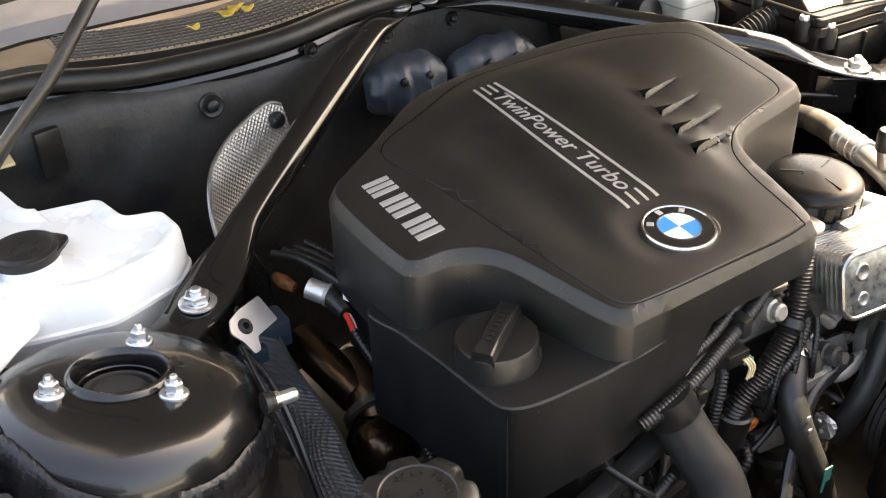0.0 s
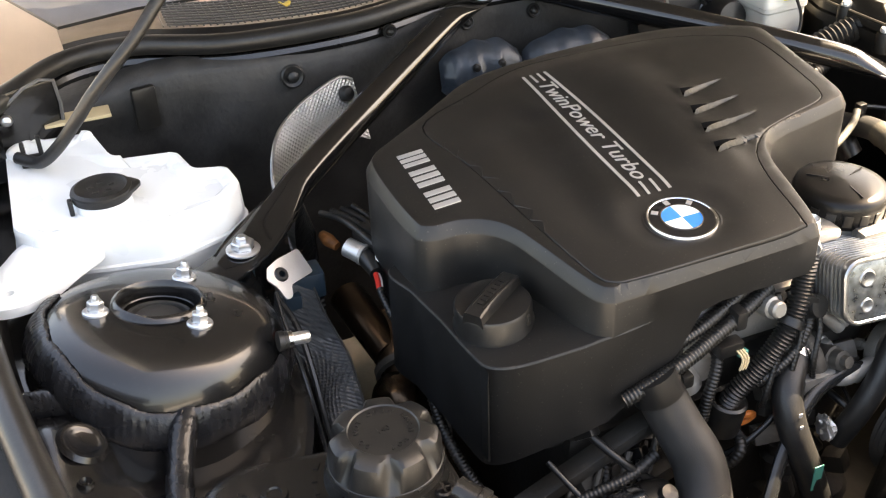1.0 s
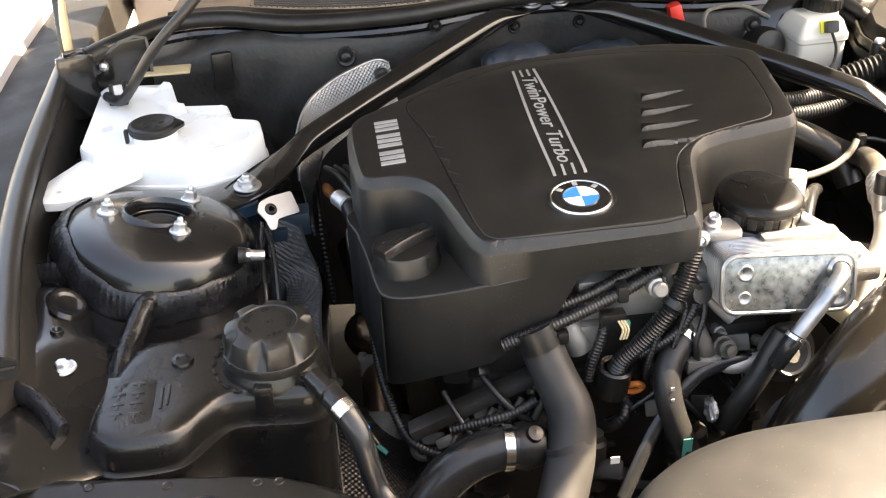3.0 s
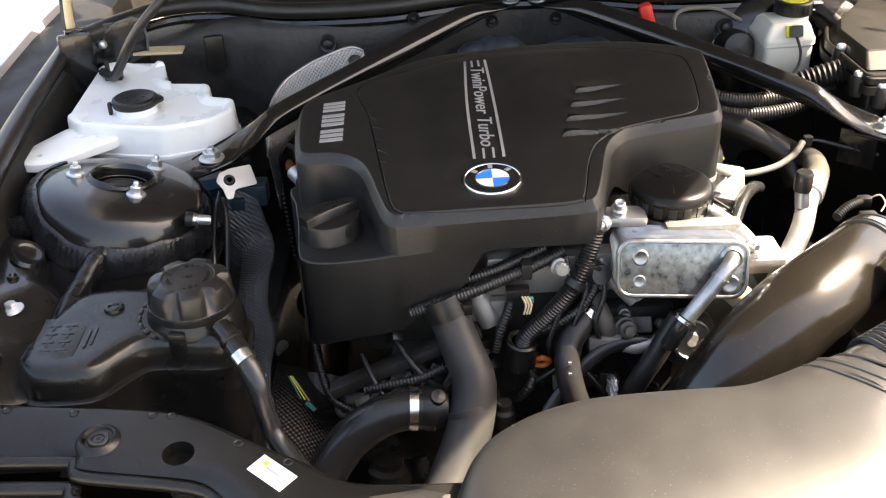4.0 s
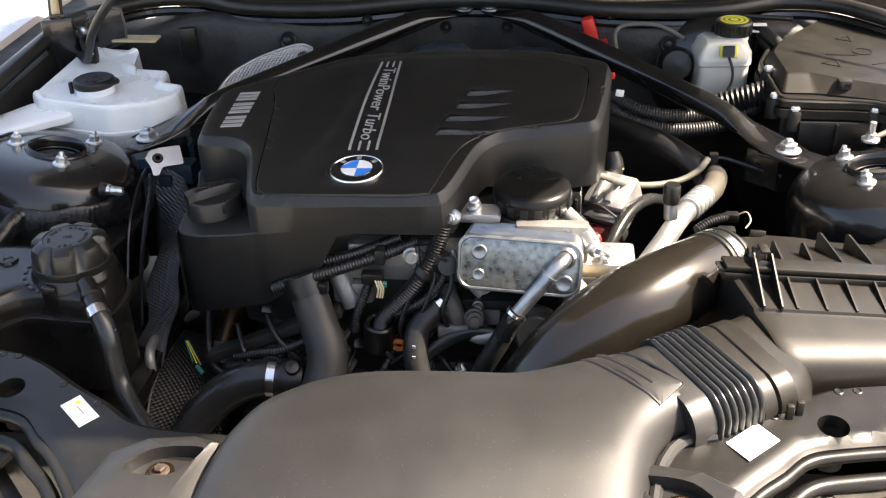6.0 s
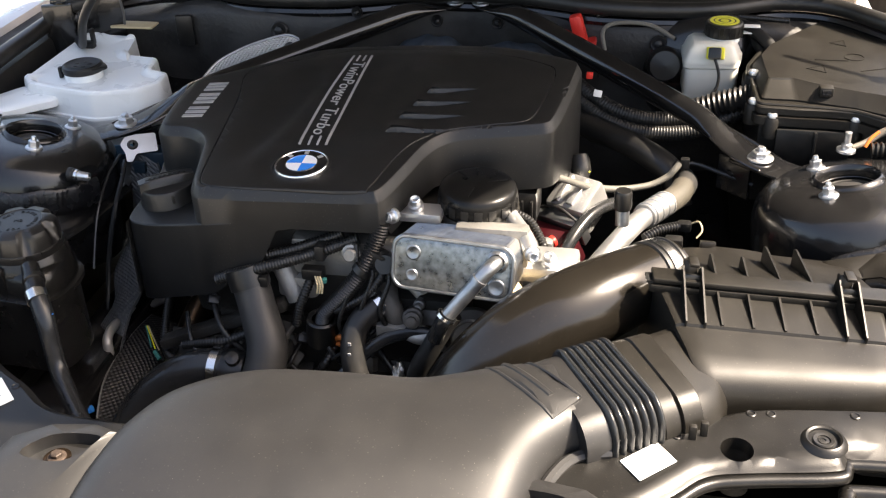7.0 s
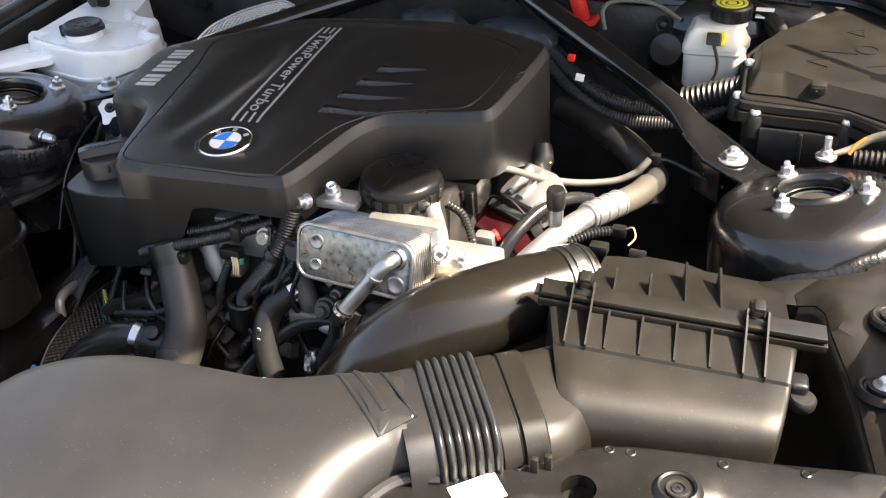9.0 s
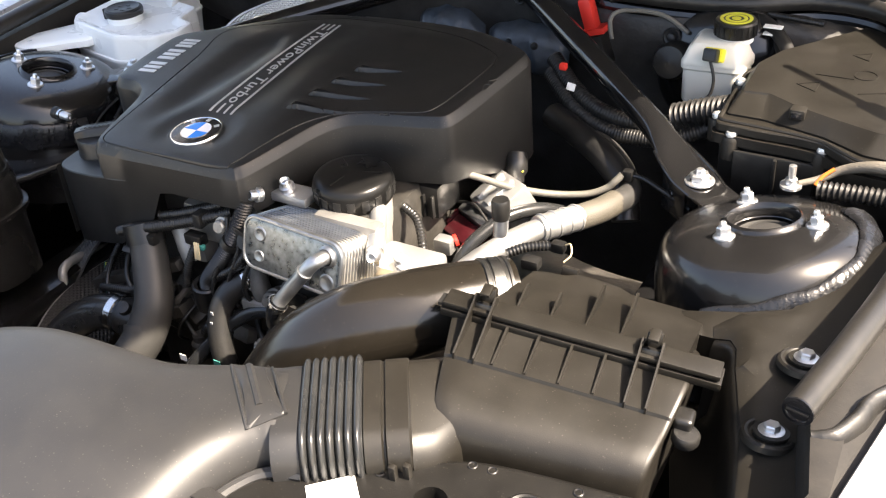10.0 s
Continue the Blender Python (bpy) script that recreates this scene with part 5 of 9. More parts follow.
# ---------------------------------------------------------------- left side: reservoirs
def build_washer_tank():
    t = thing("washer_tank", (-0.54, 0.12, 0.80), "milky white plastic washer tank with a stepped back edge", "tank")
    plan = [(-0.653, 0.082), (-0.630, 0.056), (-0.575, 0.042), (-0.513, 0.030), (-0.446, 0.054), (-0.424, 0.082), (-0.429, 0.124), (-0.463, 0.134), (-0.472, 0.182), (-0.540, 0.204), (-0.555, 0.276), (-0.634, 0.284), (-0.650, 0.262)]
    line = rounded(plan, 0.009, 5)
    def h(x, y, d):
        z = 0.903 + float(np.interp(d, [0, 0.0015, 0.004, 0.009, 0.0115, 0.021, 0.03], [-0.006, -0.0015, 0.0, 0.0, -0.0015, -0.0085, -0.0095]))
        z += 0.004 * smooth(0.20, 0.26, y) - 0.004 * smooth(-0.46, -0.43, x) * smooth(0.012, 0.02, d)
        return z
    bm = sheet_bm(line, h, insets=(0.0015, 0.004, 0.009, 0.0115, 0.021), step=0.010, wall=lambda x, y: 0.004)
    part("upper_shell", bm, WHITE, t, angle=32)
    bm = bmesh.new()
    bridge(bm, [[Vector((x, y, z)) for x, y in offset_loop(line, g)] for g, z in ((0.008, 0.75), (0.003, 0.80), (-0.003, 0.856), (-0.0045, 0.858), (-0.0045, 0.862), (-0.002, 0.8635), (0.0, 0.896))])
    bmesh.ops.recalc_face_normals(bm, faces=bm.faces)
    part("lower_shell", bm, WHITE, t, angle=32)
    part("fluid_band", sheet_bm(offset_loop(line, -0.0015), lambda x, y, d: 0.815, 0.05, step=0.06), FLUIDBLUE, t, "blue washer fluid seen through the plastic")
    # mounting tongue
    tongue = [(-0.648, 0.078), (-0.668, 0.050), (-0.684, 0.022), (-0.693, -0.006), (-0.680, -0.029), (-0.65, -0.031), (-0.625, -0.014), (-0.600, 0.012), (-0.575, 0.036), (-0.585, 0.065), (-0.62, 0.07)]
    tl = [(p.x, p.y) for p in spline([(x, y, 0) for x, y in tongue], 4, True)]
    bm = sheet_bm(tl, lambda x, y, d: 0.889 - 0.003 * smooth(0.004, 0, d), 0.010, [circle(-0.664, -0.010, 0.004, 10)], (0.004,), 0.015)
    part("tongue", bm, WHITE, t, "white mounting tongue")
    # neck and cap
    m = Matrix.Translation((-0.562, 0.107, 0.8955))
    part("neck", lathe_bm([(0.036, -0.016), (0.030, -0.010), (0.028, 0.012)], 32, m), WHITE, t)
    cap = part("cap", lathe_bm([(0.028, 0.010), (0.0305, 0.011), (0.0315, 0.0165), (0.0305, 0.0205), (0.0265, 0.0225), (0.0235, 0.0205), (0.0001, 0.0200)], 36, m), RUBBER, t, "black snap-on cap with a moulded symbol")
    drop = [(0.0315 * math.cos(a), 0.0315 * math.sin(a)) for a in (radians(q) for q in range(34, 328, 12))] + [(0.033, -0.011), (0.0385, -0.003), (0.0395, 0.001), (0.0385, 0.005), (0.033, 0.012)]
    bm = sheet_bm(drop, lambda x, y, d: 0.0195 - 0.0015 * smooth(0.002, 0, d), 0.0035, insets=(0.002,), step=0.01)
    bmesh.ops.transform(bm, matrix=m, verts=bm.verts)
    part("pull_tab", bm, RUBBER, cap, "flat rim drawn out to a pointed tab")
    part("hinge_strap", box_bm((-0.033, -0.010, 0.010), (0.005, 0.008, 0.018), 0.002, m), RUBBER, cap)
    for k in range(5):
        a = 2 * math.pi * k / 5
        part("moulded_mark", box_bm((0.011 * math.cos(a), 0.011 * math.sin(a), 0.0205), (0.006, 0.003, 0.0012), 0, m @ Matrix.Rotation(0.3, 4, "Z")), RUBBER, cap)
    # hose clip on the tank and the washer hose going up to the bonnet
    c = thing("hose_clip", (-0.625, 0.235, 0.895), "black plastic hose clip on the washer tank", "clip")
    part("saddle", box_bm((-0.622, 0.232, 0.901), (0.026, 0.014, 0.012), 0.003), PLASTIC, c)
    part("finger", box_bm((-0.612, 0.236, 0.914), (0.005, 0.010, 0.026), 0.0015), PLASTIC, c)
    part("finger", box_bm((-0.630, 0.234, 0.912), (0.005, 0.010, 0.022), 0.0015), PLASTIC, c)
    hs = thing("washer_hose", (-0.60, 0.22, 0.91), "black rubber washer hose rising to the bonnet", "hose")
    part("hose", tube_bm([(-0.637, 0.232, 0.908), (-0.615, 0.205, 0.910), (-0.594, 0.176, 0.936), (-0.572, 0.152, 0.970), (-0.55, 0.142, 1.0), (-0.525, 0.138, 1.027), (-0.5, 0.14, 1.05), (-0.475, 0.148, 1.075), (-0.43, 0.17, 1.12), (-0.40, 0.18, 1.18)], 0.0068, 12), RUBBER, hs)


build_washer_tank()


def build_hinge():
    """Bonnet hinge on the left wing."""
    t = thing("bonnet_hinge", (-0.64, 0.29, 0.88), "black steel bonnet hinge plate with a white ball pin", "hinge")
    m = Matrix.Translation((-0.635, 0.275, 0.93)) @ Matrix.Rotation(0.35, 4, "Z")
    part("plate", box_bm((0, 0, 0), (0.115, 0.006, 0.075), 0.003, m), PAINT, t)
    part("arm", box_bm((-0.045, -0.012, -0.012), (0.05, 0.012, 0.09), 0.004, m), PAINT, t)
    part("ball_pin", lathe_bm([(0.0001, 0.012), (0.005, 0.010), (0.007, 0.005), (0.005, 0.0), (0.004, -0.006)], 14, axes(m @ Vector((-0.006, -0.004, 0.008)), (0, -1, 0.2))), ZINC, t)
    part("lift_arm", box_bm((0, 0, 0), (0.010, 0.036, 0.120), 0.004, Matrix.Translation((-0.688, 0.285, 0.985)) @ Matrix.Rotation(-0.25, 4, "X")), PAINT, t)
    part("arm_edge", tube_bm([(-0.682, 0.262, 0.93), (-0.682, 0.266, 0.96), (-0.681, 0.272, 1.00), (-0.680, 0.285, 1.04)], [0.004, 0.007, 0.006, 0.004], 10), TAN, t, "cream sealed edge")
    part("hinge_pin", lathe_bm([(0.0001, 0.010), (0.008, 0.009), (0.010, 0.004), (0.010, -0.006)], 18, axes((-0.676, 0.262, 0.955), (0.5, -1, 0.2))), RUBBER, t)
    part("edge_strip", tube_bm([m @ Vector((0.056, -0.004, -0.02)), m @ Vector((0.056, -0.004, 0.036)), m @ Vector((0.02, -0.004, 0.037)), m @ Vector((-0.02, -0.004, 0.015)), m @ Vector((-0.03, -0.004, 0.038))], 0.0022, 6, 2), SEALANT, t)


build_hinge()


def build_coolant_tank():
    t = thing("coolant_tank", (-0.47, -0.36, 0.74), "black moulded coolant expansion tank with a large screw cap", "tank")
    plan = [(-0.570, -0.424), (-0.552, -0.432), (-0.510, -0.431), (-0.492, -0.421), (-0.474, -0.398), (-0.455, -0.383), (-0.42, -0.384), (-0.385, -0.386), (-0.366, -0.372), (-0.362, -0.34), (-0.370, -0.305),
            (-0.40, -0.288), (-0.45, -0.284), (-0.50, -0.276), (-0.542, -0.282), (-0.562, -0.31), (-0.578, -0.36), (-0.582, -0.405)]
    line = [(p.x, p.y) for p in spline([(x, y, 0) for x, y in plan], 4, True)]
    def h(x, y, d):
        z = 0.853 + float(np.interp(d, [0, 0.0015, 0.0045, 0.009, 0.016], [-0.022, -0.012, -0.0045, -0.001, 0.0]))
        z += 0.008 * smooth(-0.52, -0.50, x) * smooth(-0.46, -0.47, x) * smooth(0.01, 0.03, d) * 0
        z -= 0.0015 * math.exp(-((x + 0.535) / 0.02) ** 2 - ((y + 0.375) / 0.028) ** 2)
        return z
    bm = sheet_bm(line, h, insets=(0.0015, 0.0045, 0.009, 0.016), step=0.010, wall=lambda x, y: 0.012)
    part("upper_shell", bm, TANK, t, angle=60)
    out = offset_loop(line, -0.0055)
    part("weld_flange", sheet_bm(out, lambda x, y, d: 0.820 - 0.0015 * smooth(0.003, 0, d), 0.006, insets=(0.003,), step=0.05), TANK, t)
    bm = sheet_bm(offset_loop(line, 0.003), lambda x, y, d: 0.816, step=0.05, wall=lambda x, y: 0.10)
    part("lower_shell", bm, TANK, t)
    # moulded panel with a sign that cannot be read
    for k in range(4):
        for q in range(2):
            part("moulded_mark", box_bm((-0.556 + 0.017 * q, -0.350 - 0.014 * k, 0.8525), (0.012, 0.0035, 0.0014), 0.0005, Matrix()), TANK, t)
            part("moulded_mark", box_bm((-0.556 + 0.017 * q, -0.355 - 0.014 * k, 0.8525), (0.003, 0.006, 0.0014), 0.0005, Matrix()), TANK, t)
    for k in range(2):
        part("moulded_mark", box_bm((-0.517 + 0.006 * k, -0.375 + 0.004 * k, 0.8530), (0.0030, 0.030, 0.0012), 0.0004, Matrix()), TANK, t)
    part("panel_frame", box_bm((-0.5465, -0.372, 0.8520), (0.046, 0.072, 0.0012), 0.0005, Matrix()), TANK, t)
    part("boss", lathe_bm([(0.011, 0), (0.010, 0.003), (0.006, 0.0035), (0.005, 0.002), (0.0001, 0.002)], 20, Matrix.Translation((-0.502, -0.322, 0.853))), TANK, t)
    # neck with ribs
    m = Matrix.Translation((-0.416, -0.333, 0.850))
    part("neck", lathe_bm([(0.050, -0.004), (0.048, 0.006), (0.045, 0.010), (0.044, 0.016)], 40, m), TANK, t)
    part("vent_rib", box_bm((-0.425, -0.379, 0.842), (0.018, 0.014, 0.034), 0.004), TANK, t)
    part("screw", lathe_bm([(0.008, 0), (0.008, 0.005), (0.006, 0.006), (0.005, 0.004), (0.0001, 0.004)], 16, Matrix.Translation((-0.385, -0.373, 0.853))), TANK, t)
    for k in range(9):
        a = radians(150 + 14 * k)
        part("moulded_mark", box_bm((0.0555, 0, 0.0), (0.004, 0.008, 0.0012), 0.0003, Matrix.Translation((-0.416, -0.333, 0.8535)) @ Matrix.Rotation(a, 4, "Z")), TANK, t)
    part("cross_slot", box_bm((-0.385, -0.373, 0.8588), (0.011, 0.002, 0.0012), 0, Matrix()), BLACKEN, t)
    part("cross_slot", box_bm((-0.385, -0.373, 0.8590), (0.002, 0.011, 0.0012), 0, Matrix()), BLACKEN, t)
    # outlet nozzle
    nz = axes((-0.372, -0.392, 0.862), (0.55, -0.72, -0.25))
    part("nozzle", lathe_bm([(0.0001, -0.012), (0.0105, -0.012), (0.0105, 0.006), (0.0125, 0.007), (0.0125, 0.013), (0.0105, 0.014), (0.010, 0.03)], 18, nz), TANK, t)
    mc = Matrix.Translation((-0.416, -0.333, 0.862))
    def flute(a, r, z):
        if z < 0.007 or r < 0.030:
            return r
        w = max(0.0, math.cos(7 * a)) ** 1.5
        return r - 0.0085 * w * smooth(0.007, 0.022, z) * (1 if z < 0.031 else 0.75)
    cap = part("screw_cap", lathe_bm([(0.0445, -0.003), (0.0455, 0.002), (0.0445, 0.008), (0.0440, 0.0085), (0.0432, 0.024), (0.041, 0.030), (0.036, 0.0335), (0.0275, 0.0345), (0.0265, 0.0335), (0.0001, 0.0335)], 96, mc, wave=flute), PLASTIC, t, "black fluted screw cap with moulded warning text", angle=32)
    words = "DO NOT OPEN WHEN HOT  "
    for i, ch in enumerate(words):
        if ch == " ":
            continue
        a = radians(215 - i * 16.0)
        me = text_mesh(ch, 0.0062, 0.0004, PLASTIC)
        piece("letter", me, cap, mc @ Matrix.Rotation(a - math.pi / 2, 4, "Z") @ Matrix.Translation((0, 0.0205, 0.0338)))
    me = text_mesh("140", 0.0075, 0.0004, PLASTIC)
    piece("letter", me, cap, mc @ Matrix.Rotation(0.15, 4, "Z") @ Matrix.Translation((0, 0, 0.0338)))
    for k in range(8):
        a = 2 * math.pi * (k + 0.5) / 8
        part("rib_window", box_bm((0.0437, 0, 0.006), (0.003, 0.017, 0.0035), 0.001, mc @ Matrix.Rotation(a, 4, "Z")), PLASTIC, cap)
    # hose from the nozzle down past the carrier
    h = thing("coolant_hose", (-0.33, -0.45, 0.79), "smooth black coolant hose with a bright band clamp", "hose")
    pts = [(-0.364, -0.404, 0.857), (-0.352, -0.419, 0.848), (-0.341, -0.432, 0.828), (-0.335, -0.441, 0.800), (-0.326, -0.452, 0.775), (-0.300, -0.480, 0.757), (-0.26, -0.52, 0.745), (-0.21, -0.57, 0.735)]
    part("hose", tube_bm(pts, [0.0112, 0.0112, 0.0104, 0.0102, 0.0102, 0.0102, 0.0102, 0.0102], 16), SHINE, h)
    part("band_clamp", lathe_bm([(0.0116, -0.006), (0.0124, -0.006), (0.0124, 0.006), (0.0116, 0.006)], 24, axes((-0.354, -0.4175, 0.850), (0.6, -0.7, -0.45))), STEEL, h, "bright steel band clamp")
    part("print", box_bm((-0.336, -0.4285, 0.8365), (0.008, 0.0025, 0.001), 0, Matrix()), BLUE, h)


build_coolant_tank()


# ---------------------------------------------------------------- front: duct, airbox, intake
def build_duct():
    t = thing("intake_duct", (0.04, -0.62, 0.82), "wide dusty dark plastic air intake duct over the radiator", "air duct")
    plan = [(-0.172, -0.86), (-0.168, -0.74), (-0.160, -0.65), (-0.152, -0.61), (-0.133, -0.570), (-0.100, -0.545), (-0.065, -0.532), (-0.02, -0.525), (0.06, -0.522), (0.105, -0.519), (0.14, -0.505), (0.165, -0.493),
            (0.195, -0.482), (0.222, -0.470), (0.280, -0.562), (0.254, -0.570), (0.238, -0.590), (0.227, -0.625), (0.215, -0.72), (0.209, -0.86)]
    sm = spline([(x, y, 0) for x, y in plan[:14]], 4) + [Vector((0.280, -0.562, 0))] + spline([(x, y, 0) for x, y in plan[15:]], 4)
    line = [(p.x, p.y) for p in sm]
    cut = min(range(len(line)), key=lambda i: math.hypot(line[i][0] - 0.280, line[i][1] + 0.562))
    free = line[cut:] + line[:cut]
    def h(x, y, d):
        d = open_distance((x, y), free)          # the neck's edge runs on into its collar
        z = 0.884 + 0.004 * math.exp(-((x - 0.05) / 0.1) ** 2)
        z += float(np.interp(d, [0, 0.003, 0.008, 0.016, 0.028, 0.045], [-0.032, -0.020, -0.011, -0.005, -0.0015, 0.0]))
        # the scoop falls off in front and on the far left
        z -= 0.010 * smooth(-0.02, -0.17, x)
        fold = float(np.interp(x, [-0.17, 0.054, 0.119, 0.162, 0.204, 0.229], [-0.665, -0.650, -0.642, -0.632, -0.613, -0.591])) - y
        z -= 0.24 * math.log1p(math.exp(min(40.0, fold / 0.013))) * 0.013
        return z
    bm = sheet_bm(line if sum(a[0] * b[1] - b[0] * a[1] for a, b in zip(line, line[1:] + line[:1])) > 0 else list(reversed(line)),
                  h, insets=(0.003, 0.008, 0.016, 0.028), step=0.014, wall=lambda x, y: 0.05)
    part("scoop", bm, DUCT, t, angle=60)
    # pressed slots before the neck
    d = Vector((0.083, -0.075, 0)).normalized()
    n = Vector((0.075, 0.083, 0)).normalized()
    for name, off, a, b, w in (("rib", -0.001, 0.006, 0.100, 0.0018), ("raised_bar", 0.014, 0.014, 0.080, 0.0046), ("rib", 0.034, 0.006, 0.098, 0.0018)):
        base = Vector((0.163, -0.500, 0)) + n * off
        pts = []
        for f in np.linspace(a, b, 10):
            p = base + d * f
            q = float(edge_distance([(p.x, p.y)], line)[0])
            if inside((p.x, p.y), line):
                pts.append(Vector((p.x, p.y, h(p.x, p.y, q) + (0.0 if name == "rib" else -0.0012))))
        part(name, tube_bm(pts, w, 8, 2), DUCT, t, "narrow moulded rib")
    quad = [Vector((0.163, -0.500, 0)) + d * a + n * b for a, b in ((0.006, -0.002), (0.100, -0.002), (0.098, 0.034), (0.006, 0.034))]
    quad = rounded([(q.x, q.y) for q in quad], 0.004)
    part("neck_plate", sheet_bm(quad, lambda x, y, dd: h(x, y, float(edge_distance([(x, y)], line)[0]) if inside((x, y), line) else 0.0) + 0.0014 - 0.0008 * smooth(0.0015, 0.0, dd), 0.004, insets=(0.0015,), step=0.008), DUCT, t, "raised moulded plate", angle=30)
    # bright side flange at the right front
    pts = [(0.288, -0.566, 0.844), (0.260, -0.576, 0.844), (0.243, -0.596, 0.842), (0.232, -0.630, 0.839), (0.220, -0.72, 0.832)]
    part("side_flange", tube_bm(pts, 0.006, 8), DUCT, t)
    # corner pocket with its screw on the left, and the same on the right
    for s, cx, cy in ((-1, -0.204, -0.648), (1, 0.250, -0.655)):
        po = thing("duct_screw_plate", (cx, cy, 0.83), "recessed plastic pocket with a rusty screw beside the duct", "screw plate", "screw plates")
        outer = [(cx - 0.075, cy - 0.13), (cx + 0.045, cy - 0.13), (cx + 0.045, cy + 0.032), (cx + 0.02, cy + 0.040), (cx - 0.02, cy + 0.034), (cx - 0.05, cy + 0.012)]
        hole = [(cx - 0.028, cy - 0.012), (cx + 0.014, cy - 0.016), (cx + 0.034, cy + 0.012), (cx + 0.030, cy + 0.022), (cx - 0.010, cy + 0.016)]
        if s > 0:
            outer = [(2 * cx - x, y) for x, y in reversed(outer)]
            hole = [(2 * cx - x, y) for x, y in reversed(hole)]
        hole = [(p.x, p.y) for p in spline([(x, y, 0) for x, y in hole], 4, True)]
        part("plate", sheet_bm(outer, lambda x, y, dd: 0.853 - 0.004 * smooth(0.006, 0, dd), 0.016, [hole], (0.006,), 0.016), DUCT, po)
        part("pocket_floor", sheet_bm(offset_loop(hole, -0.004), lambda x, y, dd: 0.8395, 0.003, step=0.02), DUCT, po)
        part("washer", lathe_bm([(0.0065, 0.0), (0.0125, 0.0), (0.0125, 0.0015), (0.0065, 0.002)], 24, Matrix.Translation((cx, cy, 0.8397))), COPPER, po, "rusty brown washer")
        piece("screw", RUSTY_SCREW, po, Matrix.Translation((cx, cy, 0.8412)) @ Matrix.Scale(0.72, 4), "rusty screw head")
    return t


build_duct()

AX = Vector((0.84, 0.54, 0.0)).normalized()        # the duct's run towards the air filter
SIDE = Vector((0.54, -0.84, 0.0)).normalized()     # from its rear edge to its front edge


def neck_ring(o, w, h, top, n=32, r=0.028, dip=0.0):
    """A rounded-rectangle section of the neck, starting at the rear edge o."""
    out = []
    cx, cz = w / 2, top - h / 2
    r = min(r, w / 2 - 0.001, h / 2 - 0.001)
    for i in range(n):
        a = 2 * math.pi * i / n
        ca, sa = math.cos(a), math.sin(a)
        ux = (w / 2 - r) * (1 if ca > 1e-6 else -1 if ca < -1e-6 else 0) + r * ca
        uz = (h / 2 - r) * (1 if sa > 1e-6 else -1 if sa < -1e-6 else 0) + r * sa
        out.append(o + SIDE * (cx + ux) + Vector((0, 0, cz + uz - dip * (cx + ux) / w)))
    return out


def build_bellows():
    t = thing("duct_bellows", (0.27, -0.50, 0.82), "black ribbed rubber bellows joining duct and air filter box", "bellows")
    o0 = Vector((0.214, -0.474, 0))
    bm = bmesh.new()
    rings = [neck_ring(o0 + AX * u, 0.120, 0.075, 0.884 + dz, dip=0.006) for u, dz in ((-0.012, -0.001), (0.0, 0.0), (0.012, 0.0))]
    bridge(bm, rings)
    bmesh.ops.recalc_face_normals(bm, faces=bm.faces)
    part("duct_collar", bm, DUCT, t, "smooth grey-brown collar")
    bm = bmesh.new()
    rings = []
    nr = 7
    pitch = 0.0078
    for k in range(nr * 8 + 1):
        u = 0.012 + k * pitch / 8
        e = 0.0046 * abs(math.sin(math.pi * k / 8)) ** 0.6
        rings.append(neck_ring(o0 + AX * u - SIDE * e, 0.119 + 2 * e, 0.075 + 2 * e, 0.8835 + e, dip=0.006))
    bridge(bm, rings)
    bmesh.ops.recalc_face_normals(bm, faces=bm.faces)
    part("ribs", bm, SHINE, t, "ribbed black rubber", angle=75)
    u1 = 0.012 + nr * pitch
    bm = bmesh.new()
    rings = [neck_ring(o0 + AX * (u1 + du), 0.118 + dw, 0.074 + dw, 0.882 + dw / 2, dip=0.012) for du, dw in ((0, 0.0), (0.001, 0.003), (0.016, 0.003), (0.0175, -0.001), (0.019, -0.001), (0.0205, 0.003), (0.040, 0.003), (0.042, 0.0))]
    bridge(bm, rings)
    bmesh.ops.recalc_face_normals(bm, faces=bm.faces)
    part("box_collar", bm, AIRBOX, t, "dusty plastic collar with a seam")
    for dx in (0.024, 0.036):
        p = o0 + AX * (u1 + dx) + SIDE * 0.127
        part("tab", box_bm((p.x, p.y, 0.848), (0.007, 0.006, 0.016), 0.002), AIRBOX, t)


build_bellows()


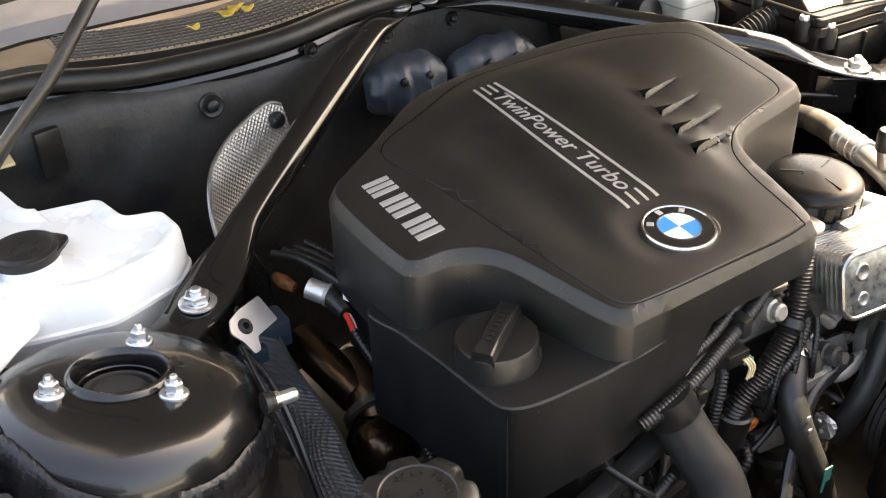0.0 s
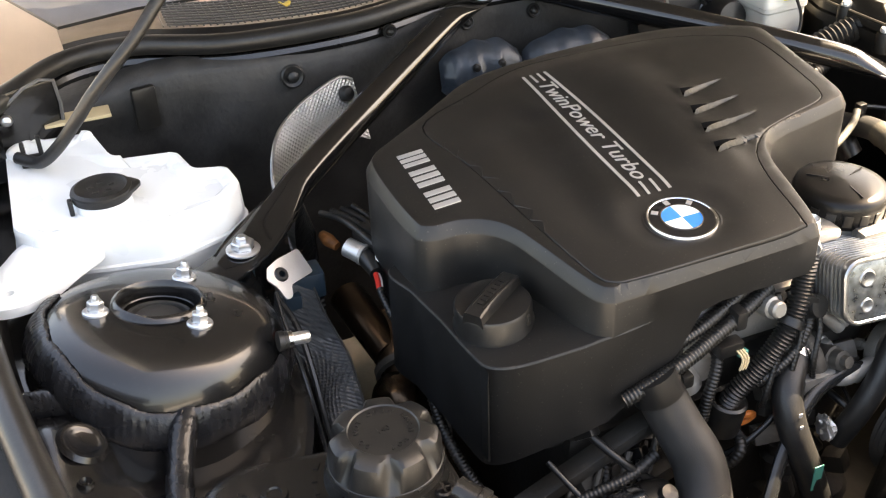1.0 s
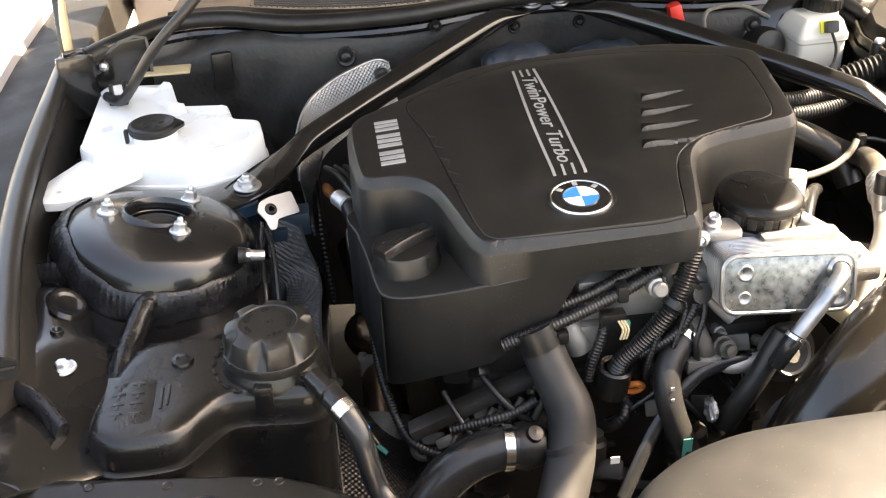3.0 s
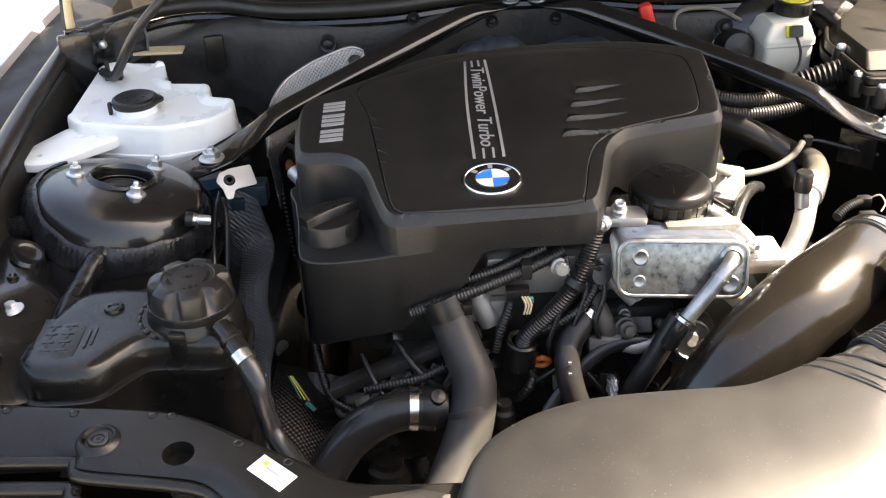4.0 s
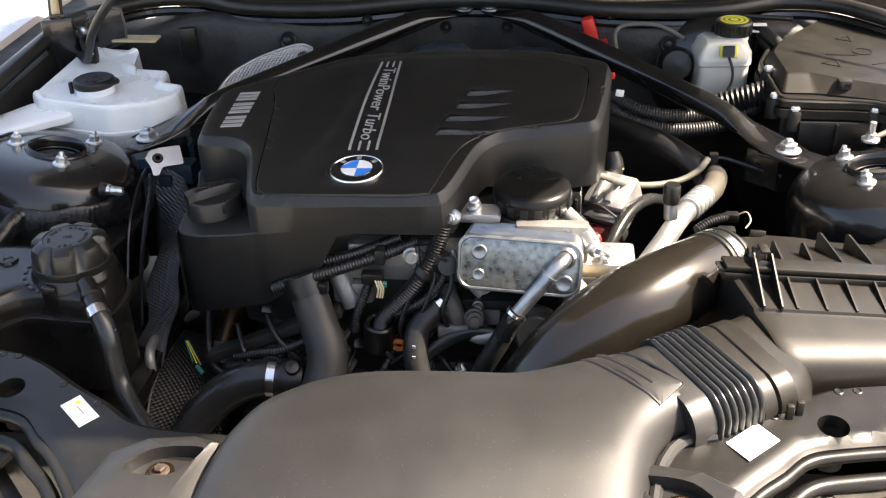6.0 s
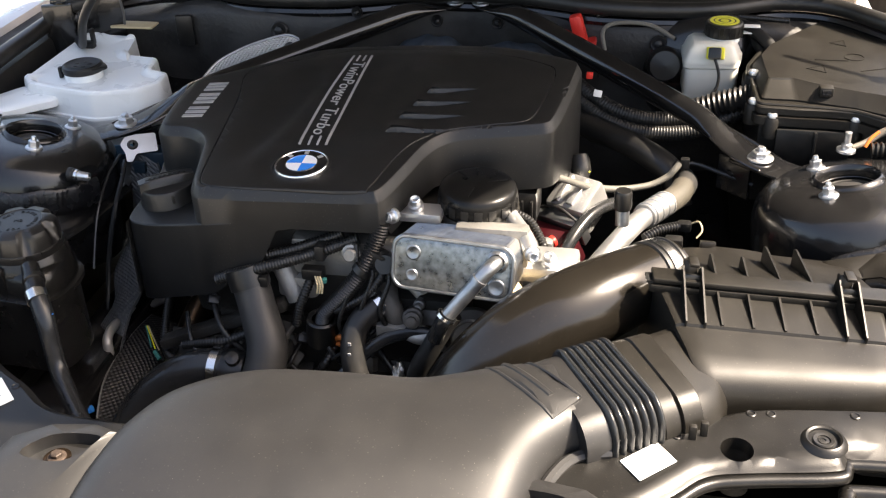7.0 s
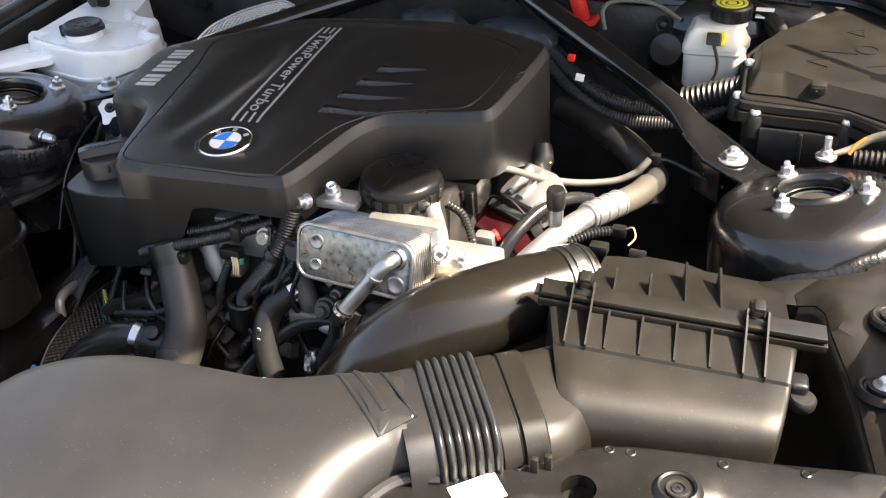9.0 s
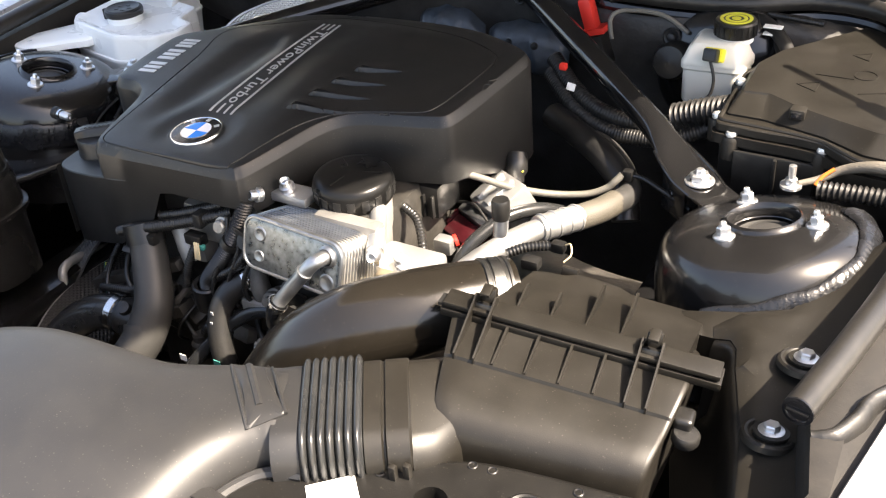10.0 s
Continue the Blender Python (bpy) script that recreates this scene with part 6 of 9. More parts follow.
def build_airbox():
    t = thing("air_filter_box", (0.44, -0.34, 0.76), "dusty dark brown air filter box with ribs and clip fasteners", "air filter box")
    # tilted frame of the rim: u along the rim, v to the rear, w up
    o = Vector((0.307, -0.359, 0.901))
    u = (Vector((0.568, -0.321, 0.871)) - o)
    L = u.length
    u.normalize()
    v = Vector((-0.146, 0.985, -0.30))
    v = (v - u * v.dot(u)).normalized()
    w = u.cross(v)
    M = Matrix((u, v, w)).transposed().to_4x4()
    M = Matrix.Translation(o) @ M
    v0 = Vector((-0.146, 0.989, 0.0))
    v0 = (v0 - u * v0.dot(u)).normalized()
    M0 = Matrix.Translation(o) @ Matrix((u, v0, u.cross(v0))).transposed().to_4x4()
    # lower body: a swept section, nose rounded towards the front
    def sect(f):
        x = 0.016 + f * (L - 0.034)
        pts = [(0.0, -0.009), (-0.014, -0.0105), (-0.054, -0.0165), (-0.0555, -0.0195), (-0.09, -0.0235), (-0.106, -0.0275), (-0.118, -0.034), (-0.125, -0.044), (-0.128, -0.060), (-0.128, -0.12), (0.06, -0.13), (0.06, -0.03)]
        sh = 0.22 * (2 * f - 1) if f < 0.5 else 0.13 * (2 * f - 1)
        nose = 1 - 0.17 * f
        return [M0 @ Vector((x + min(y, 0) * sh, y if y > -0.06 else -0.0555 + (y + 0.0555) * nose, z)) for y, z in pts]
    bm = bmesh.new()
    rings = [sect(f) for f in (0.0, 0.02, 0.1, 0.3, 0.5, 0.7, 0.9, 0.975, 0.992, 1.0)]
    # round the ends a little
    for k, s in ((0, 0.93), (-1, 0.90), (-2, 0.97)):
        c = sum(rings[k], Vector()) / len(rings[k])
        rings[k] = [c + (p - c) * s for p in rings[k]]
    bridge(bm, rings)
    bmesh.ops.recalc_face_normals(bm, faces=bm.faces)
    part("body", bm, AIRBOX, t, angle=50)
    # inlet stub towards the bellows
    o1 = Vector((0.214, -0.474, 0)) + AX * 0.108
    bm = bmesh.new()
    rings = [neck_ring(o1 + AX * a - SIDE * c, wd, hh, tp, dip=0.016) for a, c, wd, hh, tp in ((0, 0, 0.122, 0.072, 0.880), (0.02, 0.004, 0.122, 0.072, 0.877), (0.045, 0.014, 0.108, 0.066, 0.871), (0.06, 0.018, 0.095, 0.056, 0.865))]
    bridge(bm, rings)
    bmesh.ops.recalc_face_normals(bm, faces=bm.faces)
    part("inlet", bm, AIRBOX, t, angle=50)
    # rim: two flanges with a dark gap
    for z0, z1, g in ((-0.012, -0.0035, 0.012), (-0.0015, 0.004, 0.008)):
        bm = box_bm((L / 2 + 0.006, 0.002, (z0 + z1) / 2), (L + g - 0.012, 0.020 + g * 0.4, z1 - z0), 0.0015, M0)
        part("rim_flange", bm, AIRBOX, t)
    part("gasket", box_bm((L / 2, 0.002, -0.0025), (L - 0.004, 0.016, 0.003), 0, M0), RUBBER, t)
    # front ribs from the rim to the body
    for x in (0.074, 0.105, 0.1365, 0.168):
        bm = bmesh.new()
        tri = [(-0.004, -0.003), (-0.014, -0.004), (-0.0535, -0.0145), (-0.0535, -0.020), (-0.004, -0.018)]
        bridge(bm, [[M0 @ Vector((x + dx, y, z)) for y, z in tri] for dx in (-0.0011, 0.0011)])
        bmesh.ops.recalc_face_normals(bm, faces=bm.faces)
        part("front_rib", bm, AIRBOX, t, angle=20)
    # lid: a sheet sloping to the rear with its own ribs
    lid = [(0.050, 0.008), (0.1, 0.008), (0.2, 0.008), (L - 0.029, 0.008), (L - 0.026, 0.064), (L - 0.024, 0.116), (0.165, 0.122), (0.150, 0.134), (0.135, 0.138), (0.105, 0.140), (0.094, 0.128), (0.075, 0.124), (0.062, 0.118)]
    ll = lid
    bm = sheet_bm(ll, lambda x, y, d: 0.006, step=0.014, wall=lambda x, y: 0.04)
    bmesh.ops.transform(bm, matrix=M, verts=bm.verts)
    part("lid", bm, AIRBOX, t, angle=40)
    for x, y0, y1 in ((0.075, 0.012, 0.046), (0.108, 0.012, 0.046), (0.142, 0.012, 0.084), (0.175, 0.012, 0.084)):
        bm = bmesh.new()
        k = 0.020 if y1 < 0.06 else 0.025
        tri = [(y0, 0.005), (y0, 0.007), (y1 - 0.006, k), (y1, k - 0.001), (y1 + 0.002, 0.005)]
        bridge(bm, [[M @ Vector((x + dx, y, z)) for y, z in tri] for dx in (-0.0011, 0.0011)])
        bmesh.ops.recalc_face_normals(bm, faces=bm.faces)
        part("lid_rib", bm, AIRBOX, t, angle=20)
    # two spring clips with their guide fins
    for x in (0.047, 0.206):
        clip = part("clip", box_bm((x, 0.010, 0.010), (0.015, 0.010, 0.020), 0.003, M), AIRBOX, t, "sprung plastic clip")
        for dx in (-0.0095, 0.0095):
            bm = bmesh.new()
            tri = [(0.010, 0.010), (0.002, 0.016), (-0.008, 0.011), (-0.056, -0.0125), (-0.056, -0.022), (0.010, -0.008)]
            bridge(bm, [[M0 @ Vector((x + dx + e, y, z)) for y, z in tri] for e in (-0.0009, 0.0009)])
            bmesh.ops.recalc_face_normals(bm, faces=bm.faces)
            part("fin", bm, AIRBOX, clip, angle=20)
        part("tongue", box_bm((x, 0.004, 0.018), (0.010, 0.016, 0.004), 0.0015, M @ Matrix.Translation((0, 0, 0.002)) @ Matrix.Rotation(0.35, 4, "X")), AIRBOX, clip)
        part("hook", box_bm((x, -0.003, 0.004), (0.018, 0.006, 0.007), 0.0015, M), PLASTIC, clip)
    # foot at the outer end
    foot = part("foot", box_bm((L - 0.017, -0.038, -0.030), (0.018, 0.022, 0.016), 0.005, M0, segs=3), PLASTIC, t, "black mounting foot")
    part("grommet", lathe_bm([(0.0001, 0.0), (0.011, 0.0), (0.0125, 0.003), (0.0125, 0.010), (0.011, 0.012), (0.0001, 0.012)], 20, M0 @ Matrix.Translation((L - 0.012, -0.050, -0.044))), RUBBER, foot)
    # lug on the lid's rear edge
    part("lug", box_bm((0.095, 0.142, 0.006), (0.018, 0.008, 0.010), 0.002, M), AIRBOX, t)
    return M


AIRBOX_M = build_airbox()


def build_fender_liner():
    """Dusty plastic cover between the air filter box and the right wing."""
    t = thing("wing_liner_right", (0.62, -0.3, 0.80), "dusty brown-black plastic liner beside the air filter box with bolts", "liner", kind="structure")
    plan = [(0.635, -0.56), (0.735, -0.56), (0.765, -0.30), (0.765, -0.05), (0.667, -0.085), (0.627, -0.125), (0.602, -0.198), (0.56, -0.212), (0.502, -0.220), (0.505, -0.246), (0.542, -0.247), (0.560, -0.251), (0.569, -0.263), (0.576, -0.288), (0.594, -0.336), (0.606, -0.372), (0.622, -0.442)]
    def h(x, y, d):
        z = 0.845 + 0.16 * (y + 0.37) * (1 if y > -0.37 else 0.3) + 0.02 * smooth(0.62, 0.70, x)
        z -= 0.014 * smooth(0.58, 0.53, x)
        return z - 0.004 * smooth(0.006, 0, d)
    bm = sheet_bm(plan, h, 0.05, insets=(0.006,), step=0.012)
    part("panel", bm, AIRBOX, t)
    # its inner edge rolls over and runs down beside the filter box
    edge = spline([(0.545, -0.2472, 0), (0.562, -0.2535, 0), (0.571, -0.266, 0), (0.578, -0.290, 0), (0.596, -0.338, 0), (0.608, -0.374, 0), (0.624, -0.444, 0), (0.636, -0.552, 0)], 4)
    rings = []
    for a, p in enumerate(edge):
        d = edge[min(a + 1, len(edge) - 1)] - edge[max(a - 1, 0)]
        q = Vector((d.y, -d.x, 0)).normalized()
        z = h(p.x, p.y, 0.1)
        rings.append([Vector((p.x + q.x * g, p.y + q.y * g, z - k)) for g, k in ((-0.012, 0.0052), (-0.003, 0.0045), (0.003, 0.006), (0.007, 0.011), (0.010, 0.020), (0.014, 0.05), (0.022, 0.085), (0.055, 0.12), (0.055, 0.124), (-0.012, 0.124))])
    bm = bmesh.new()
    bridge(bm, rings)
    bmesh.ops.recalc_face_normals(bm, faces=bm.faces)
    part("rolled_edge", bm, CARRIER, t, "smooth rolled edge")
    for x, y, z in ((0.632, -0.267, 0.866), (0.626, -0.353, 0.849)):
        m = Matrix.Translation((x, y, z)) @ Matrix.Rotation(-0.15, 4, "X")
        part("cup", lathe_bm([(0.0255, -0.004), (0.0245, 0.0012), (0.0222, 0.0028), (0.0198, 0.0024), (0.0180, 0.0002), (0.010, 0.0)], 30, m), AIRBOX, t)
        part("seal_ring", lathe_bm([(0.0095, 0.001), (0.0155, 0.001), (0.0155, 0.004), (0.0095, 0.0045)], 26, m), AIRBOX, t)
        piece("bolt", LOW_BOLT, t, m @ Matrix.Translation((0, 0, 0.0035)) @ Matrix.Scale(0.95, 4), "bright zinc bolt")
    m = Matrix.Translation((0.675, -0.388, 0.853))
    part("boss", lathe_bm([(0.020, -0.004), (0.016, 0.002), (0.011, 0.003), (0.010, 0.0), (0.0065, 0.0), (0.006, 0.002), (0.0001, 0.002)], 24, m), SEALANT, t)


build_fender_liner()


def build_intake_pipe():
    t = thing("intake_pipe", (0.2, -0.36, 0.80), "smooth glossy black intake pipe with a steel clamp", "pipe")
    pts = [(0.090, -0.410, 0.650), (0.108, -0.408, 0.715), (0.135, -0.401, 0.768), (0.170, -0.388, 0.810), (0.208, -0.369, 0.836), (0.243, -0.347, 0.847), (0.275, -0.320, 0.851), (0.305, -0.290, 0.850), (0.335, -0.262, 0.846)]
    part("pipe", tube_bm(pts, [0.050, 0.050, 0.050, 0.049, 0.048, 0.047, 0.045, 0.042, 0.040], 40, 10), PIPE, t)
    m = axes((0.320, -0.276, 0.848), (0.70, 0.66, -0.10))
    part("sleeve", lathe_bm([(0.040, -0.014), (0.0435, -0.013), (0.0435, -0.009), (0.042, -0.008), (0.042, 0.010), (0.0435, 0.011), (0.0435, 0.014), (0.040, 0.015)], 36, m), RUBBER, t, "black rubber sleeve")
    clamp = part("clamp", lathe_bm([(0.0425, -0.0055), (0.0438, -0.0055), (0.0438, 0.0055), (0.0425, 0.0055)], 36, m), STEEL, t, "bright worm-drive clamp")
    part("clamp_screw", box_bm((0, 0, 0), (0.018, 0.012, 0.012), 0.003, m @ Matrix.Rotation(radians(115), 4, "Z") @ Matrix.Translation((0.049, 0, 0))), STEEL, clamp)
    part("mass_sensor", box_bm((0.338, -0.222, 0.864), (0.020, 0.014, 0.012), 0.003), PLASTIC, t, "small black sensor plug")


build_intake_pipe()

# ---------------------------------------------------------------- engine front
def build_engine():
    t = thing("engine_block", (0.0, 0.0, 0.45), "grimy dark engine block under the cover", "engine")
    part("crankcase", box_bm((-0.05, -0.06, 0.60), (0.34, 0.42, 0.30), 0.02), DARK, t)
    part("cylinder_head", box_bm((-0.05, -0.07, 0.80), (0.40, 0.38, 0.14), 0.02), DARK, t)
    bm = box_bm((-0.03, -0.262, 0.84), (0.15, 0.03, 0.05), 0.008)
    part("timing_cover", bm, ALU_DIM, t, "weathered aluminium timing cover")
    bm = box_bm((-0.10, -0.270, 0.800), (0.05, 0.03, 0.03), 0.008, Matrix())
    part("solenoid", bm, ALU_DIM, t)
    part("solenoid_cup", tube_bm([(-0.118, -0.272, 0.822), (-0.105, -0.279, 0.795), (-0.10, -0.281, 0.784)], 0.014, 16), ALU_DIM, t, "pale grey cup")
    part("lower_cover", box_bm((0.04, -0.25, 0.745), (0.14, 0.06, 0.10), 0.012), DARK, t)
    for x, y, z, r in ((-0.025, -0.292, 0.860, 0.011), (0.012, -0.287, 0.845, 0.011), (0.038, -0.253, 0.752, 0.010), (0.015, -0.29, 0.80, 0.007), (0.0, -0.3, 0.775, 0.006), (0.05, -0.285, 0.79, 0.007)):
        m = axes((x, y, z), (0.05, -1, 0.25))
        b = part("bolt", lathe_bm([(r, -0.01), (r, 0.003), (r * 0.75, 0.004), (r * 0.75, 0.010), (r * 0.6, 0.012), (0.0001, 0.012)], 12, m), ALU_DIM, t)
    rnd = random.Random(11)
    for k in range(26):
        x, y, z = rnd.uniform(-0.26, 0.12), rnd.uniform(-0.38, -0.26), rnd.uniform(0.57, 0.69)
        m = Matrix.Translation((x, y, z)) @ Matrix.Rotation(rnd.uniform(-0.7, 0.7), 4, "Z") @ Matrix.Rotation(rnd.uniform(-0.7, 0.7), 4, "X")
        sx, sy, sz = rnd.uniform(0.012, 0.04), rnd.uniform(0.01, 0.026), rnd.uniform(0.01, 0.03)
        if k % 3:
            part("casting", box_bm((0, 0, 0), (sx, sy, sz), min(sx, sy, sz) * 0.2, m), DARK, t)
        else:
            part("casting", lathe_bm([(0.0001, -sz), (sy, -sz), (sy, 0), (sy * 0.7, 0.004), (sy * 0.7, sz * 0.6), (0.0001, sz * 0.6)], 16, m), DARK, t)
    rnd = random.Random(21)
    for k in range(16):
        x = -0.27 + 0.0105 * k + rnd.uniform(-0.004, 0.004)
        y, z = -0.285 + 0.33 * (x + 0.27) * 0.25 + rnd.uniform(-0.008, 0.01), 0.665 + 0.32 * (x + 0.27) + rnd.uniform(-0.022, 0.022)
        m = axes((x, y, z), (rnd.uniform(-0.4, 0.4), -0.8, 0.7))
        if k % 4 == 0:
            part("boss", lathe_bm([(0.014, -0.03), (0.014, 0.0), (0.011, 0.003), (0.007, 0.003), (0.006, -0.004), (0.0001, -0.004)], 18, m), GRIME, t)
        else:
            part("casting", box_bm((0, 0, 0), (rnd.uniform(0.016, 0.036), rnd.uniform(0.012, 0.03), rnd.uniform(0.012, 0.03)), 0.0045, m @ Matrix.Rotation(rnd.uniform(-0.6, 0.6), 4, "Z")), GRIME, t)
    for k in range(5):
        x = -0.255 + 0.03 * k
        part("bracket_rib", tube_bm([(x, -0.30, 0.655 + 0.3 * (x + 0.26)), (x + 0.012, -0.305, 0.69 + 0.3 * (x + 0.26)), (x + 0.03, -0.29, 0.715 + 0.3 * (x + 0.26))], 0.004, 8), GRIME, t)
    part("support_arm", box_bm((0.03, -0.315, 0.772), (0.05, 0.012, 0.018), 0.004, Matrix.Rotation(0.0, 4, "Z")), ALU_DIM, t)
    part("pulley", lathe_bm([(0.052, -0.012), (0.055, -0.010), (0.052, -0.007), (0.055, -0.004), (0.052, -0.001), (0.055, 0.002), (0.052, 0.006), (0.040, 0.008), (0.036, 0.002), (0.014, 0.002), (0.012, 0.008), (0.0001, 0.008)], 40, axes((0.14, -0.35, 0.69), (0, -1, 0.1))), DARK, t, "ribbed belt pulley")
    part("pulley", lathe_bm([(0.032, -0.012), (0.034, -0.006), (0.032, 0.0), (0.022, 0.004), (0.008, 0.006), (0.0001, 0.006)], 32, axes((0.118, -0.315, 0.774), (0.2, -1, 0.3))), GRIME, t, "grimy idler pulley")
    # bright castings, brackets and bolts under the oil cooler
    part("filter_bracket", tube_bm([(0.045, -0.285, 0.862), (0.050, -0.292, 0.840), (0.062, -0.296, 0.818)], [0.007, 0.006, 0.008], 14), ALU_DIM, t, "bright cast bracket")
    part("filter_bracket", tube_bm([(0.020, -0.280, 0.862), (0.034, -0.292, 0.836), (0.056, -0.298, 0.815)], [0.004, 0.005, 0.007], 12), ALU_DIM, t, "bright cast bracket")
    part("sensor_body", lathe_bm([(0.0001, 0.022), (0.006, 0.021), (0.006, 0.014), (0.010, 0.013), (0.010, 0.004), (0.0125, 0.003), (0.0125, -0.012)], 12, axes((0.047, -0.306, 0.786), (0.1, -0.8, 0.3))), GRIME, t, "hexagon sensor")
    part("tension_arm", box_bm((0, 0, 0), (0.052, 0.014, 0.016), 0.005, Matrix.Translation((0.066, -0.306, 0.762)) @ Matrix.Rotation(0.5, 4, "Y")), ALU_DIM, t)
    part("tension_arm", tube_bm([(0.030, -0.312, 0.775), (0.055, -0.318, 0.768), (0.090, -0.318, 0.776)], [0.006, 0.009, 0.007], 12), ALU_DIM, t)
    part("water_elbow", tube_bm([(0.012, -0.285, 0.815), (0.020, -0.30, 0.80), (0.030, -0.305, 0.775)], 0.012, 14), GRIME, t)
    part("idler_face", lathe_bm([(0.0001, 0.004), (0.007, 0.004), (0.009, 0.0), (0.019, 0.0), (0.021, 0.003), (0.023, 0.0)], 24, axes((0.118, -0.323, 0.777), (0.2, -1, 0.3))), ALU_DIM, t, "worn idler face")
    rnd = random.Random(44)
    for k in range(14):
        x, z = rnd.uniform(-0.02, 0.11), rnd.uniform(0.70, 0.80)
        m = axes((x, -0.292 + rnd.uniform(-0.012, 0.006), z), (rnd.uniform(-0.4, 0.4), -0.9, rnd.uniform(0.1, 0.8)))
        if k % 3 == 0:
            part("flange_bolt", lathe_bm([(0.006, -0.006), (0.006, 0.001), (0.0042, 0.002), (0.0042, 0.006), (0.0001, 0.007)], 6, m), GRIME, t)
        else:
            part("casting", box_bm((0, 0, 0), (rnd.uniform(0.012, 0.03), rnd.uniform(0.012, 0.022), rnd.uniform(0.010, 0.024)), 0.003, m), GRIME if k % 2 else DARK, t)
    for k in range(3):
        part("loom_branch", tube_bm([(0.005 - 0.012 * k, -0.29, 0.872), (0.022 - 0.02 * k, -0.305, 0.84), (0.012 - 0.025 * k, -0.318, 0.80 - 0.008 * k), (0.024 - 0.03 * k, -0.312, 0.76)], 0.0032, 8, corr=0.0004, pitch=0.004), PLASTIC, t, angle=70)
    part("plug_body", box_bm((0, 0, 0), (0.022, 0.020, 0.024), 0.004, Matrix.Translation((0.005, -0.296, 0.858)) @ Matrix.Rotation(0.5, 4, "Y")), PLASTIC, t)
    part("plug_body", lathe_bm([(0.0001, 0.010), (0.011, 0.010), (0.012, 0.004), (0.012, -0.012), (0.009, -0.016)], 18, axes((0.016, -0.298, 0.853), (0.2, -0.9, 0.4))), PLASTIC, t)
    # wide crankcase face with its pocketed ribs, left of the charge hose
    part("block_rail", box_bm((0, 0, 0), (0.19, 0.022, 0.014), 0.004, Matrix.Translation((-0.20, -0.289, 0.742)) @ Matrix.Rotation(-0.42, 4, "Y")), DARK, t)
    part("block_rail", box_bm((0, 0, 0), (0.17, 0.026, 0.018), 0.005, Matrix.Translation((-0.19, -0.300, 0.690)) @ Matrix.Rotation(-0.36, 4, "Y")), DARK, t)
    part("corrugated_lead", tube_bm([(-0.245, -0.315, 0.722), (-0.21, -0.322, 0.735), (-0.18, -0.322, 0.742), (-0.155, -0.318, 0.752)], 0.006, 10, corr=0.0010, pitch=0.004), PLASTIC, t, angle=70)
    # thin lines and small plugs that cross the dark gap ahead of the block
    rnd = random.Random(33)
    for k in range(12):
        x0, z0 = -0.25 + 0.030 * k + rnd.uniform(-0.01, 0.01), 0.73 + rnd.uniform(-0.03, 0.05)
        dx, dz = rnd.uniform(-0.09, 0.09), rnd.uniform(-0.11, -0.03)
        pts = [(x0, -0.285, z0), (x0 + 0.3 * dx, -0.305 - rnd.uniform(0, 0.02), z0 + 0.25 * dz), (x0 + 0.75 * dx, -0.31 - rnd.uniform(0, 0.02), z0 + 0.7 * dz), (x0 + dx, -0.30, z0 + 1.1 * dz)]
        r = rnd.choice((0.0022, 0.003, 0.004, 0.006))
        part("branch_cable", tube_bm(pts, r, 8, 6, corr=0.0008 if r > 0.005 else 0.0, pitch=0.004), PLASTIC if k % 3 else SHINE, t, angle=60)
        if k % 2:
            m = axes(pts[0], (rnd.uniform(-0.5, 0.5), -0.6, 0.6))
            part("plug_body", box_bm((0, 0, 0), (0.014, 0.011, 0.022), 0.002, m), PLASTIC, t)
            part("plug_latch", box_bm((0, 0.0065, 0.002), (0.006, 0.003, 0.012), 0.0008, m), PLASTIC, t)
    return t


build_engine()


def build_exhaust():
    t = thing("turbo_heat_shield", (-0.32, -0.12, 0.70), "heat-tinted bronze exhaust housing deep beside the engine", "exhaust")
    part("housing", tube_bm([(-0.290, 0.03, 0.707), (-0.296, -0.03, 0.697), (-0.302, -0.08, 0.644), (-0.304, -0.13, 0.644), (-0.305, -0.19, 0.63)], [0.024, 0.028, 0.031, 0.028, 0.026], 24), COPPER, t)
    part("bulge", lathe_bm([(0.0001, 0.030), (0.016, 0.027), (0.027, 0.017), (0.031, 0.0), (0.027, -0.02)], 24, axes((-0.316, -0.075, 0.684), (-0.5, -0.4, 0.8))), COPPER, t)
    part("outlet", tube_bm([(-0.325, 0.07, 0.73), (-0.318, 0.03, 0.722), (-0.306, -0.02, 0.705)], 0.021, 18), COPPER, t)
    part("clamp", lathe_bm([(0.029, -0.006), (0.034, -0.004), (0.034, 0.004), (0.029, 0.006)], 28, axes((-0.297, -0.04, 0.694), (-0.1, -0.8, -0.3))), GRIME, t, "grimy clamp ring")
    part("flange", box_bm((0, 0, 0), (0.058, 0.010, 0.05), 0.004, axes((-0.303, -0.115, 0.654), (0, 0.2, 1))), GRIME, t, "rusty flange")
    for k in range(3):
        a = 2.1 * k + 0.4
        part("stud", lathe_bm([(0.006, -0.01), (0.006, 0.006), (0.004, 0.007), (0.004, 0.014), (0.0001, 0.014)], 8, axes((-0.303 + 0.03 * math.cos(a), -0.105, 0.662 + 0.02 * math.sin(a)), (-0.2, -0.9, 0.4))), GRIME, t)
    part("lower_pipe", tube_bm([(-0.304, -0.18, 0.64), (-0.315, -0.22, 0.60), (-0.33, -0.27, 0.55)], 0.028, 18), GRIME, t)


build_exhaust()


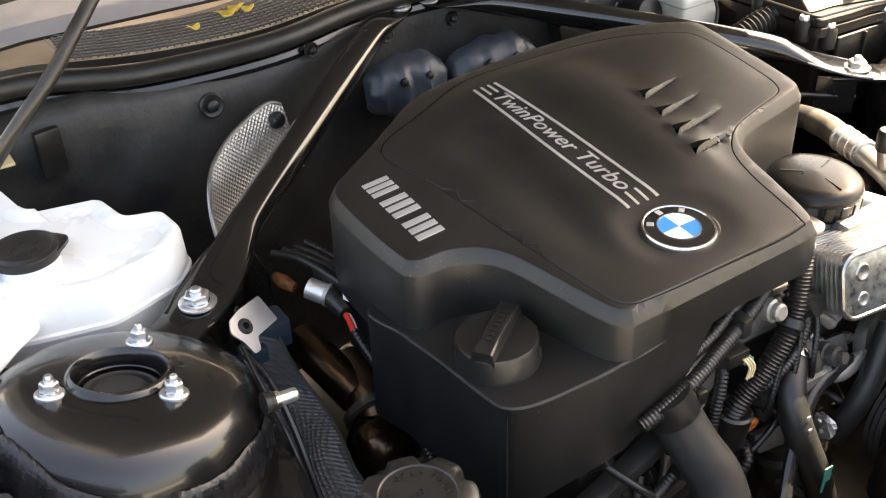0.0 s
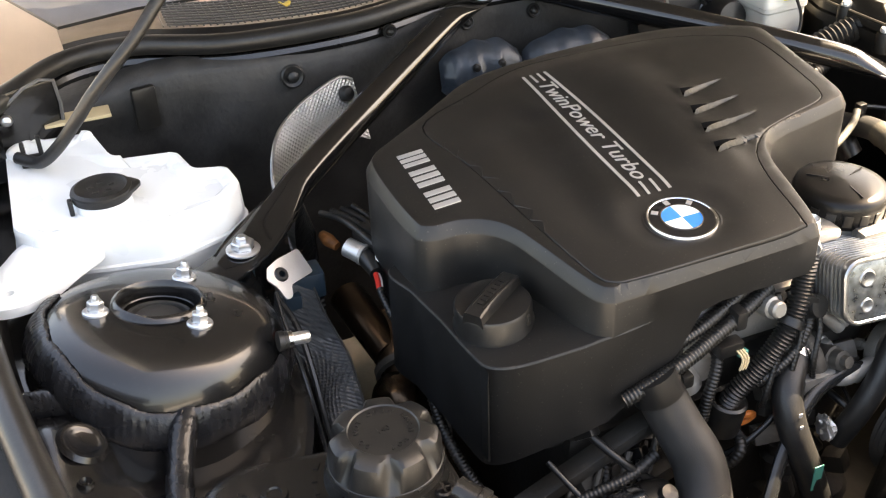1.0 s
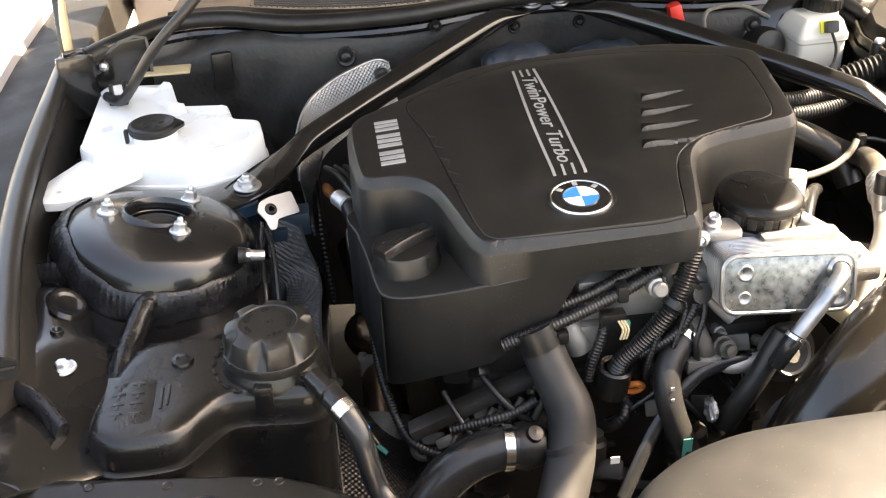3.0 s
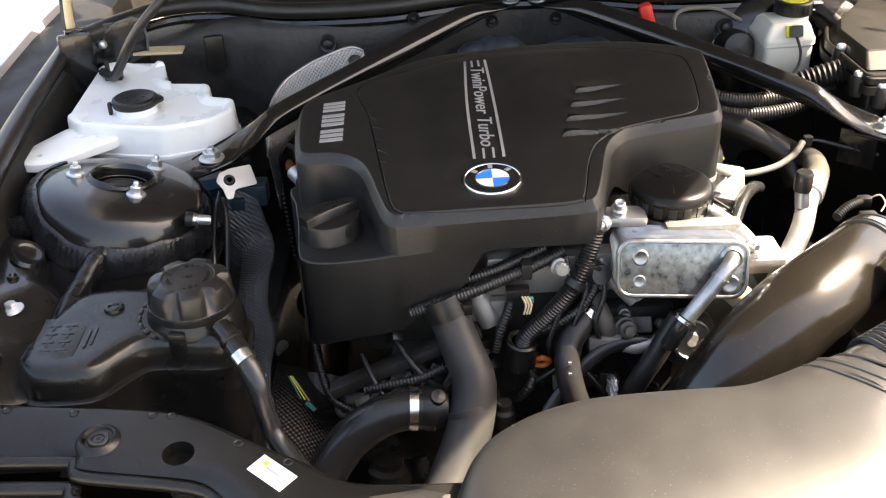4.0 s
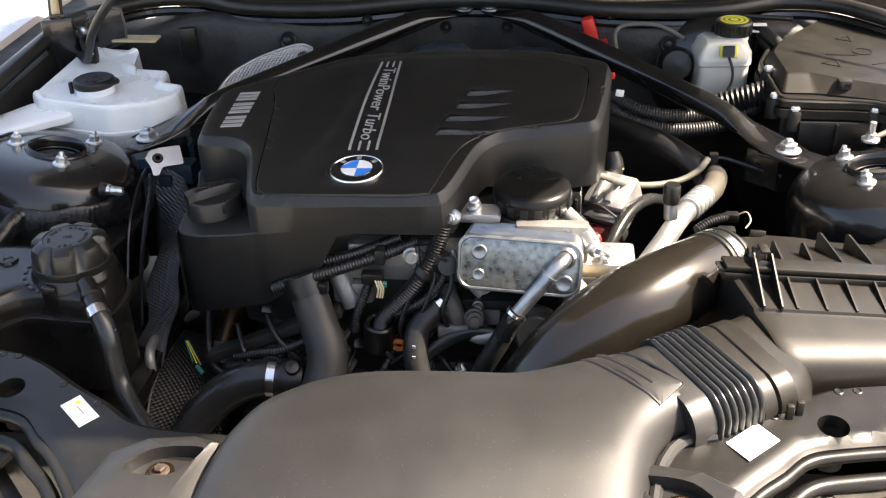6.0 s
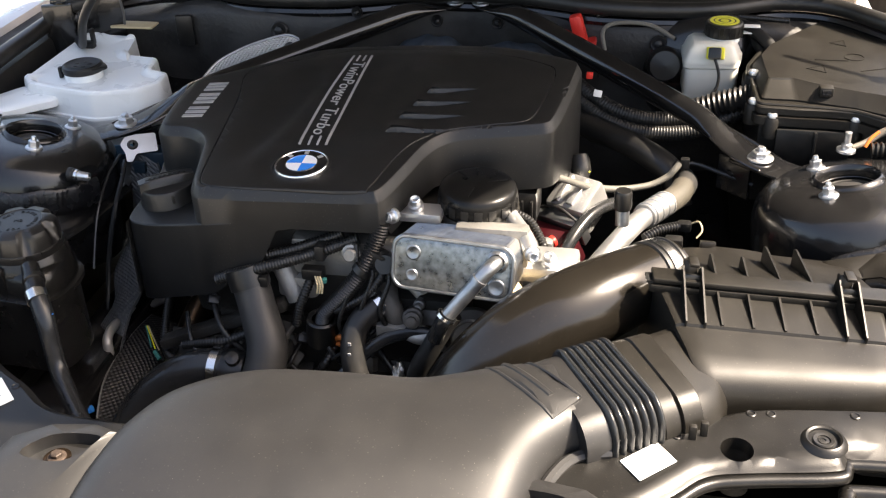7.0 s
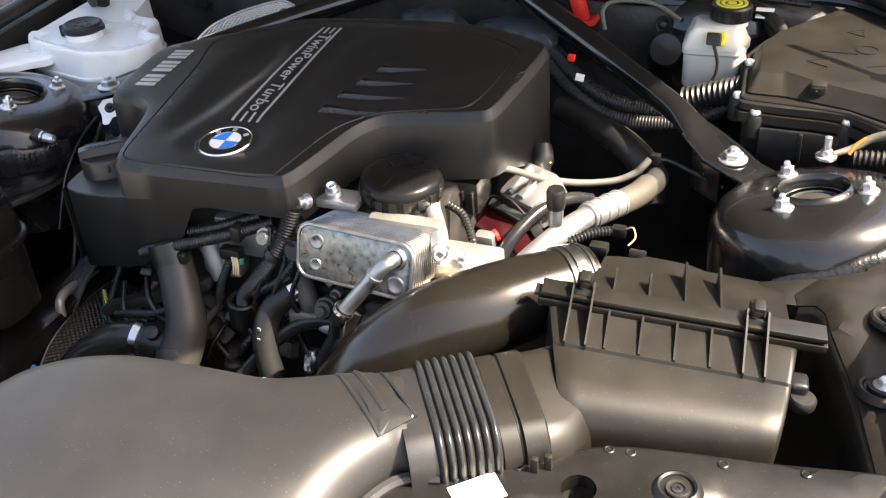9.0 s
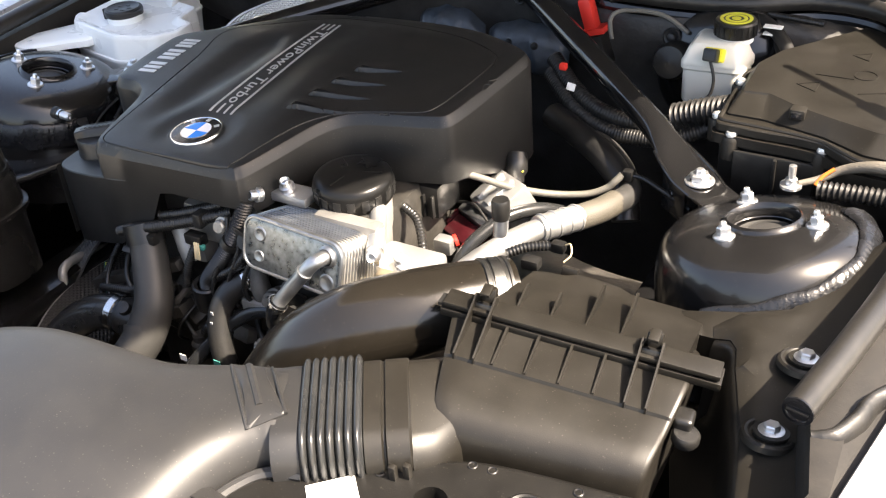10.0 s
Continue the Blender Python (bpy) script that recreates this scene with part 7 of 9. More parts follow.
def build_cooler():
    """Plate oil cooler bolted to the filter housing."""
    t = thing("oil_cooler", (0.10, -0.29, 0.84), "bright aluminium plate oil cooler with stacked fins", "oil cooler")
    bl, br, tl = Vector((0.0285, -0.329, 0.842)), Vector((0.168, -0.338, 0.838)), Vector((0.0245, -0.312, 0.900))
    ux = (br - bl).normalized()
    uy = (tl - bl)
    uy = (uy - ux * uy.dot(ux)).normalized()
    uz = ux.cross(uy)
    W, H = (br - bl).length, (tl - bl).length + 0.004
    C = bl + ux * W / 2 + uy * H / 2
    M = Matrix.Translation(C) @ Matrix((ux, uy, uz)).transposed().to_4x4()
    def rr(w, h, r, z, n=8):
        out = []
        for cx, cy, a0 in ((1, 1, 0), (-1, 1, 90), (-1, -1, 180), (1, -1, 270)):
            for k in range(n):
                a = radians(a0 + 90 * k / (n - 1))
                out.append(M @ Vector((cx * (w / 2 - r) + r * math.cos(a), cy * (h / 2 - r) + r * math.sin(a), z)))
        return out
    bm = bmesh.new()
    bridge(bm, [rr(W, H, 0.017, z) for z in (-0.003, 0.0)] + [rr(W - 0.003, H - 0.003, 0.016, 0.0014), rr(W - 0.007, H - 0.007, 0.014, 0.0014), rr(W - 0.009, H - 0.009, 0.013, 0.0002)])
    bmesh.ops.recalc_face_normals(bm, faces=bm.faces)
    part("front_plate", bm, BRUSH, t, "aluminium front plate with a raised rim")
    bm = bmesh.new()
    bridge(bm, [rr(W - 0.0094, H - 0.0094, 0.0128, 0.0), rr(W - 0.0094, H - 0.0094, 0.0128, 0.0005), rr(W - 0.0105, H - 0.0105, 0.0122, 0.0007)])
    bmesh.ops.recalc_face_normals(bm, faces=bm.faces)
    part("face", bm, STAINED, t, "dull aluminium face mottled with pale stains")
    for k in range(13):
        z = -0.0052 - k * 0.0052
        bm = bmesh.new()
        bridge(bm, [rr(W - 0.002 + e, H - 0.002 + e, 0.017, z + dz) for dz, e in ((-0.0013, -0.003), (-0.0008, 0.0), (0.0008, 0.0), (0.0013, -0.003))])
        bmesh.ops.recalc_face_normals(bm, faces=bm.faces)
        part("fin_plate", bm, BRUSH, t, "thin stacked plate")
    bm = bmesh.new()
    bridge(bm, [rr(W - 0.005, H - 0.005, 0.012, -0.070), rr(W - 0.005, H - 0.005, 0.012, -0.002)])
    part("core", bm, ALU_DIM, t)
    for x, y, r in ((-0.045, 0.012, 0.0075), (-0.045, -0.014, 0.006), (0.051, -0.016, 0.0085)):
        part("dimple", lathe_bm([(r * 1.2, 0.0006), (r * 1.08, 0.0016), (r * 0.95, 0.0018), (r * 0.8, 0.0015), (r * 0.4, 0.0008), (0.0001, 0.0007)], 22, M @ Matrix.Translation((x, y, 0.0))), BRUSH, t)
    p = [M @ Vector(q) for q in ((0.050, 0.014, 0.0), (0.048, 0.013, 0.012), (0.042, 0.006, 0.018), (0.028, -0.014, 0.020), (0.008, -0.042, 0.020), (0.001, -0.052, 0.020))]
    pipe = part("outlet_pipe", tube_bm(p, 0.0082, 18), BRUSH, t, "bent bright outlet pipe")
    part("pipe_collar", tube_bm([M @ Vector((0.036, -0.002, 0.020)), M @ Vector((0.034, -0.005, 0.020))], 0.0096, 18, 2), BRUSH, pipe)
    part("pipe_base", lathe_bm([(0.0125, 0.0), (0.0125, 0.003), (0.0095, 0.006)], 20, M @ Matrix.Translation((0.050, 0.014, 0.0))), BRUSH, pipe)
    part("hose_end", tube_bm([M @ Vector((0.004, -0.047, 0.020)), M @ Vector((-0.004, -0.062, 0.018)), M @ Vector((-0.011, -0.082, 0.008))], 0.0092, 16, 4), SHINE, pipe, "black hose on the pipe")
    part("hose_clip", lathe_bm([(0.0108, -0.002), (0.0118, -0.002), (0.0118, 0.002), (0.0108, 0.002)], 20, axes(M @ Vector((0.002, -0.050, 0.020)), M.to_3x3() @ Vector((-0.5, -0.85, 0)))), STEEL, pipe)
    # filter housing behind and its cap
    f = thing("oil_filter_housing", (0.11, -0.21, 0.80), "cast aluminium oil filter housing with a black screw cap", "filter housing")
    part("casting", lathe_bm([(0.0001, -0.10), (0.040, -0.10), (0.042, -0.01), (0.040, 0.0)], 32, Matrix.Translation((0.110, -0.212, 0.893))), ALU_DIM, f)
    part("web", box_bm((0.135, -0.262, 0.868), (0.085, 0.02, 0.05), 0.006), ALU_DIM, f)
    part("ear", tube_bm([(0.150, -0.225, 0.885), (0.172, -0.262, 0.880), (0.182, -0.284, 0.874)], 0.010, 14), ALU, f)
    part("ear", box_bm((0.045, -0.245, 0.893), (0.06, 0.03, 0.012), 0.004), ALU, f)
    part("base_flange", box_bm((0.195, -0.245, 0.835), (0.075, 0.055, 0.02), 0.006, Matrix()), ALU, f, "bright machined flange")
    part("stub", tube_bm([(0.155, -0.29, 0.83), (0.175, -0.315, 0.82), (0.186, -0.325, 0.813)], 0.014, 20), TAN, f, "pale stub with a ringed end")
    for q, z in (((0.184, -0.289, 0.874), (0.3, -1, 0.2)), ((0.022, -0.277, 0.904), (-0.3, -1, 0.3)), ((0.044, -0.250, 0.905), (0, -0.3, 1)), ((0.20, -0.262, 0.852), (0, -0.5, 1))):
        part("bolt", lathe_bm([(0.009, -0.004), (0.009, 0.002), (0.0062, 0.003), (0.0062, 0.010), (0.005, 0.011), (0.003, 0.008), (0.0001, 0.008)], 16, axes(q, z)), ZINC, f, "bright bolt")
    mc = axes((0.110, -0.212, 0.892), (0.02, -0.04, 1))
    cap = part("cap", lathe_bm([(0.044, -0.004), (0.0465, 0.0), (0.0465, 0.016), (0.045, 0.022), (0.042, 0.0255), (0.034, 0.0275), (0.0001, 0.029)], 60, mc), CAPBLACK, f, "black screw cap with shallow radial ribs", angle=45)
    for k in range(3):
        a = radians(20 + 120 * k)
        part("rib_line", box_bm((0.024, 0, 0.0283), (0.022, 0.0012, 0.0012), 0, mc @ Matrix.Rotation(a, 4, "Z")), PLASTIC, cap)
    for k in range(18):
        part("flute", box_bm((0.0465, 0, 0.008), (0.0016, 0.009, 0.013), 0.0005, mc @ Matrix.Rotation(2 * math.pi * k / 18, 4, "Z")), PLASTIC, cap)


build_cooler()


def build_pump():
    """Throttle and pump group to the right of the filter housing."""
    t = thing("throttle_body", (0.19, -0.03, 0.75), "cast aluminium throttle body with a dark red cover", "throttle body")
    m = Matrix.Translation((0.214, -0.052, 0.812)) @ Matrix.Rotation(radians(-28), 4, "Z") @ Matrix.Rotation(radians(28), 4, "X")
    part("casting", box_bm((0, 0.004, 0), (0.060, 0.056, 0.050), 0.007, m), ALU, t)
    part("top_rib", box_bm((0.006, 0.004, 0.026), (0.010, 0.044, 0.006), 0.002, m), ALU, t)
    part("top_rib", box_bm((-0.014, 0.004, 0.026), (0.006, 0.044, 0.005), 0.002, m), ALU, t)
    part("plate", box_bm((-0.002, -0.034, -0.004), (0.070, 0.016, 0.040), 0.003, m), BRUSH, t, "bright cover plate")
    part("cover", box_bm((-0.004, -0.058, -0.020), (0.066, 0.030, 0.058), 0.005, m), MAROON, t, "dark red plastic cover with faint print")
    part("red_edge", box_bm((-0.040, -0.052, -0.012), (0.006, 0.022, 0.046), 0.002, m), MAROON, t)
    part("clip_wire", tube_bm([m @ Vector(q) for q in ((-0.040, -0.036, 0.020), (-0.02, -0.030, 0.026), (0.0, -0.028, 0.027), (0.034, -0.036, 0.014))], 0.0018, 8), RUBBER, t)
    for k in range(4):
        part("print_bar", box_bm((-0.016 + 0.012 * k, -0.0735, -0.006 - 0.010 * (k % 2)), (0.007, 0.0008, 0.0022), 0, m), GREYINK, t)
    pl = thing("sensor_plug", (0.205, 0.03, 0.83), "black sensor plug with a pale wire", "connector")
    part("housing", lathe_bm([(0.0001, 0.020), (0.012, 0.018), (0.014, 0.010), (0.014, -0.006), (0.010, -0.012), (0.010, -0.02)], 20, axes((0.215, -0.012, 0.846), (-0.2, 0.5, 0.8))), PLASTIC, pl)
    part("lock", box_bm((0.224, -0.020, 0.846), (0.009, 0.003, 0.002), 0.0008), LIME, pl)
    part("bolt", lathe_bm([(0.012, -0.01), (0.012, 0.012), (0.009, 0.016), (0.005, 0.022), (0.0001, 0.022)], 18, Matrix.Translation((0.176, -0.085, 0.878))), ALU, pl)
    w = thing("white_fitting", (0.18, -0.141, 0.79), "pale fitting with a red collar", "fitting")
    part("body", box_bm((0.181, -0.141, 0.797), (0.024, 0.018, 0.02), 0.004), ALU, w)
    part("collar", tube_bm([(0.190, -0.134, 0.80), (0.193, -0.131, 0.801)], 0.008, 14, 2), RED, w)
    mf = thing("intake_manifold", (0.17, -0.1, 0.80), "black ribbed plastic intake manifold half under the cover", "manifold")
    part("body", box_bm((0.140, -0.105, 0.845), (0.062, 0.055, 0.045), 0.008), PLASTIC, mf)
    for k in range(5):
        part("rib", box_bm((0.116 + 0.012 * k, -0.134, 0.842), (0.003, 0.008, 0.030), 0.001), PLASTIC, mf)
    part("runner", tube_bm([(0.12, -0.10, 0.862), (0.13, -0.04, 0.866), (0.13, 0.03, 0.866), (0.12, 0.08, 0.86)], 0.02, 16), PLASTIC, mf)


build_pump()


def build_ac_line():
    t = thing("refrigerant_pipe", (0.29, -0.15, 0.84), "bright aluminium refrigerant pipe with a grey hose and black valve cap", "pipe")
    part("pipe", tube_bm([(0.215, -0.27, 0.775), (0.245, -0.238, 0.82), (0.270, -0.205, 0.842), (0.295, -0.150, 0.846), (0.318, -0.105, 0.841)], 0.0125, 18), WHITEALU, t)
    part("crimp", tube_bm([(0.303, -0.134, 0.8455), (0.322, -0.095, 0.840), (0.329, -0.080, 0.837)], 0.0155, 20), WHITEALU, t, "crimped ferrule")
    for k in range(4):
        f = k / 3
        p = Vector((0.306, -0.128, 0.8450)).lerp(Vector((0.327, -0.084, 0.8385)), f)
        part("crimp_ring", lathe_bm([(0.0150, -0.0022), (0.0168, -0.0010), (0.0168, 0.0010), (0.0150, 0.0022)], 20, axes(p, (0.42, 0.9, -0.1))), WHITEALU, t)
    part("sleeve", tube_bm([(0.326, -0.086, 0.8375), (0.343, -0.052, 0.834), (0.351, -0.022, 0.831)], 0.0155, 18), TANHOSE, t, "tan cloth sleeve on the hose")
    part("hose", tube_bm([(0.328, -0.082, 0.837), (0.350, -0.03, 0.832), (0.356, 0.01, 0.825), (0.345, 0.04, 0.82), (0.32, 0.075, 0.825), (0.28, 0.11, 0.83), (0.22, 0.14, 0.83)], 0.0145, 18), HOSE, t, "grey rubber hose")
    part("valve_stem", tube_bm([(0.278, -0.177, 0.856), (0.277, -0.172, 0.876)], 0.0085, 16, 2), BRUSH, t)
    part("valve_cap", lathe_bm([(0.010, -0.004), (0.0105, 0.0), (0.0105, 0.017), (0.009, 0.020), (0.0001, 0.020)], 20, Matrix.Translation((0.277, -0.172, 0.880))), PLASTIC, t, "black valve cap")
    v = thing("vacuum_line", (0.25, -0.05, 0.84), "pale grey rigid vacuum line bowing over the pipework", "hose")
    part("line", tube_bm([(0.168, -0.11, 0.882), (0.195, -0.088, 0.868), (0.228, -0.055, 0.842), (0.266, -0.025, 0.825), (0.305, -0.004, 0.822), (0.328, 0.006, 0.83), (0.338, 0.010, 0.84), (0.345, 0.016, 0.848)], 0.0046, 12), GREYSLEEVE, v)
    part("line_end", tube_bm([(0.343, 0.014, 0.846), (0.365, 0.022, 0.846), (0.40, 0.01, 0.84), (0.44, -0.01, 0.835)], 0.003, 8), RUBBER, v)
    part("clip", box_bm((0.352, 0.018, 0.848), (0.012, 0.010, 0.014), 0.002), PLASTIC, v)
    c = thing("sensor_lead", (0.34, -0.19, 0.86), "ribbed black sensor lead with a pale plug", "cable")
    part("sleeve", tube_bm([(0.305, -0.215, 0.862), (0.322, -0.20, 0.866), (0.342, -0.185, 0.864)], 0.006, 10, corr=0.0012, pitch=0.004), PLASTIC, c)
    part("plug", box_bm((0.350, -0.180, 0.862), (0.016, 0.012, 0.012), 0.003), PLASTIC, c)
    part("wire", tube_bm([(0.358, -0.180, 0.866), (0.366, -0.184, 0.871), (0.370, -0.192, 0.864), (0.364, -0.198, 0.857)], 0.0010, 8), TAN, c, "yellow looped wire")
    h = thing("ribbed_hose", (0.15, -0.17, 0.83), "thin ribbed hose running down beside the filter", "hose")
    part("hose", tube_bm([(0.150, -0.175, 0.862), (0.170, -0.18, 0.852), (0.188, -0.20, 0.83), (0.195, -0.215, 0.80), (0.198, -0.23, 0.77)], 0.0055, 10, corr=0.0008, pitch=0.004), PLASTIC, h)
    h2 = thing("bent_hose", (0.235, -0.10, 0.80), "black rubber hose beside the throttle body", "hose")
    part("hose", tube_bm([(0.20, -0.16, 0.77), (0.212, -0.135, 0.80), (0.235, -0.09, 0.818), (0.26, -0.05, 0.815), (0.28, -0.02, 0.80)], 0.0085, 12), SHINE, h2)


build_ac_line()


def build_hoses():
    h = thing("charge_pipe", (-0.13, -0.34, 0.72), "matt grey rubber charge hose with a moulded joint", "hose")
    pts = [(-0.152, -0.302, 0.822), (-0.146, -0.308, 0.806), (-0.135, -0.322, 0.778), (-0.124, -0.340, 0.748), (-0.128, -0.362, 0.715), (-0.142, -0.39, 0.685), (-0.17, -0.44, 0.65), (-0.2, -0.5, 0.62)]
    part("hose", tube_bm(pts, [0.022, 0.0225, 0.0245, 0.0255, 0.0255, 0.026, 0.026, 0.026], 24), HOSE, h)
    part("joint", tube_bm([(-0.130, -0.356, 0.724), (-0.1285, -0.360, 0.718)], 0.0265, 24, 2), HOSE, h)
    part("sleeve", tube_bm([(-0.157, -0.298, 0.834), (-0.149, -0.305, 0.812)], 0.0245, 24, 3), PLASTIC, h, "black plastic sleeve")
    part("latch", box_bm((-0.128, -0.312, 0.826), (0.012, 0.012, 0.014), 0.003), PLASTIC, h)
    b = thing("lower_hose", (-0.22, -0.36, 0.70), "smooth black radiator hose bending to a bright clamp", "hose")
    part("hose", tube_bm([(-0.165, -0.345, 0.712), (-0.195, -0.343, 0.715), (-0.235, -0.348, 0.705), (-0.272, -0.362, 0.680), (-0.298, -0.388, 0.642), (-0.305, -0.43, 0.59)], 0.0235, 22), SHINE, b)
    part("band_clamp", lathe_bm([(0.024, -0.005), (0.0252, -0.005), (0.0252, 0.005), (0.024, 0.005)], 28, axes((-0.192, -0.343, 0.715), (1, 0.02, -0.08))), STEEL, b, "bright steel band clamp")
    part("end_fitting", lathe_bm([(0.0001, 0.0), (0.024, 0.0), (0.026, 0.01), (0.022, 0.028), (0.0001, 0.030)], 24, axes((-0.182, -0.343, 0.7145), (1, 0.02, -0.05))), PLASTIC, b)
    part("bolt", lathe_bm([(0.0001, 0.009), (0.008, 0.008), (0.009, 0.0)], 14, axes((-0.165, -0.352, 0.735), (0.2, -0.6, 1))), PLASTIC, b)
    s = thing("heater_hose", (-0.01, -0.32, 0.76), "black rubber coolant hose with a worm clamp", "hose")
    part("hose", tube_bm([(0.018, -0.29, 0.806), (0.004, -0.302, 0.797), (-0.014, -0.318, 0.782), (-0.020, -0.332, 0.762), (-0.016, -0.345, 0.735), (-0.004, -0.355, 0.70), (0.01, -0.36, 0.66)], 0.0145, 18), RUBBER, s)
    part("clamp", lathe_bm([(0.0148, -0.004), (0.0160, -0.004), (0.0160, 0.004), (0.0148, 0.004)], 24, axes((0.006, -0.300, 0.7985), (0.75, 0.6, 0.45))), STEEL, s, "worn steel clamp")
    for k in range(2):
        part("print", box_bm((-0.0195, -0.3465 - 0.004 * k, 0.770 - 0.012 * k), (0.0035, 0.001, 0.004), 0), GREYINK, s)
    part("print", box_bm((-0.006, -0.3685, 0.705), (0.010, 0.001, 0.03), 0), GREENINK, s, "green printed mark")
    s2 = thing("small_hose", (0.07, -0.33, 0.76), "black rubber hose below the cooler", "hose")
    part("hose", tube_bm([(0.10, -0.332, 0.815), (0.09, -0.335, 0.798), (0.075, -0.34, 0.77), (0.06, -0.34, 0.74), (0.05, -0.33, 0.70)], 0.012, 16), RUBBER, s2)
    part("print", box_bm((0.083, -0.3475, 0.785), (0.009, 0.001, 0.0025), 0), GREYINK, s2)
    f = thing("foil_wrapped_plug", (0.03, -0.33, 0.72), "plug wrapped in crumpled silver foil", "plug")
    bm = bmesh.new()
    bmesh.ops.create_icosphere(bm, subdivisions=3, radius=0.012)
    rnd = random.Random(3)
    for v in bm.verts:
        v.co *= 1 + rnd.uniform(-0.28, 0.20)
        v.co.z *= 1.15
        v.co.x *= 0.55
    bmesh.ops.translate(bm, verts=bm.verts, vec=(0.032, -0.33, 0.722))
    part("foil", bm, ALU, f, angle=10)
    w = thing("taped_cable", (0.0, -0.33, 0.74), "thick cable in a matt black sleeve", "cable")
    part("cable", tube_bm([(0.075, -0.318, 0.772), (0.05, -0.318, 0.774), (0.02, -0.322, 0.766), (-0.005, -0.332, 0.75), (-0.03, -0.345, 0.725), (-0.05, -0.36, 0.70), (-0.075, -0.38, 0.66)], 0.0082, 12, squash=0.7), SHINE, w)
    part("end_plug", box_bm((0.080, -0.318, 0.771), (0.016, 0.012, 0.010), 0.002), ALU_DIM, w)
    o = thing("orange_clip", (-0.045, -0.29, 0.74), "small orange plastic clip", "clip")
    part("loop", tube_bm([(-0.052, -0.30, 0.742), (-0.044, -0.305, 0.748), (-0.036, -0.303, 0.742), (-0.042, -0.30, 0.734), (-0.052, -0.30, 0.735)], 0.0035, 8), ORANGE, o)


build_hoses()


def build_corrugated():
    """Ribbed cable conduits at the engine's front."""
    def conduit(pts, r, label, extra=()):
        t = thing("cable_conduit", pts[0], label, "cable conduit", "cable conduits")
        part("sleeve", tube_bm(pts, r, 12, corr=r * 0.16, pitch=0.0036), PLASTIC, t, angle=70)
        return t
    a = conduit([(-0.188, -0.308, 0.820), (-0.165, -0.310, 0.830), (-0.13, -0.307, 0.840), (-0.09, -0.297, 0.850), (-0.055, -0.288, 0.860), (-0.02, -0.278, 0.872)], 0.0075, "black corrugated conduit along the cover's lower edge")
    conduit([(-0.128, -0.290, 0.848), (-0.10, -0.287, 0.855), (-0.07, -0.28, 0.864), (-0.04, -0.272, 0.874)], 0.007, "second black corrugated conduit behind the first")
    b = conduit([(0.012, -0.286, 0.900), (0.006, -0.292, 0.880), (-0.004, -0.300, 0.855), (-0.020, -0.305, 0.830), (-0.042, -0.305, 0.802), (-0.060, -0.302, 0.780), (-0.066, -0.300, 0.765)], 0.0105, "thick black corrugated conduit curving down from the cover")
    conduit([(0.014, -0.296, 0.85), (0.010, -0.304, 0.835), (-0.006, -0.31, 0.815), (-0.028, -0.312, 0.80), (-0.045, -0.308, 0.788)], 0.0055, "thin black corrugated conduit beside a thicker one")
    conduit([(-0.075, -0.285, 0.83), (-0.082, -0.296, 0.81), (-0.092, -0.302, 0.785), (-0.098, -0.305, 0.76)], 0.006, "thin black corrugated conduit hanging in front of the block")
    part("tie", box_bm((-0.062, -0.2895, 0.859), (0.012, 0.02, 0.02), 0.003), PLASTIC, a, "cable tie block")
    part("cup", lathe_bm([(0.019, -0.03), (0.019, 0.004), (0.0165, 0.006), (0.012, 0.004)], 24, axes((-0.067, -0.300, 0.766), (0.1, -0.1, 1))), PLASTIC, b, "black cup at the conduit's end")
    part("tie", tube_bm([(-0.0075, -0.302, 0.848), (-0.012, -0.304, 0.842)], 0.0125, 14, 2), PLASTIC, b)
    k = thing("plug_connector", (-0.06, -0.30, 0.82), "black plug with a green lock and pale wires", "connector")
    part("housing", box_bm((-0.072, -0.296, 0.832), (0.026, 0.014, 0.014), 0.002, Matrix()), PLASTIC, k)
    part("lock", box_bm((-0.060, -0.302, 0.826), (0.010, 0.006, 0.006), 0.001), GREENINK, k)
    for i in range(3):
        part("wire", tube_bm([(-0.068 + 0.003 * i, -0.304, 0.832), (-0.064 + 0.003 * i, -0.309, 0.824), (-0.066 + 0.003 * i, -0.309, 0.812)], 0.0012, 6, 4), TAN, k)
    lab = thing("small_tag", (-0.075, -0.36, 0.66), "small white printed tag deep in the bay", "tag")
    part("tag", box_bm((-0.078, -0.355, 0.69), (0.010, 0.001, 0.009), 0, Matrix()), LABELW, lab)


build_corrugated()


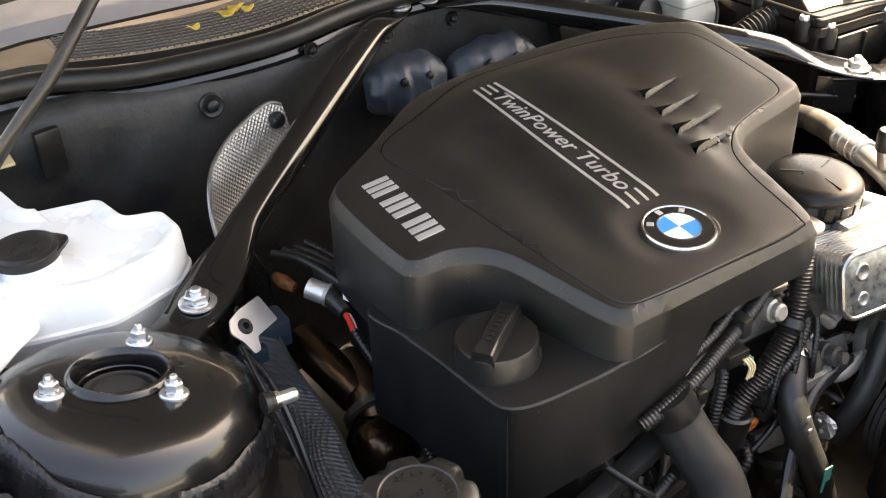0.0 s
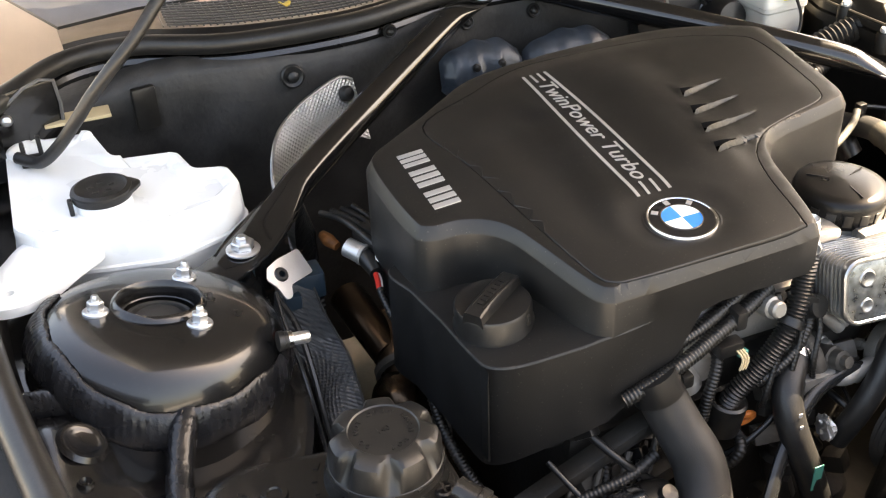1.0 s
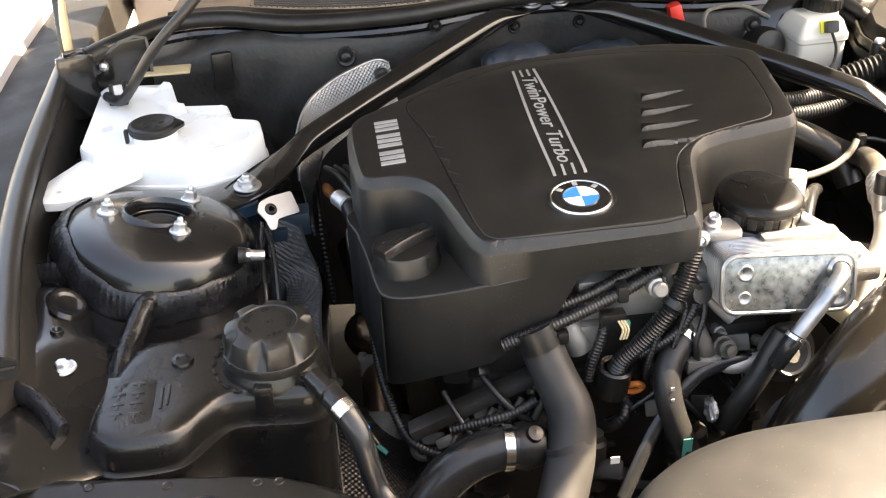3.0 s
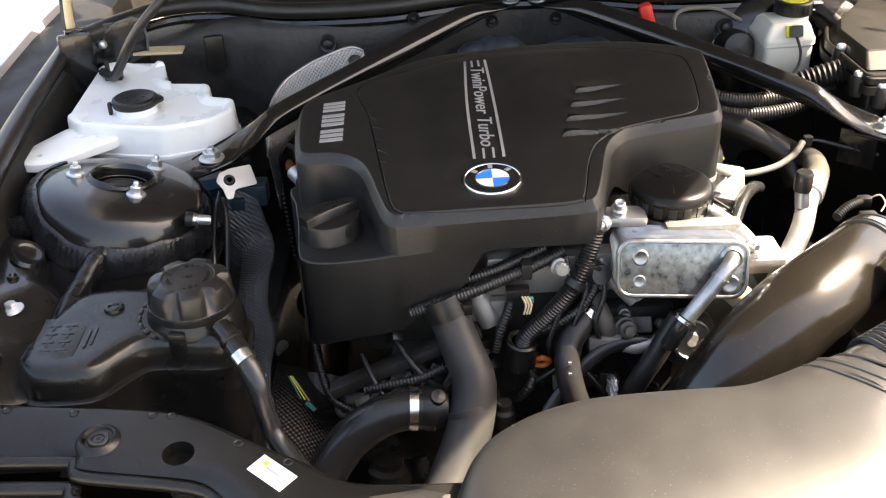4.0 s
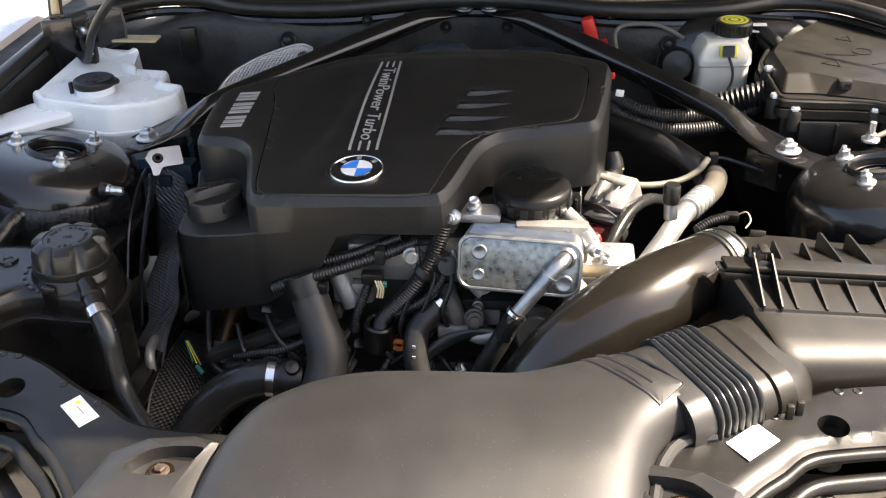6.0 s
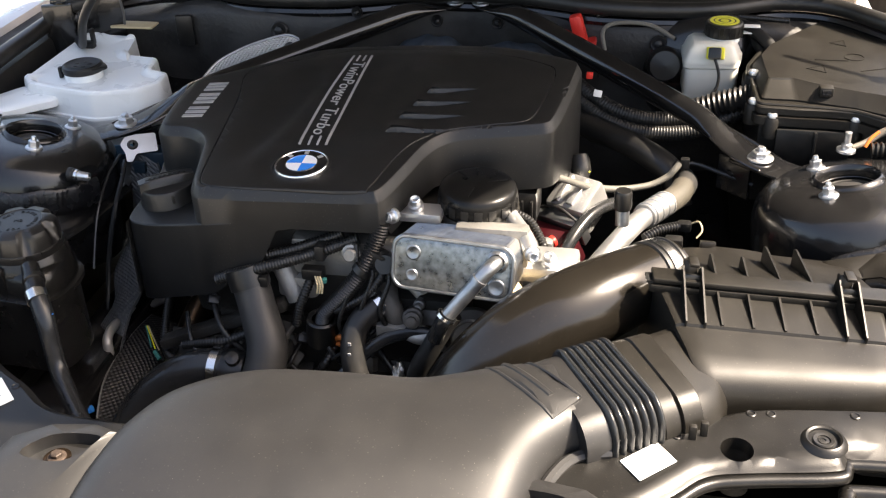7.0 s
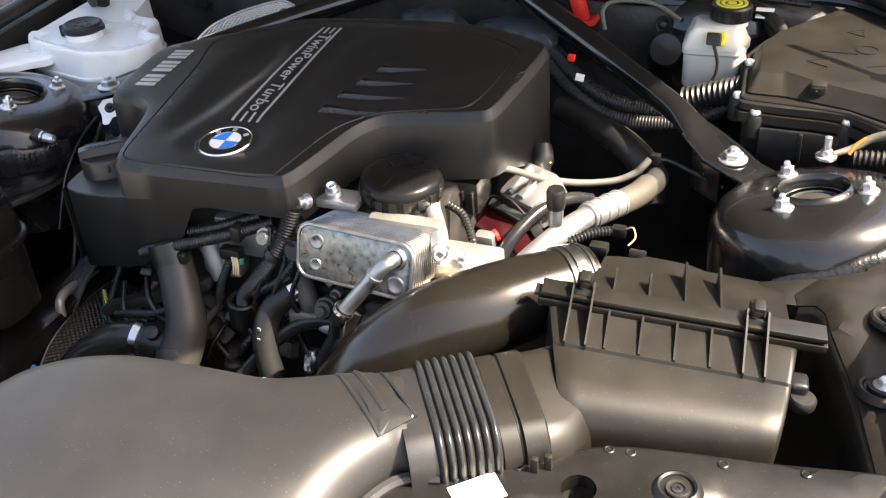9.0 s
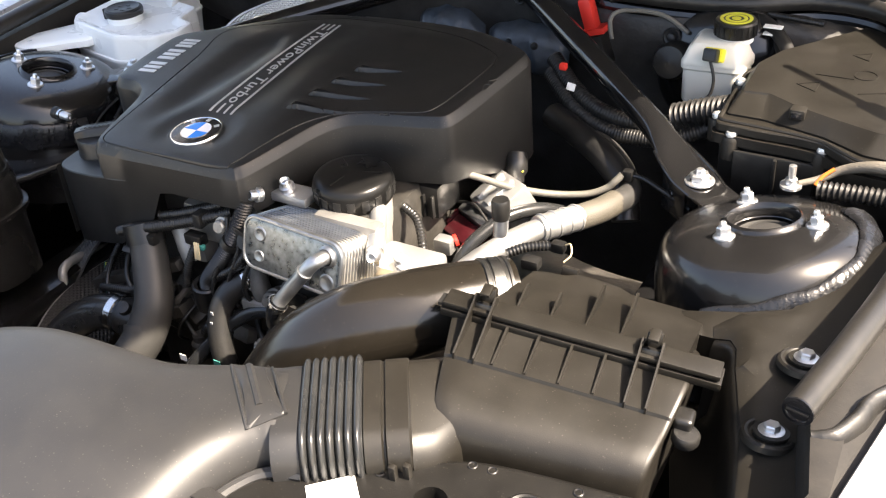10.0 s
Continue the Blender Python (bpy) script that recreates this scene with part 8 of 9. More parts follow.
def build_left_gap():
    """Plugs, shields and flaps between the engine and the left strut tower."""
    t = thing("rubber_flap", (-0.34, -0.2, 0.7), "dark ribbed rubber flap with a pale worn edge", "flap")
    edge = [(-0.388, -0.028, 0.850), (-0.388, -0.036, 0.828), (-0.382, -0.044, 0.800), (-0.374, -0.052, 0.776), (-0.370, -0.078, 0.764), (-0.373, -0.115, 0.757), (-0.374, -0.150, 0.735), (-0.364, -0.185, 0.712), (-0.367, -0.225, 0.695), (-0.366, -0.27, 0.665)]
    path = spline(edge, 5)
    bm = bmesh.new()
    rings = []
    for i, p in enumerate(path):
        wv = 0.006 * math.sin(i * 0.55)
        rings.append([p, p + Vector((-0.020, -0.006, -0.002)), p + Vector((-0.040 + wv * 0.4, -0.010, -0.014)), p + Vector((-0.056, -0.006, -0.12)), p + Vector((-0.053, -0.004, -0.12)), p + Vector((-0.037 + wv * 0.4, -0.008, -0.016)), p + Vector((-0.018, -0.004, -0.005)), p + Vector((0.002, 0.0, -0.002))])
    bridge(bm, rings)
    bmesh.ops.recalc_face_normals(bm, faces=bm.faces)
    ob = part("flap", bm, BRAID, t)
    planar_uv(ob.data, (0, 0.9, -0.4), (0.7, 0.2, 0.7))
    part("worn_edge", tube_bm([p + Vector((0.001, 0, 0.001)) for p in path], 0.0014, 6, raw=True), HOSE, t, "pale worn edge")
    # silver heat shield by the bulkhead
    s = thing("heat_shield", (-0.31, 0.18, 0.80), "embossed silver heat shield curving round the bulkhead side", "heat shield")
    prof = [(-0.385, 0.080, 0.0), (-0.384, 0.115, 0.045), (-0.366, 0.155, 0.075), (-0.335, 0.185, 0.090), (-0.302, 0.205, 0.099), (-0.268, 0.222, 0.104), (-0.250, 0.227, 0.096)]
    path = spline([(x, y, 0.83 + z) for x, y, z in prof], 6)
    bm = bmesh.new()
    rings = []
    for p in path:
        n = Vector((0.5, -0.7, 0)).normalized()
        rings.append([p + n * 0.002, p, p + Vector((0.004, -0.006, -0.03)), p + Vector((0.010, -0.016, -0.075)), p + Vector((0.013, -0.018, -0.075)), p + Vector((0.006, -0.008, -0.03))])
    bridge(bm, rings)
    bmesh.ops.recalc_face_normals(bm, faces=bm.faces)
    ob = part("sheet", bm, SHIELD, s)
    planar_uv(ob.data, (0.8, 0.6, 0), (0, 0, 1))
    part("rolled_edge", tube_bm([p + Vector((0.0, -0.001, 0.0)) for p in path], 0.0022, 8, raw=True), BRUSH, s)
    part("stud", lathe_bm([(0.0095, -0.004), (0.0095, 0.003), (0.007, 0.007), (0.0001, 0.008)], 20, axes((-0.262, 0.214, 0.915), (0.3, -0.9, 0.3))), RUBBER, s, "black rubber stud")
    s2 = thing("heat_shield", (-0.36, 0.0, 0.70), "dark embossed heat shield beside the exhaust", "heat shield")
    bm = bmesh.new()
    rings = []
    for y in np.linspace(0.035, 0.16, 7):
        rings.append([Vector((-0.366 + 0.02 * math.sin(6 * y), y, 0.85 - 0.1 * abs(y - 0.04))), Vector((-0.366, y, 0.78)), Vector((-0.358, y, 0.66)), Vector((-0.354, y, 0.66)), Vector((-0.362, y, 0.78)), Vector((-0.368 + 0.02 * math.sin(6 * y), y, 0.852 - 0.1 * abs(y - 0.04)))])
    bridge(bm, rings)
    bmesh.ops.recalc_face_normals(bm, faces=bm.faces)
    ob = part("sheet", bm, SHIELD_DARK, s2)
    planar_uv(ob.data, (0, 1, 0), (0, 0, 1))
    part("rusty_sleeve", tube_bm([(-0.343, 0.022, 0.832), (-0.349, 0.034, 0.835), (-0.352, 0.046, 0.836)], [0.005, 0.0075, 0.005], 12), RUST, s2, "rust-brown insulating sleeve")
    # lower shield in the front left corner
    s3 = thing("heat_shield", (-0.35, -0.28, 0.62), "embossed grey shield beside the lower hose", "heat shield")
    path = spline([(-0.350, -0.375, 0.64), (-0.362, -0.330, 0.655), (-0.366, -0.280, 0.665), (-0.366, -0.225, 0.667), (-0.366, -0.175, 0.660)], 5)
    bm = bmesh.new()
    rings = []
    for p in path:
        rings.append([p, p + Vector((0.035, -0.004, -0.010)), p + Vector((0.085, -0.004, -0.045)), p + Vector((0.087, -0.002, -0.044)), p + Vector((0.037, -0.002, -0.009)), p + Vector((0.002, 0.0, 0.001))])
    bridge(bm, rings)
    bmesh.ops.recalc_face_normals(bm, faces=bm.faces)
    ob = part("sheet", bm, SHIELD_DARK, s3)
    planar_uv(ob.data, (0, 1, 0), (0.88, 0, -0.47))
    part("rolled_edge", tube_bm(path, 0.0015, 6, raw=True), ALU_DIM, s3)
    # ignition plugs and wires
    c = thing("sensor_plug", (-0.31, -0.09, 0.82), "black sensor plugs with pale labels and a red wire", "connector")
    part("metal_sleeve", tube_bm([(-0.340, -0.006, 0.847), (-0.328, -0.022, 0.843)], 0.0105, 18, 2), ALU, c, "bright metal sleeve")
    part("sleeve_rim", tube_bm([(-0.3285, -0.021, 0.8435), (-0.3265, -0.024, 0.843)], 0.0118, 18, 2), ALU_DIM, c)
    part("barrel", tube_bm([(-0.327, -0.024, 0.843), (-0.324, -0.038, 0.838), (-0.324, -0.050, 0.836)], [0.010, 0.0095, 0.007], 14, 3), PLASTIC, c)
    part("housing", box_bm((0, 0, 0), (0.020, 0.034, 0.020), 0.003, Matrix.Translation((-0.316, -0.010, 0.852)) @ Matrix.Rotation(0.4, 4, "Z")), PLASTIC, c)
    part("latch", box_bm((0, 0, 0.012), (0.008, 0.026, 0.005), 0.001, Matrix.Translation((-0.316, -0.010, 0.852)) @ Matrix.Rotation(0.4, 4, "Z")), PLASTIC, c)
    part("red_wire", tube_bm([(-0.326, -0.054, 0.838), (-0.328, -0.066, 0.8375), (-0.331, -0.078, 0.836)], 0.0030, 8, 4), RED, c, "red wire")
    part("white_wire", tube_bm([(-0.323, -0.054, 0.837), (-0.325, -0.066, 0.8365), (-0.329, -0.080, 0.835)], 0.0018, 8, 4), LABELW, c, "white wire")
    part("lead", tube_bm([(-0.330, -0.078, 0.836), (-0.330, -0.095, 0.828), (-0.325, -0.115, 0.812), (-0.316, -0.132, 0.80)], 0.0042, 10, corr=0.0006, pitch=0.004), PLASTIC, c, angle=70)
    part("plug", box_bm((0, 0, 0), (0.018, 0.022, 0.018), 0.002, Matrix.Translation((-0.305, -0.052, 0.845)) @ Matrix.Rotation(0.3, 4, "Z")), PLASTIC, c)
    part("white_tag", box_bm((0, 0, 0), (0.003, 0.022, 0.007), 0.001, Matrix.Translation((-0.3165, -0.050, 0.849)) @ Matrix.Rotation(0.3, 4, "Z")), LABELW, c)
    for k, m in enumerate((RED, LABELW, TAN)):
        part("wire_end", tube_bm([(-0.312 + 0.004 * k, -0.062, 0.842), (-0.312 + 0.004 * k, -0.072, 0.840), (-0.309 + 0.005 * k, -0.080, 0.836)], 0.0016, 6, 4), m, c)
    for k in range(4):
        part("harness_strand", tube_bm([(-0.350 + 0.012 * k, 0.05, 0.86), (-0.335 + 0.012 * k, 0.015, 0.866 - 0.004 * k), (-0.318 + 0.006 * k, -0.03, 0.858), (-0.308, -0.05 - 0.01 * k, 0.845)], 0.0038, 8, corr=0.0005 if k % 2 else 0.0, pitch=0.004), PLASTIC, c, angle=70)
    w = thing("cable_conduit", (-0.31, -0.22, 0.76), "black ribbed conduit hanging beside the cover", "cable conduit", "cable conduits")
    part("sleeve", tube_bm([(-0.316, -0.105, 0.822), (-0.314, -0.130, 0.806), (-0.314, -0.155, 0.775), (-0.312, -0.190, 0.735), (-0.304, -0.24, 0.71), (-0.285, -0.29, 0.69), (-0.24, -0.315, 0.68)], 0.0058, 10, corr=0.001, pitch=0.004), PLASTIC, w, angle=70)
    y = thing("wire_splice", (-0.335, -0.25, 0.66), "three cut wire ends, yellow and green", "wires")
    for i, m in enumerate((GREENINK, YELLOW, TAN)):
        part("wire", tube_bm([(-0.345 + 0.002 * i, -0.228, 0.680), (-0.338 + 0.003 * i, -0.238, 0.672), (-0.330 + 0.005 * i, -0.250, 0.662 - 0.002 * i)], 0.0011, 6, 4), m, y)
    part("sleeve", tube_bm([(-0.322, -0.258, 0.662), (-0.312, -0.266, 0.656)], 0.003, 8, 3), GREENINK, y)
    p = thing("metal_line", (-0.30, -0.31, 0.70), "grey metal line bending down in the corner", "pipe")
    part("line", tube_bm([(-0.360, -0.14, 0.665), (-0.382, -0.200, 0.676), (-0.381, -0.245, 0.688), (-0.375, -0.275, 0.690), (-0.372, -0.284, 0.672), (-0.371, -0.285, 0.62)], 0.0065, 10), ALU_DIM, p)
    part("blue_end", tube_bm([(-0.372, -0.365, 0.640), (-0.362, -0.362, 0.644)], 0.005, 8, 2), BLUE, p)


build_left_gap()


# ---------------------------------------------------------------- right rear: brake fluid, control box
def build_brake_tank():
    t = thing("brake_fluid_tank", (0.385, 0.25, 0.85), "cream white brake fluid tank with a black and yellow cap", "tank")
    def rounded(z, g):
        base = [(0.347, 0.214), (0.421, 0.220), (0.428, 0.265), (0.403, 0.292), (0.343, 0.288)]
        out = []
        n = len(base)
        for i in range(n):
            a, b, c = Vector(base[i - 1]), Vector(base[i]), Vector(base[(i + 1) % n])
            da, dc = (a - b).normalized(), (c - b).normalized()
            cen = Vector((0.385, 0.252))
            for k in range(5):
                f = k / 4
                p = b + da * 0.010 * (1 - f) ** 2 + dc * 0.010 * f ** 2
                out.append(Vector((*(p + (p - cen).normalized() * g), z)))
        return out
    bm = bmesh.new()
    bridge(bm, [rounded(0.855, -0.004), rounded(0.862, 0.0), rounded(0.905, 0.0), rounded(0.908, 0.003), rounded(0.913, 0.003)])
    bmesh.ops.recalc_face_normals(bm, faces=bm.faces)
    part("lower_shell", bm, CREAM, t)
    bm = bmesh.new()
    bridge(bm, [rounded(0.9132, 0.003), rounded(0.917, 0.003), rounded(0.921, 0.0), rounded(0.934, -0.006), rounded(0.940, -0.014)])
    bmesh.ops.recalc_face_normals(bm, faces=bm.faces)
    part("upper_shell", bm, CREAM, t)
    m = Matrix.Translation((0.400, 0.268, 0.938))
    part("neck", lathe_bm([(0.024, -0.004), (0.024, 0.006)], 28, m), WHITE, t)
    cap = part("cap", lathe_bm([(0.0265, 0.004), (0.0275, 0.006), (0.0275, 0.022), (0.0255, 0.0245), (0.0001, 0.025)], 40, m), PLASTIC, t, "black ribbed cap")
    for r in (0.019, 0.012):
        part("print_ring", lathe_bm([(r - 0.0022, 0.0249), (r - 0.0022, 0.0256), (r + 0.0022, 0.0256), (r + 0.0022, 0.0249)], 36, m), LIME, cap, "yellow printed ring")
    part("print_disc", lathe_bm([(0.0001, 0.0256), (0.006, 0.0256), (0.006, 0.0248)], 24, m), LIME, cap)
    for k in range(20):
        part("grip_rib", box_bm((0.0275, 0, 0.013), (0.0015, 0.003, 0.016), 0, m @ Matrix.Rotation(2 * math.pi * k / 20, 4, "Z")), PLASTIC, cap)
    s = axes((0.388, 0.214, 0.932), (-0.1, -0.8, 0.35))
    part("float_switch", box_bm((0, 0, -0.008), (0.026, 0.018, 0.016), 0.003, s), YELLOW, t, "yellow level switch")
    plug = part("switch_plug", box_bm((0, -0.001, 0.006), (0.018, 0.017, 0.016), 0.003, s), PLASTIC, t, "black plug")
    part("lead", tube_bm([(0.388, 0.205, 0.926), (0.395, 0.200, 0.905), (0.393, 0.196, 0.885), (0.380, 0.190, 0.868), (0.365, 0.18, 0.855)], 0.0022, 8), RUBBER, plug)
    c = thing("brake_servo", (0.36, 0.33, 0.80), "round black brake servo behind the fluid tank", "servo")
    part("drum", lathe_bm([(0.0001, 0.05), (0.05, 0.048), (0.085, 0.035), (0.098, 0.012), (0.10, -0.004), (0.095, -0.03), (0.07, -0.05)], 48, axes((0.375, 0.325, 0.865), (0, -1, 0.12))), PAINT, c, angle=50)
    part("cap", lathe_bm([(0.0001, 0.03), (0.022, 0.028), (0.026, 0.02), (0.026, -0.02)], 28, axes((0.318, 0.275, 0.89), (0, -1, 0.25))), PLASTIC, c)
    for k in range(2):
        p = thing("printed_hose", (0.45, 0.31, 0.92), "black hose with a white printed band", "hose", "printed hoses")
        part("hose", tube_bm([(0.405, 0.33 + 0.02 * k, 0.945 - 0.012 * k), (0.44, 0.305 + 0.015 * k, 0.94 - 0.012 * k), (0.47, 0.27, 0.925 - 0.02 * k), (0.48, 0.23, 0.905)], 0.009, 12), RUBBER, p)
        part("print", box_bm((0.442, 0.295, 0.947 - 0.010 * k), (0.024, 0.010, 0.002), 0, Matrix()), LABELW, p)


build_brake_tank()


def build_red_cap():
    t = thing("jump_terminal", (0.186, 0.287, 0.90), "red plastic cap over the jump start terminal", "terminal cap")
    m = Matrix.Translation((0.187, 0.288, 0.925)) @ Matrix.Rotation(-0.28, 4, "Y")
    part("cap", box_bm((0, 0, 0.01), (0.020, 0.022, 0.050), 0.006, m), RED, t)
    part("skirt", box_bm((0.004, 0, -0.014), (0.036, 0.03, 0.010), 0.004, m), RED, t)
    part("post", box_bm((0, 0, -0.045), (0.03, 0.03, 0.05), 0.004, m), PLASTIC, t)
    w = thing("bulkhead_cable", (0.3, 0.32, 0.93), "thin black cable clipped along the bulkhead", "cable", "bulkhead cables")
    part("cable", tube_bm([(0.21, 0.30, 0.955), (0.26, 0.318, 0.958), (0.31, 0.325, 0.955), (0.36, 0.33, 0.95), (0.42, 0.335, 0.948), (0.5, 0.33, 0.945)], 0.0045, 10, corr=0.0006, pitch=0.004), PLASTIC, w)
    part("clip", box_bm((0.272, 0.317, 0.958), (0.010, 0.014, 0.018), 0.002), PLASTIC, w)
    w2 = thing("bulkhead_cable", (0.22, 0.29, 0.93), "grey cable looping beside the red terminal cap", "cable", "bulkhead cables")
    part("cable", tube_bm([(0.226, 0.27, 0.91), (0.222, 0.275, 0.938), (0.24, 0.285, 0.948), (0.29, 0.295, 0.944), (0.33, 0.29, 0.925)], 0.0032, 8), GREYSLEEVE, w2)
    r = thing("red_plug", (0.215, 0.115, 0.87), "small bright red plug behind the engine cover", "connector")
    part("plug", box_bm((0.213, 0.135, 0.921), (0.010, 0.008, 0.009), 0.002, Matrix()), RED, r)
    part("label", box_bm((0, 0, 0), (0.012, 0.003, 0.010), 0.001, Matrix.Translation((0.226, 0.130, 0.896)) @ Matrix.Rotation(-0.4, 4, "X") @ Matrix.Rotation(0.15, 4, "Y")), LABELW, r, "white printed label")
    for cx, cz, half in ((-0.050, 0.885, 0.056), (0.082, 0.878, 0.066)):
        q = thing("blue_film_cover", (cx, 0.28, 0.86), "creased blue-grey insulating cover behind the engine", "insulating cover", "film covers")
        bm = bmesh.new()
        rings = []
        for f in np.linspace(-1, 1, 25):
            x = cx + half * f
            hh = 0.034 * (1 - 0.55 * abs(f) ** 3)
            crease = 0.0035 * math.sin(11 * f + cx * 40) + 0.002 * math.sin(23 * f)
            ring = []
            for k in range(11):
                a = math.pi * k / 10
                ring.append(Vector((x + 0.002 * math.sin(5 * a + 4 * f), 0.300 - (0.034 * math.sin(a) + crease * math.sin(a) * 0.8) * (1 - 0.5 * f ** 4), cz - 0.012 - hh * math.cos(a) * 1.2 + 0.002 * math.sin(9 * f + 3 * a))))
            rings.append(ring)
        bridge(bm, rings)
        bmesh.ops.recalc_face_normals(bm, faces=bm.faces)
        part("film", bm, SHADE, q, angle=60)
        for f in (-0.3, 0.35):
            part("clip", lathe_bm([(0.0001, 0.004), (0.005, 0.003), (0.006, 0.0)], 12, axes((cx + half * f, 0.268, cz + 0.004), (0, -1, 0.2))), PLASTIC, q)


build_red_cap()


def build_conduit_pair():
    for k in range(2):
        t = thing("cable_conduit", (0.25, 0.13, 0.86), "thick black corrugated conduit behind the engine", "cable conduit", "cable conduits")
        dz, dy = -0.016 * k, -0.012 * k
        part("sleeve", tube_bm([(0.17, 0.20 + dy, 0.90 + dz), (0.215, 0.165 + dy, 0.878 + dz), (0.26, 0.145 + dy, 0.862 + dz), (0.31, 0.14 + dy, 0.856 + dz), (0.37, 0.145 + dy, 0.862 + dz), (0.43, 0.15, 0.872)], 0.0118, 14, corr=0.0011, pitch=0.0042), RUBBER, t, angle=70)
    b = thing("loom_bellows", (0.43, 0.15, 0.88), "black ribbed rubber boot into the control box", "boot")
    part("boot", tube_bm([(0.365, 0.15, 0.868), (0.40, 0.148, 0.882), (0.445, 0.142, 0.898)], 0.019, 18, corr=0.0034, pitch=0.0075), RUBBER, b, angle=70)
    h = thing("vent_hose", (0.28, 0.08, 0.82), "wide black rubber hose behind the engine", "hose")
    part("hose", tube_bm([(0.20, 0.13, 0.85), (0.25, 0.10, 0.845), (0.30, 0.07, 0.835), (0.335, 0.045, 0.815), (0.35, 0.02, 0.78)], 0.018, 16), PLASTIC, h)


build_conduit_pair()


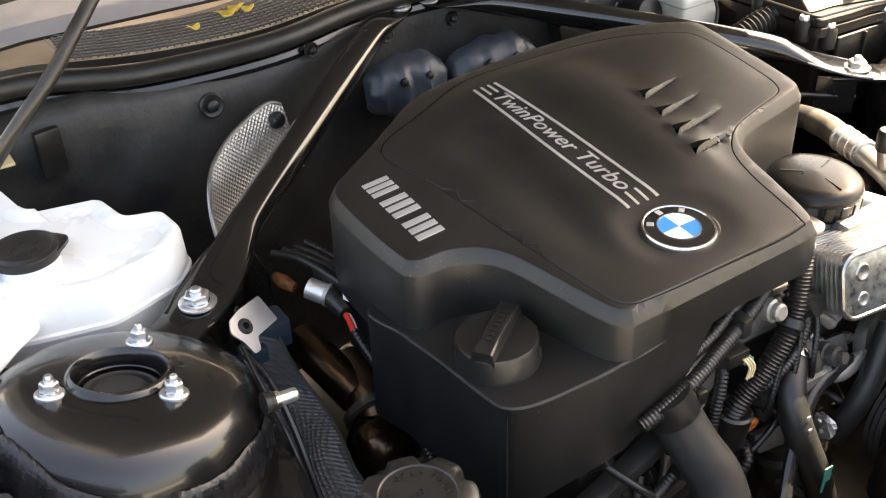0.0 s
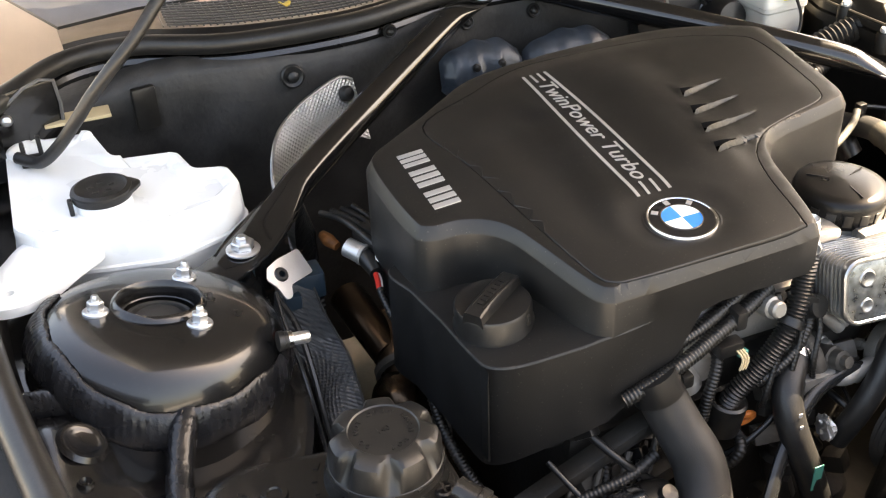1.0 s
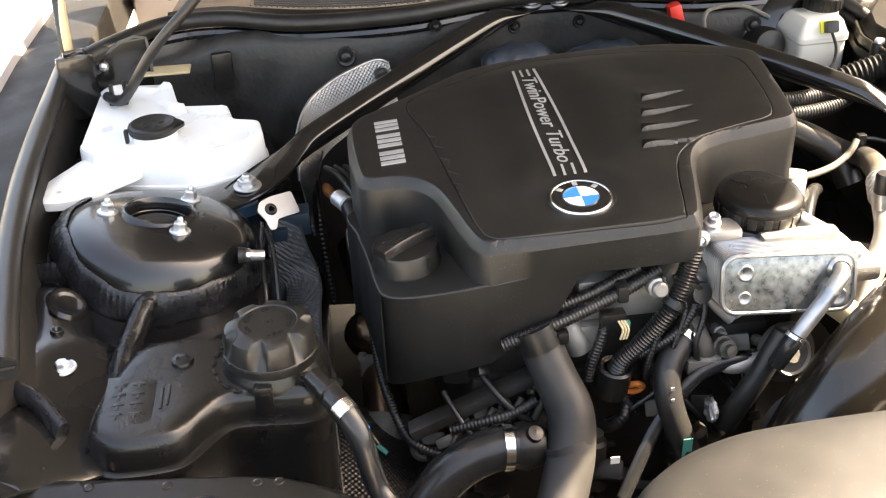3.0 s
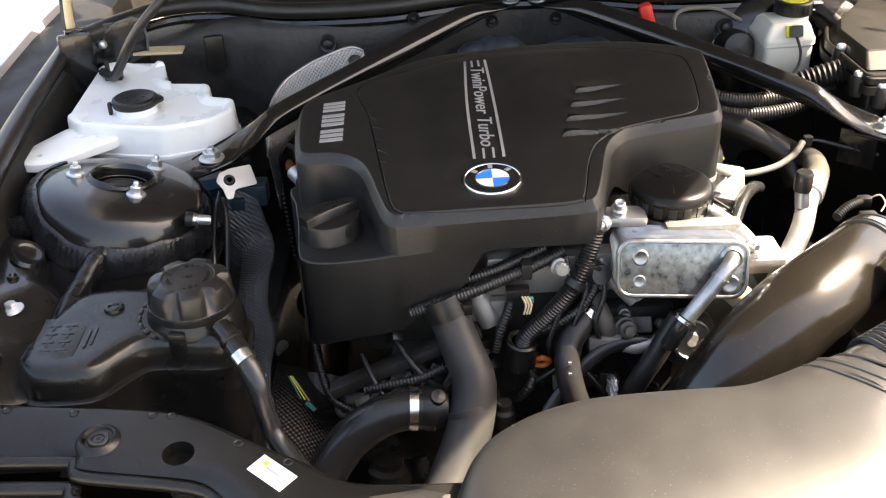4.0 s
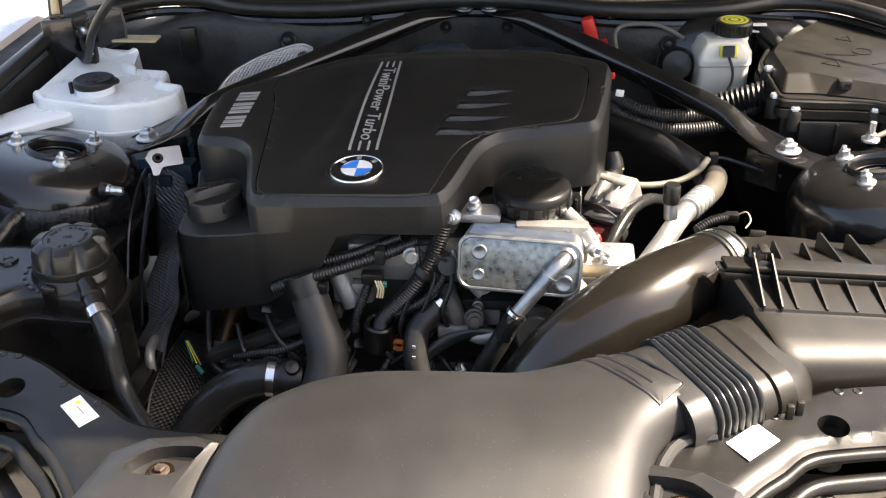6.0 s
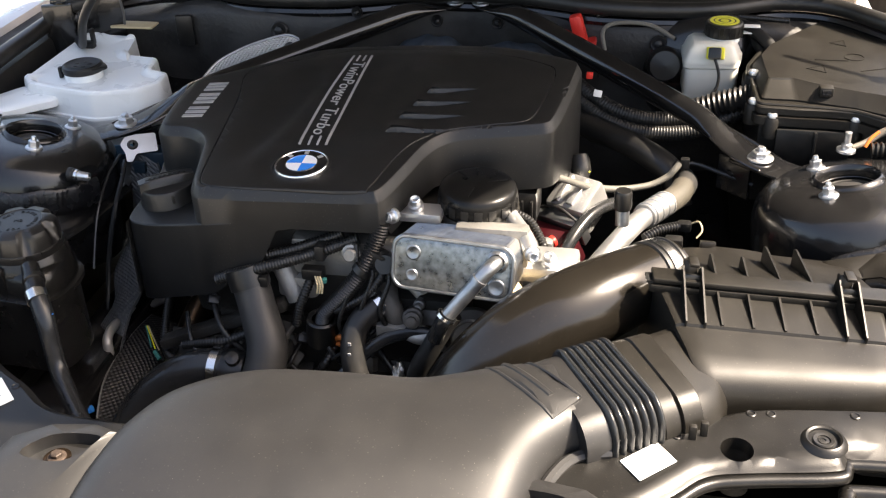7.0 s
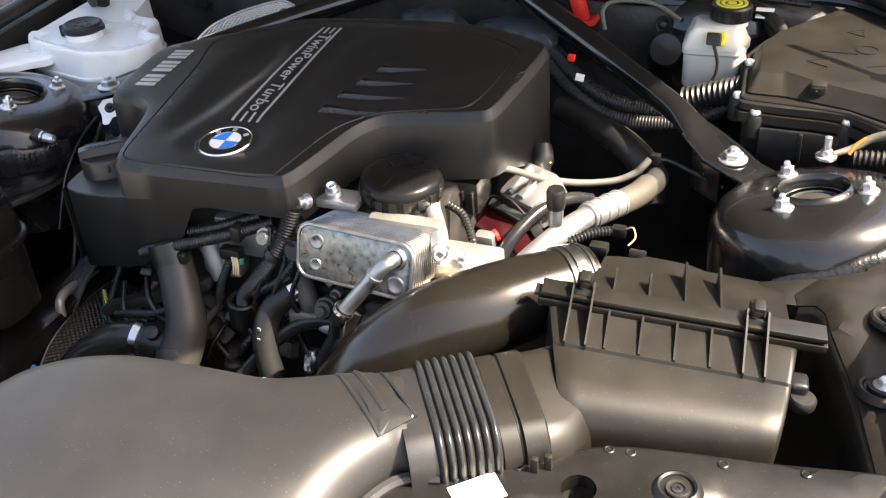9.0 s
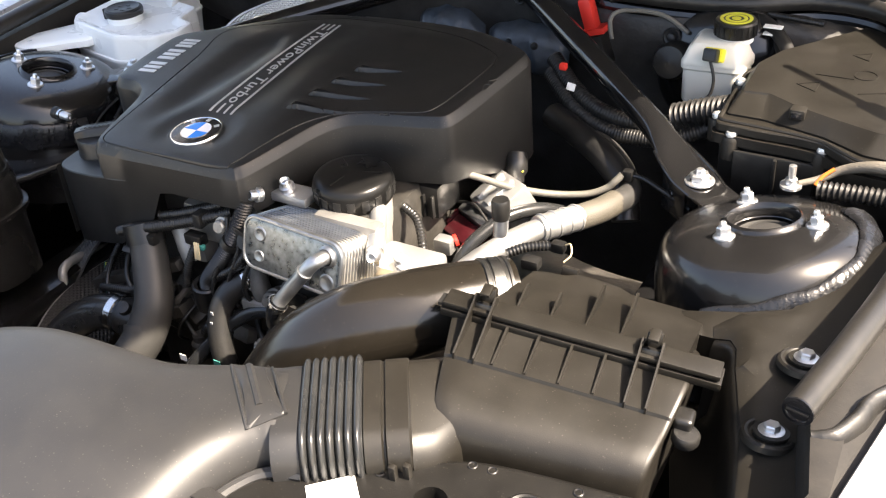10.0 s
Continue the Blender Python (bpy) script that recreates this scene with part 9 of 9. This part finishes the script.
def build_control_box():
    t = thing("control_box", (0.55, 0.18, 0.80), "dusty black electronics box with a ribbed bolted lid", "control box")
    base = [(0.440, 0.062), (0.495, 0.058), (0.535, 0.058), (0.566, 0.054), (0.606, 0.022), (0.70, 0.015), (0.71, 0.385), (0.545, 0.390), (0.450, 0.262), (0.432, 0.205)]
    deck = [(0.454, 0.113), (0.486, 0.116), (0.523, 0.094), (0.562, 0.078), (0.620, 0.058), (0.690, 0.055), (0.690, 0.365), (0.556, 0.372), (0.466, 0.250), (0.449, 0.203)]
    foot = [(p[0] * 0.55 + q[0] * 0.45, p[1] * 0.55 + q[1] * 0.45) for p, q in zip(base, deck)]
    line = rounded(base, 0.008)
    def level(poly, z, r=0.006):
        return [Vector((x, y, z)) for x, y in rounded(poly, r)]
    bm = bmesh.new()
    bridge(bm, [level(base, 0.906, 0.008), level(base, 0.9145, 0.008), level([(p[0] * 0.97 + q[0] * 0.03, p[1] * 0.97 + q[1] * 0.03) for p, q in zip(base, deck)], 0.916, 0.008), level(foot, 0.916), level(foot, 0.9185), level(deck, 0.934, 0.004),
                level([(p[0] + 0.02 * (0.57 - p[0]), p[1] + 0.02 * (0.2 - p[1])) for p in deck], 0.9362, 0.004)])
    bmesh.ops.recalc_face_normals(bm, faces=bm.faces)
    part("lid", bm, AIRBOX, t, angle=20)
    ring = rounded([(p[0] * 0.85 + q[0] * 0.15, p[1] * 0.85 + q[1] * 0.15) for p, q in zip(base, deck)], 0.008)
    part("lid_bead", tube_bm([Vector((x, y, 0.9165)) for x, y in ring + ring[:1]], 0.0028, 8, raw=True), AIRBOX, t)
    part("flange", sheet_bm(offset_loop(line, -0.004), lambda x, y, d: 0.904, 0.012, step=0.05), AIRBOX, t)
    bm = sheet_bm(offset_loop(line, 0.006), lambda x, y, d: 0.894, step=0.05, wall=lambda x, y: 0.12)
    part("housing", bm, PLASTIC, t)
    part("notch", box_bm((0.528, 0.088, 0.931), (0.018, 0.016, 0.014), 0.003), AIRBOX, t)
    part("notch_hole", box_bm((0.528, 0.0795, 0.931), (0.012, 0.002, 0.010), 0.001), BLACKEN, t)
    for x, y, z in ((0.461, 0.062, 0.906), (0.566, 0.058, 0.908), (0.440, 0.165, 0.925), (0.437, 0.085, 0.915), (0.455, 0.20, 0.925)):
        m = Matrix.Translation((x, y, z - 0.012))
        part("boss", lathe_bm([(0.011, -0.02), (0.011, 0.004), (0.009, 0.008)], 18, m), AIRBOX, t)
        part("bolt", lathe_bm([(0.0072, 0.0), (0.0072, 0.003), (0.0060, 0.0058), (0.0035, 0.0062), (0.0030, 0.0045), (0.0001, 0.0045)], 18, m @ Matrix.Translation((0, 0, 0.008))), ZINC, t, "zinc bolt")
    # faint moulded signs on the lid
    for x, y, r in ((0.545, 0.19, 0.0), (0.60, 0.16, 0.4)):
        part("moulded_mark", box_bm((x, y, 0.9365), (0.045, 0.002, 0.0015), 0, Matrix.Translation((x, y, 0)) @ Matrix.Rotation(r, 4, "Z") @ Matrix.Translation((-x, -y, 0))), AIRBOX, t)
    for cx, cy, r in ((0.525, 0.155, 0.016), (0.565, 0.262, 0.014)):
        tri = [Vector((cx + r * math.cos(a), cy + r * math.sin(a), 0.9365)) for a in (radians(60), radians(180), radians(300))]
        for i in range(3):
            p, q = tri[i], tri[(i + 1) % 3]
            part("moulded_mark", box_bm((0, 0, 0), ((q - p).length, 0.0014, 0.0014), 0, Matrix.Translation((p + q) / 2) @ Matrix.Rotation(math.atan2(q.y - p.y, q.x - p.x), 4, "Z")), AIRBOX, t)
    part("moulded_mark", lathe_bm([(0.014, 0.0), (0.014, 0.0012), (0.0125, 0.0012), (0.0125, 0.0)], 28, Matrix.Translation((0.578, 0.205, 0.936))), AIRBOX, t)
    part("front_plate", box_bm((0.515, 0.052, 0.862), (0.095, 0.006, 0.055), 0.003), PLASTIC, t)
    part("plate_rib", box_bm((0.517, 0.047, 0.866), (0.004, 0.006, 0.045), 0.001), PLASTIC, t)
    s = thing("earth_point", (0.575, 0.005, 0.885), "threaded stud with cable lugs beside the strut tower", "stud")
    part("stud", lathe_bm([(0.012, 0.0), (0.012, 0.003), (0.0065, 0.004), (0.0065, 0.010), (0.0042, 0.011), (0.0042, 0.026), (0.0001, 0.027)], 16, Matrix.Translation((0.548, -0.004, 0.888))), ZINC, s)
    part("lug_cable", tube_bm([(0.555, 0.0, 0.891), (0.575, 0.012, 0.895), (0.595, 0.022, 0.905), (0.625, 0.022, 0.915), (0.67, 0.02, 0.92)], [0.0035, 0.0045, 0.006, 0.007, 0.007], 12), FOAMTAPE, s, "cloth-taped cable")
    part("orange_wire", tube_bm([(0.572, 0.004, 0.891), (0.578, 0.010, 0.90), (0.588, 0.016, 0.908)], 0.0022, 8), ORANGE, s)
    b = thing("loom_boot", (0.62, -0.01, 0.88), "black ribbed rubber cable boot near the strut tower", "boot")
    part("boot", tube_bm([(0.578, -0.006, 0.892), (0.62, -0.008, 0.896), (0.68, -0.01, 0.90)], 0.0105, 16, corr=0.0028, pitch=0.006), RUBBER, b, angle=70)


build_control_box()
